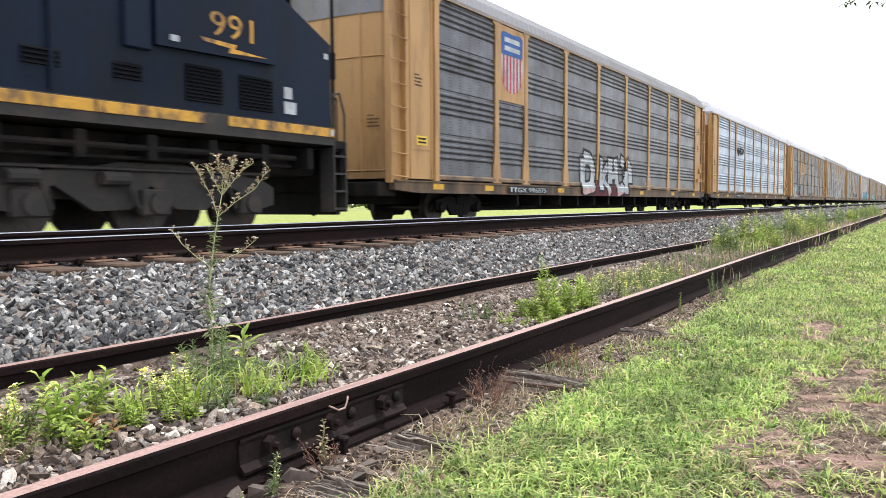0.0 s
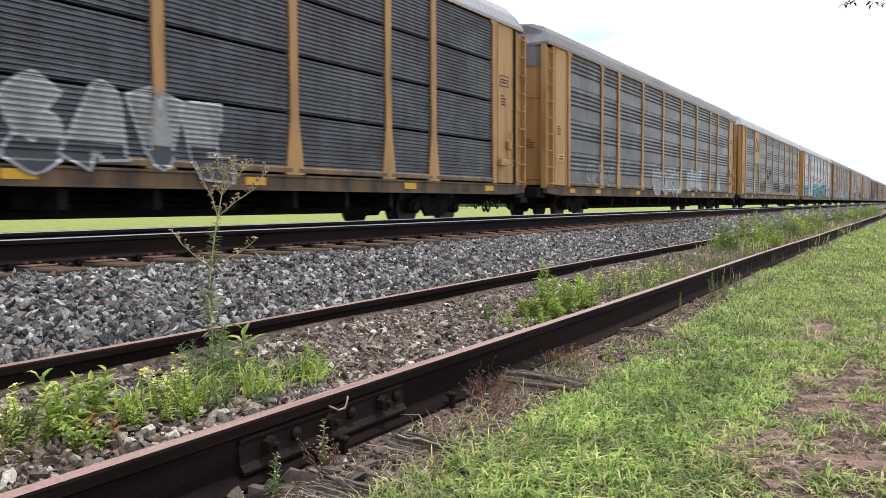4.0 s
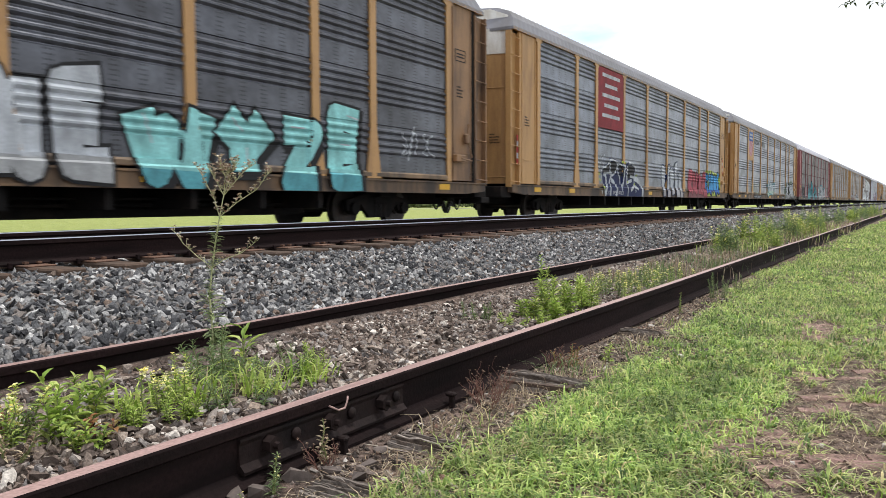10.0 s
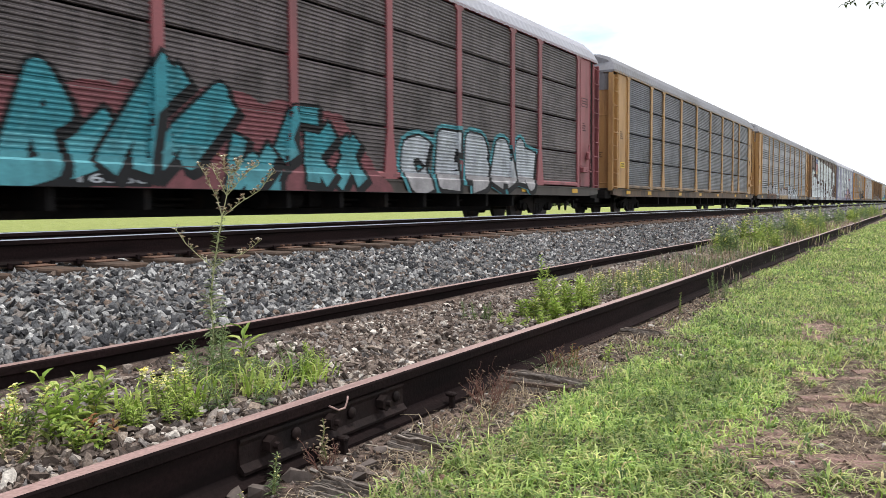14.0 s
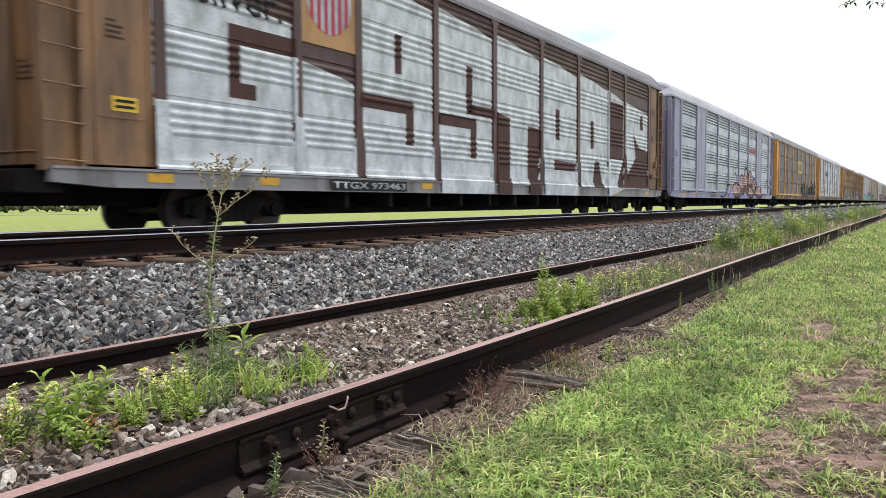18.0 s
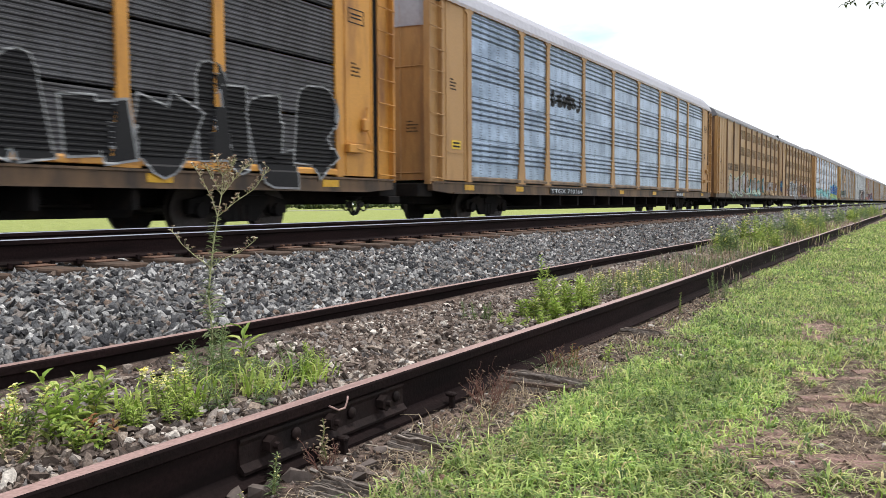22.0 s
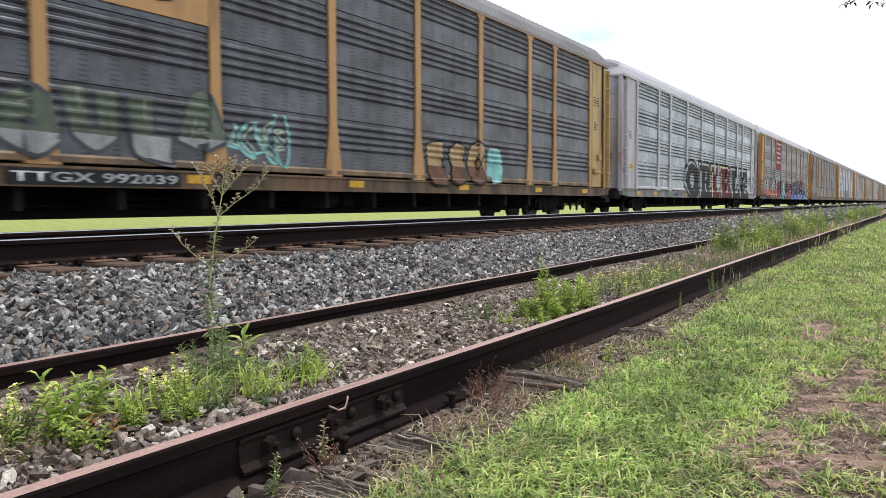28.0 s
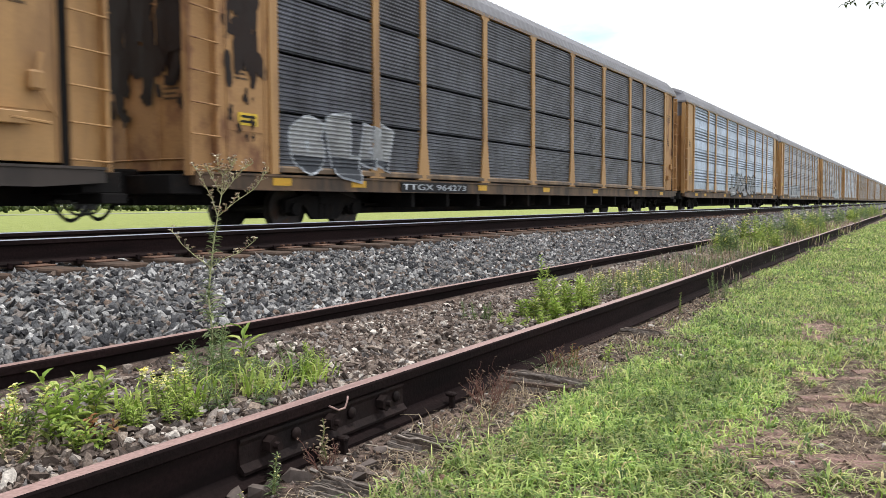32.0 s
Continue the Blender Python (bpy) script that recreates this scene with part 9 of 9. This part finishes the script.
for k in range(9):
    x, y = 5.75 + 0.24 * k, 2.20 + 0.20 * math.sin(k * 2.1)
    leafy_weed(x, y, 7, 0.165, 0.040, 0.007, 70 + k, LEAF_GREY if k % 2 else LEAF_LIME, "toadflax with pale yellow flowers between the siding rails", (PETAL, 6, 0.013), 0.36, 0.2, 34)
for k in range(13):
    x, y = 7.2 + 0.42 * k, 2.30 + 0.3 * math.sin(k * 1.7)
    grass_tuft(x, y, 120, 0.21, 0.006, 90 + k, DRY if k % 2 else LEAF_GREY, "dry pale grass between the siding rails", (0.05, 0.45), 0.16)
# far clump, tall goldenrod
for k in range(22):
    x, y = 12.6 + 0.55 * k, 2.55 + 0.35 * math.sin(k * 2.7)
    leafy_weed(x, y, 7, (0.34, 0.26, 0.50, 0.36, 0.24, 0.42)[k % 6], 0.10, 0.022, 110 + k, LEAF if k % 3 else LEAF_GREY, "tall green goldenrod between the siding rails", (PETAL, 5, 0.03) if k % 2 else None, 0.5, 0.15, 34)
for k in range(14):
    x, y = 13.0 + 1.1 * k, 2.45 + 0.3 * math.sin(k * 1.3)
    grass_tuft(x, y, 120, 0.30, 0.012, 140 + k, DRY if k % 2 else LAWN, "long grass between the siding rails", (0.05, 0.6), 0.3)
for k in range(16):
    x, y = 25 + 2.2 * k, 2.5 + 0.4 * math.sin(k * 1.9)
    leafy_weed(x, y, 7, 0.35 + 0.15 * (k % 3 == 0), 0.14, 0.035, 160 + k, LEAF if k % 2 else LEAF_GREY, "green weeds between the siding rails", spread=1.2, tilt=0.2, per=26)


# ---- old paving bricks in the bare soil ----
BRICK = material("old_brick", (0.34, 0.215, 0.190), 0.95, 0, 0.5, 55, (0.11, 0.075, 0.060), 11, (0.36, 0.60), 0.9, spec=0.15)


def make_brick():
    """A worn brick laid on edge: crown rubbed round, corners chipped."""
    rng, bm = random.Random(4), bmesh.new()
    box(bm, -0.098, 0.098, -0.032, 0.032, -0.03, 0.03)
    bmesh.ops.subdivide_edges(bm, edges=[e for e in bm.edges if abs((e.verts[0].co - e.verts[1].co).x) > 0.1], cuts=3)
    bmesh.ops.bevel(bm, geom=[e for e in bm.edges if min(v.co.z for v in e.verts) > 0.02 and abs((e.verts[0].co - e.verts[1].co).y) < 0.03], offset=0.007, segments=1, affect="EDGES")
    for v in bm.verts:
        if v.co.z > 0.01:
            v.co += Vector((rng.uniform(-1, 1), rng.uniform(-1, 1), rng.uniform(-1.2, 0.6))) * 0.004
    return bm


def brick_patch(cx, cy, nx, ny, turn, seed, skip=0.3):
    rng = random.Random(seed)
    paving = tagged(new("brick_paving"), "worn dusty red paving bricks half sunk in soil", "paving", "patches of old brick paving")
    paving.location, paving.rotation_euler = (cx, cy, float(ground_z(np.array(cx), np.array(cy)))), (0, 0, turn)
    for i in range(nx):
        for j in range(ny):
            if rng.random() < skip:
                continue
            m = Matrix.Translation(((i - nx / 2) * 0.205 + (0.1 if j % 2 else 0), (j - ny / 2) * 0.069, -0.024 + rng.uniform(-0.006, 0.003)))
            place("brick", shared("brick", BRICK, make_brick), paving, "", m @ Euler((rng.uniform(-0.05, 0.05), rng.uniform(-0.03, 0.03), rng.uniform(-0.05, 0.05))).to_matrix().to_4x4())


brick_patch(5.60, 0.56, 2, 12, -1.0, 1, 0.2)
brick_patch(5.05, 0.66, 2, 4, -0.95, 2, 0.35)
brick_patch(2.92, 0.46, 2, 8, -0.98, 3, 0.2)
brick_patch(2.62, 0.40, 2, 5, -0.9, 7, 0.35)
brick_patch(2.86, 0.15, 2, 3, -1.0, 4, 0.2)
brick_patch(4.35, 0.27, 3, 4, -1.0, 5, 0.45)
brick_patch(3.70, 0.22, 2, 4, -1.0, 6, 0.5)

# single tufts that stand alone on the bare soil
for k, (x, y, s) in enumerate(((2.72, 0.44, 0.07), (3.05, 0.33, 0.08), (3.35, 0.27, 0.09), (3.2, 0.62, 0.09), (2.55, 0.18, 0.08), (2.62, 0.62, 0.07), (3.7, 0.15, 0.09), (2.9, 0.02, 0.09), (3.95, 0.42, 0.08), (4.6, 0.38, 0.09), (2.35, 0.48, 0.07),
                               (3.15, 0.10, 0.09), (2.5, 0.05, 0.07), (5.0, 0.2, 0.1), (3.5, 0.52, 0.08), (4.2, 0.62, 0.08), (2.2, 0.3, 0.08), (2.78, 0.30, 0.06), (4.9, 0.62, 0.09), (5.9, 0.35, 0.1), (6.2, 0.6, 0.1))):
    grass_tuft(x, y, 44, s * 1.15, 0.006, 300 + k, LAWN if k % 3 else LEAF_LIME, "low spreading green grass tuft on bare soil", (0.55, 0.98), 0.03)
for k, (x, y, s) in enumerate(((2.10, 1.38, 0.10), (2.42, 1.42, 0.13), (2.55, 1.55, 0.14), (2.30, 1.30, 0.11), (1.9, 1.25, 0.12), (2.7, 1.45, 0.12), (3.5, 1.45, 0.12), (3.7, 1.35, 0.14), (3.9, 1.5, 0.12), (4.4, 1.42, 0.13), (4.8, 1.5, 0.12), (5.6, 1.5, 0.12),
                               (1.72, 1.32, 0.10), (1.62, 1.2, 0.09))):
    grass_tuft(x, y, 26, s, 0.0045, 330 + k, LAWN if k % 2 else DRY, "loose grass tuft beside the rail", (0.3, 0.95), 0.05)
PEBBLE = material("pale_pebble", (0.37, 0.335, 0.30), 0.8, 0, 0.2, 40, (0.35, 0.3, 0.27), 6, (0.5, 0.7), 0.3)
for k, (x, y, r) in enumerate(((2.05, 1.33, 0.022), (1.80, 1.47, 0.020), (2.9, 0.27, 0.016), (2.98, 0.08, 0.026), (2.66, 0.33, 0.012), (2.15, 1.46, 0.014), (1.98, 1.42, 0.016), (2.3, 0.75, 0.018), (3.4, 1.5, 0.02))):
    co, fc = SMALL[k % len(SMALL)]
    ob = tagged(new("pebble", sheet_mesh("pebble", co * np.array([r * 0.95, r * 0.8, r * 0.7]), fc, PEBBLE)), "pale rounded pebble lying in the dirt", "pebble", "pale pebbles in the dirt")
    ob.location = (x, y, float(ground_z(np.array(x), np.array(y))) + r * 0.35)


# ---- distance beyond the train ----
HEDGE = leaf_material("hedge_leaf", [(0.0, (0.06, 0.09, 0.03)), (0.5, (0.12, 0.16, 0.06)), (1.0, (0.22, 0.25, 0.12))])


def far_hedge(x0, x1, y, tall, seed):
    rng = np.random.default_rng(seed)
    n = int((x1 - x0) * 26)
    x = rng.uniform(x0, x1, n)
    h = tall * (0.75 + 0.35 * np.sin(x * 0.21 + seed) * np.sin(x * 0.07 + 1)) * rng.uniform(0.05, 1.0, n) ** 0.7
    pos = np.column_stack([x, y + rng.normal(0, 1.2, n), -0.15 + h])
    return scatter("hedge", pos, rng.uniform(0.25, 0.55, n), HEDGE, seed, "distant line of green bushes beyond the field", stone_shapes(4, 31, 1), 1.0)


tagged(far_hedge(-40, 330, 120, 3.4, 3), category="hedge")
ROAD = material("far_road", (0.20, 0.21, 0.15), 0.9, 0, 0.15, 2, (0.26, 0.25, 0.24), 0.3, (0.5, 0.7), 0.1)
bm = bmesh.new()
box(bm, -200, 500, 84, 91, -0.2, -0.11)
tagged(part("road", bm, ROAD), "pale grey road beyond the field", "road", kind="structure")

# ---- tree whose outer twigs hang into view ----
BARK = material("bark", (0.13, 0.10, 0.08), 0.9, 0, 0.35, 25, (0.07, 0.06, 0.05), 3, (0.45, 0.7), 0.6, (3, 3, 0.5))
TREE_LEAF = leaf_material("tree_leaf", [(0.0, (0.035, 0.06, 0.02)), (1.0, (0.09, 0.13, 0.05))], 0.5, 0.2)


def overhanging_tree():
    tree = tagged(new("tree"), "roadside tree with a long limb and thin leafy twigs", "tree")
    tree.location = (15.0, -5.5, 0.0)
    trunk, leaves = bmesh.new(), Sheaf()
    rng = random.Random(5)
    spine = [Vector(p) for p in ((0, 0, -0.05), (0.05, 0.05, 1.4), (0.0, 0.15, 2.8), (0.1, 0.2, 4.2), (0.0, 0.1, 6.0))]
    for i in range(4):
        rod(trunk, spine[i], spine[i + 1], 0.24 - 0.045 * i, 0.195 - 0.045 * i, 10)
    limb = [Vector(p) for p in ((0, 0.15, 2.9), (-0.8, 1.8, 4.0), (-1.9, 3.8, 4.35), (-2.75, 5.6, 4.05), (-2.95, 6.15, 3.78))]
    for i in range(4):
        rod(trunk, limb[i], limb[i + 1], 0.09 - 0.02 * i, 0.07 - 0.02 * i, 7)
    part("trunk", trunk, BARK, tree)

    def spray(p, r, n):
        for _ in range(n):
            a, b = rng.uniform(0, 6.283), rng.uniform(-0.9, 0.9)
            q = p + Vector((math.cos(a), math.sin(a), b)) * r * rng.random()
            leaf(leaves, q, (math.cos(a), math.sin(a), rng.uniform(-0.8, 0.4)), rng.uniform(0.05, 0.09), rng.uniform(0.025, 0.04), 0.3)

    for k in range(60):
        i = rng.randint(0, 2)
        p = limb[i].lerp(limb[i + 1], rng.random()) + Vector((rng.uniform(-0.5, 0.5), rng.uniform(-0.8, 0.2), rng.uniform(0.1, 0.9)))
        spray(p, 0.35, 22)
    for k in range(90):
        p = spine[4] + Vector((rng.uniform(-1.6, 1.6), rng.uniform(-1.8, 1.2), rng.uniform(-1.2, 1.8)))
        spray(p, 0.5, 22)
    tips = bmesh.new()
    for a, b in (((-2.95, 6.15, 3.78), (-2.98, 6.36, 3.51)), ((-2.98, 6.3, 3.6), (-3.0, 6.46, 3.49)), ((-2.95, 6.1, 3.8), (-3.0, 6.12, 3.47)), ((-2.95, 6.0, 3.75), (-3.0, 6.0, 3.43))):
        rod(tips, a, b, 0.006, 0.003, 5)
        spray(Vector(b), 0.04, 7)
    part("twig", tips, BARK, tree)
    tagged(place("crown", leaves.mesh("crown", TREE_LEAF), tree), kind="stuff")


overhanging_tree()


# ---- movement ----
def roll_wheels(sets, radius):
    """One rolling motion, shared by all wheelsets of that size."""
    spin = math.degrees(SPEED / radius)
    walk(sets[0], [(i / FPS, pose(0, 0, 0, 0, -spin * i / FPS, 0)) for i in range(32 * FPS + 1)])
    keys = sets[0].animation_data
    for ws in sets[1:]:
        ws.rotation_mode = "QUATERNION"
        ws.animation_data_create()
        ws.animation_data.action = keys.action
        ws.animation_data.action_slot = keys.action_slot


# how far the train runs behind an even speed, in metres
SLACK = ((0, 1.16), (1, 0.44), (2, 0.32), (3, 0.94), (4.5, 0.5), (6, 0.11), (7, 0.76), (8, 0.18), (9, -0.05), (10, 0.62), (11, 0.0), (12, 0.61), (13, -0.08), (14, 0.5), (15.5, 0.5), (17, 0.58), (18, -0.09), (19, 0.54), (20, 0.0),
         (21, 0.06), (22, 0.8), (23, 0.23), (24, 0.7), (25, 0.3), (26.5, 0.4), (28, 0.46), (29, 1.28), (30, 0.71), (31, 1.5), (32, 1.13))


def motions():
    for thing, x in CARS:
        walk(thing, [(t, pose(x + slack - SPEED * t, MAIN_Y, MAIN_TOP)) for t, slack in SLACK])
    roll_wheels(WHEELSETS, 0.42)
    roll_wheels(LOCO_WHEELS, 0.53)
    # the tall weed nods in the wind
    spot = WEED.location.copy()
    nods = [(0, 0), (2, 0.1), (5, -0.1), (8, 0.1), (9, 0.5), (10, 0.6), (11, 0.2), (12, 1.0), (12.5, 1.5), (13, 1.1), (13.5, 1.2), (14.5, 1.8), (15.5, 1.5), (17, 0.1), (18, -0.1), (21, -0.4), (22, -0.1), (27, 0.1), (30, 0), (32, -0.1)]
    walk(WEED, [(t, Matrix.Translation(spot) @ Matrix.Rotation(radians(a), 4, Vector((0.855, 0.518, 0)))) for t, a in nods])


motions()
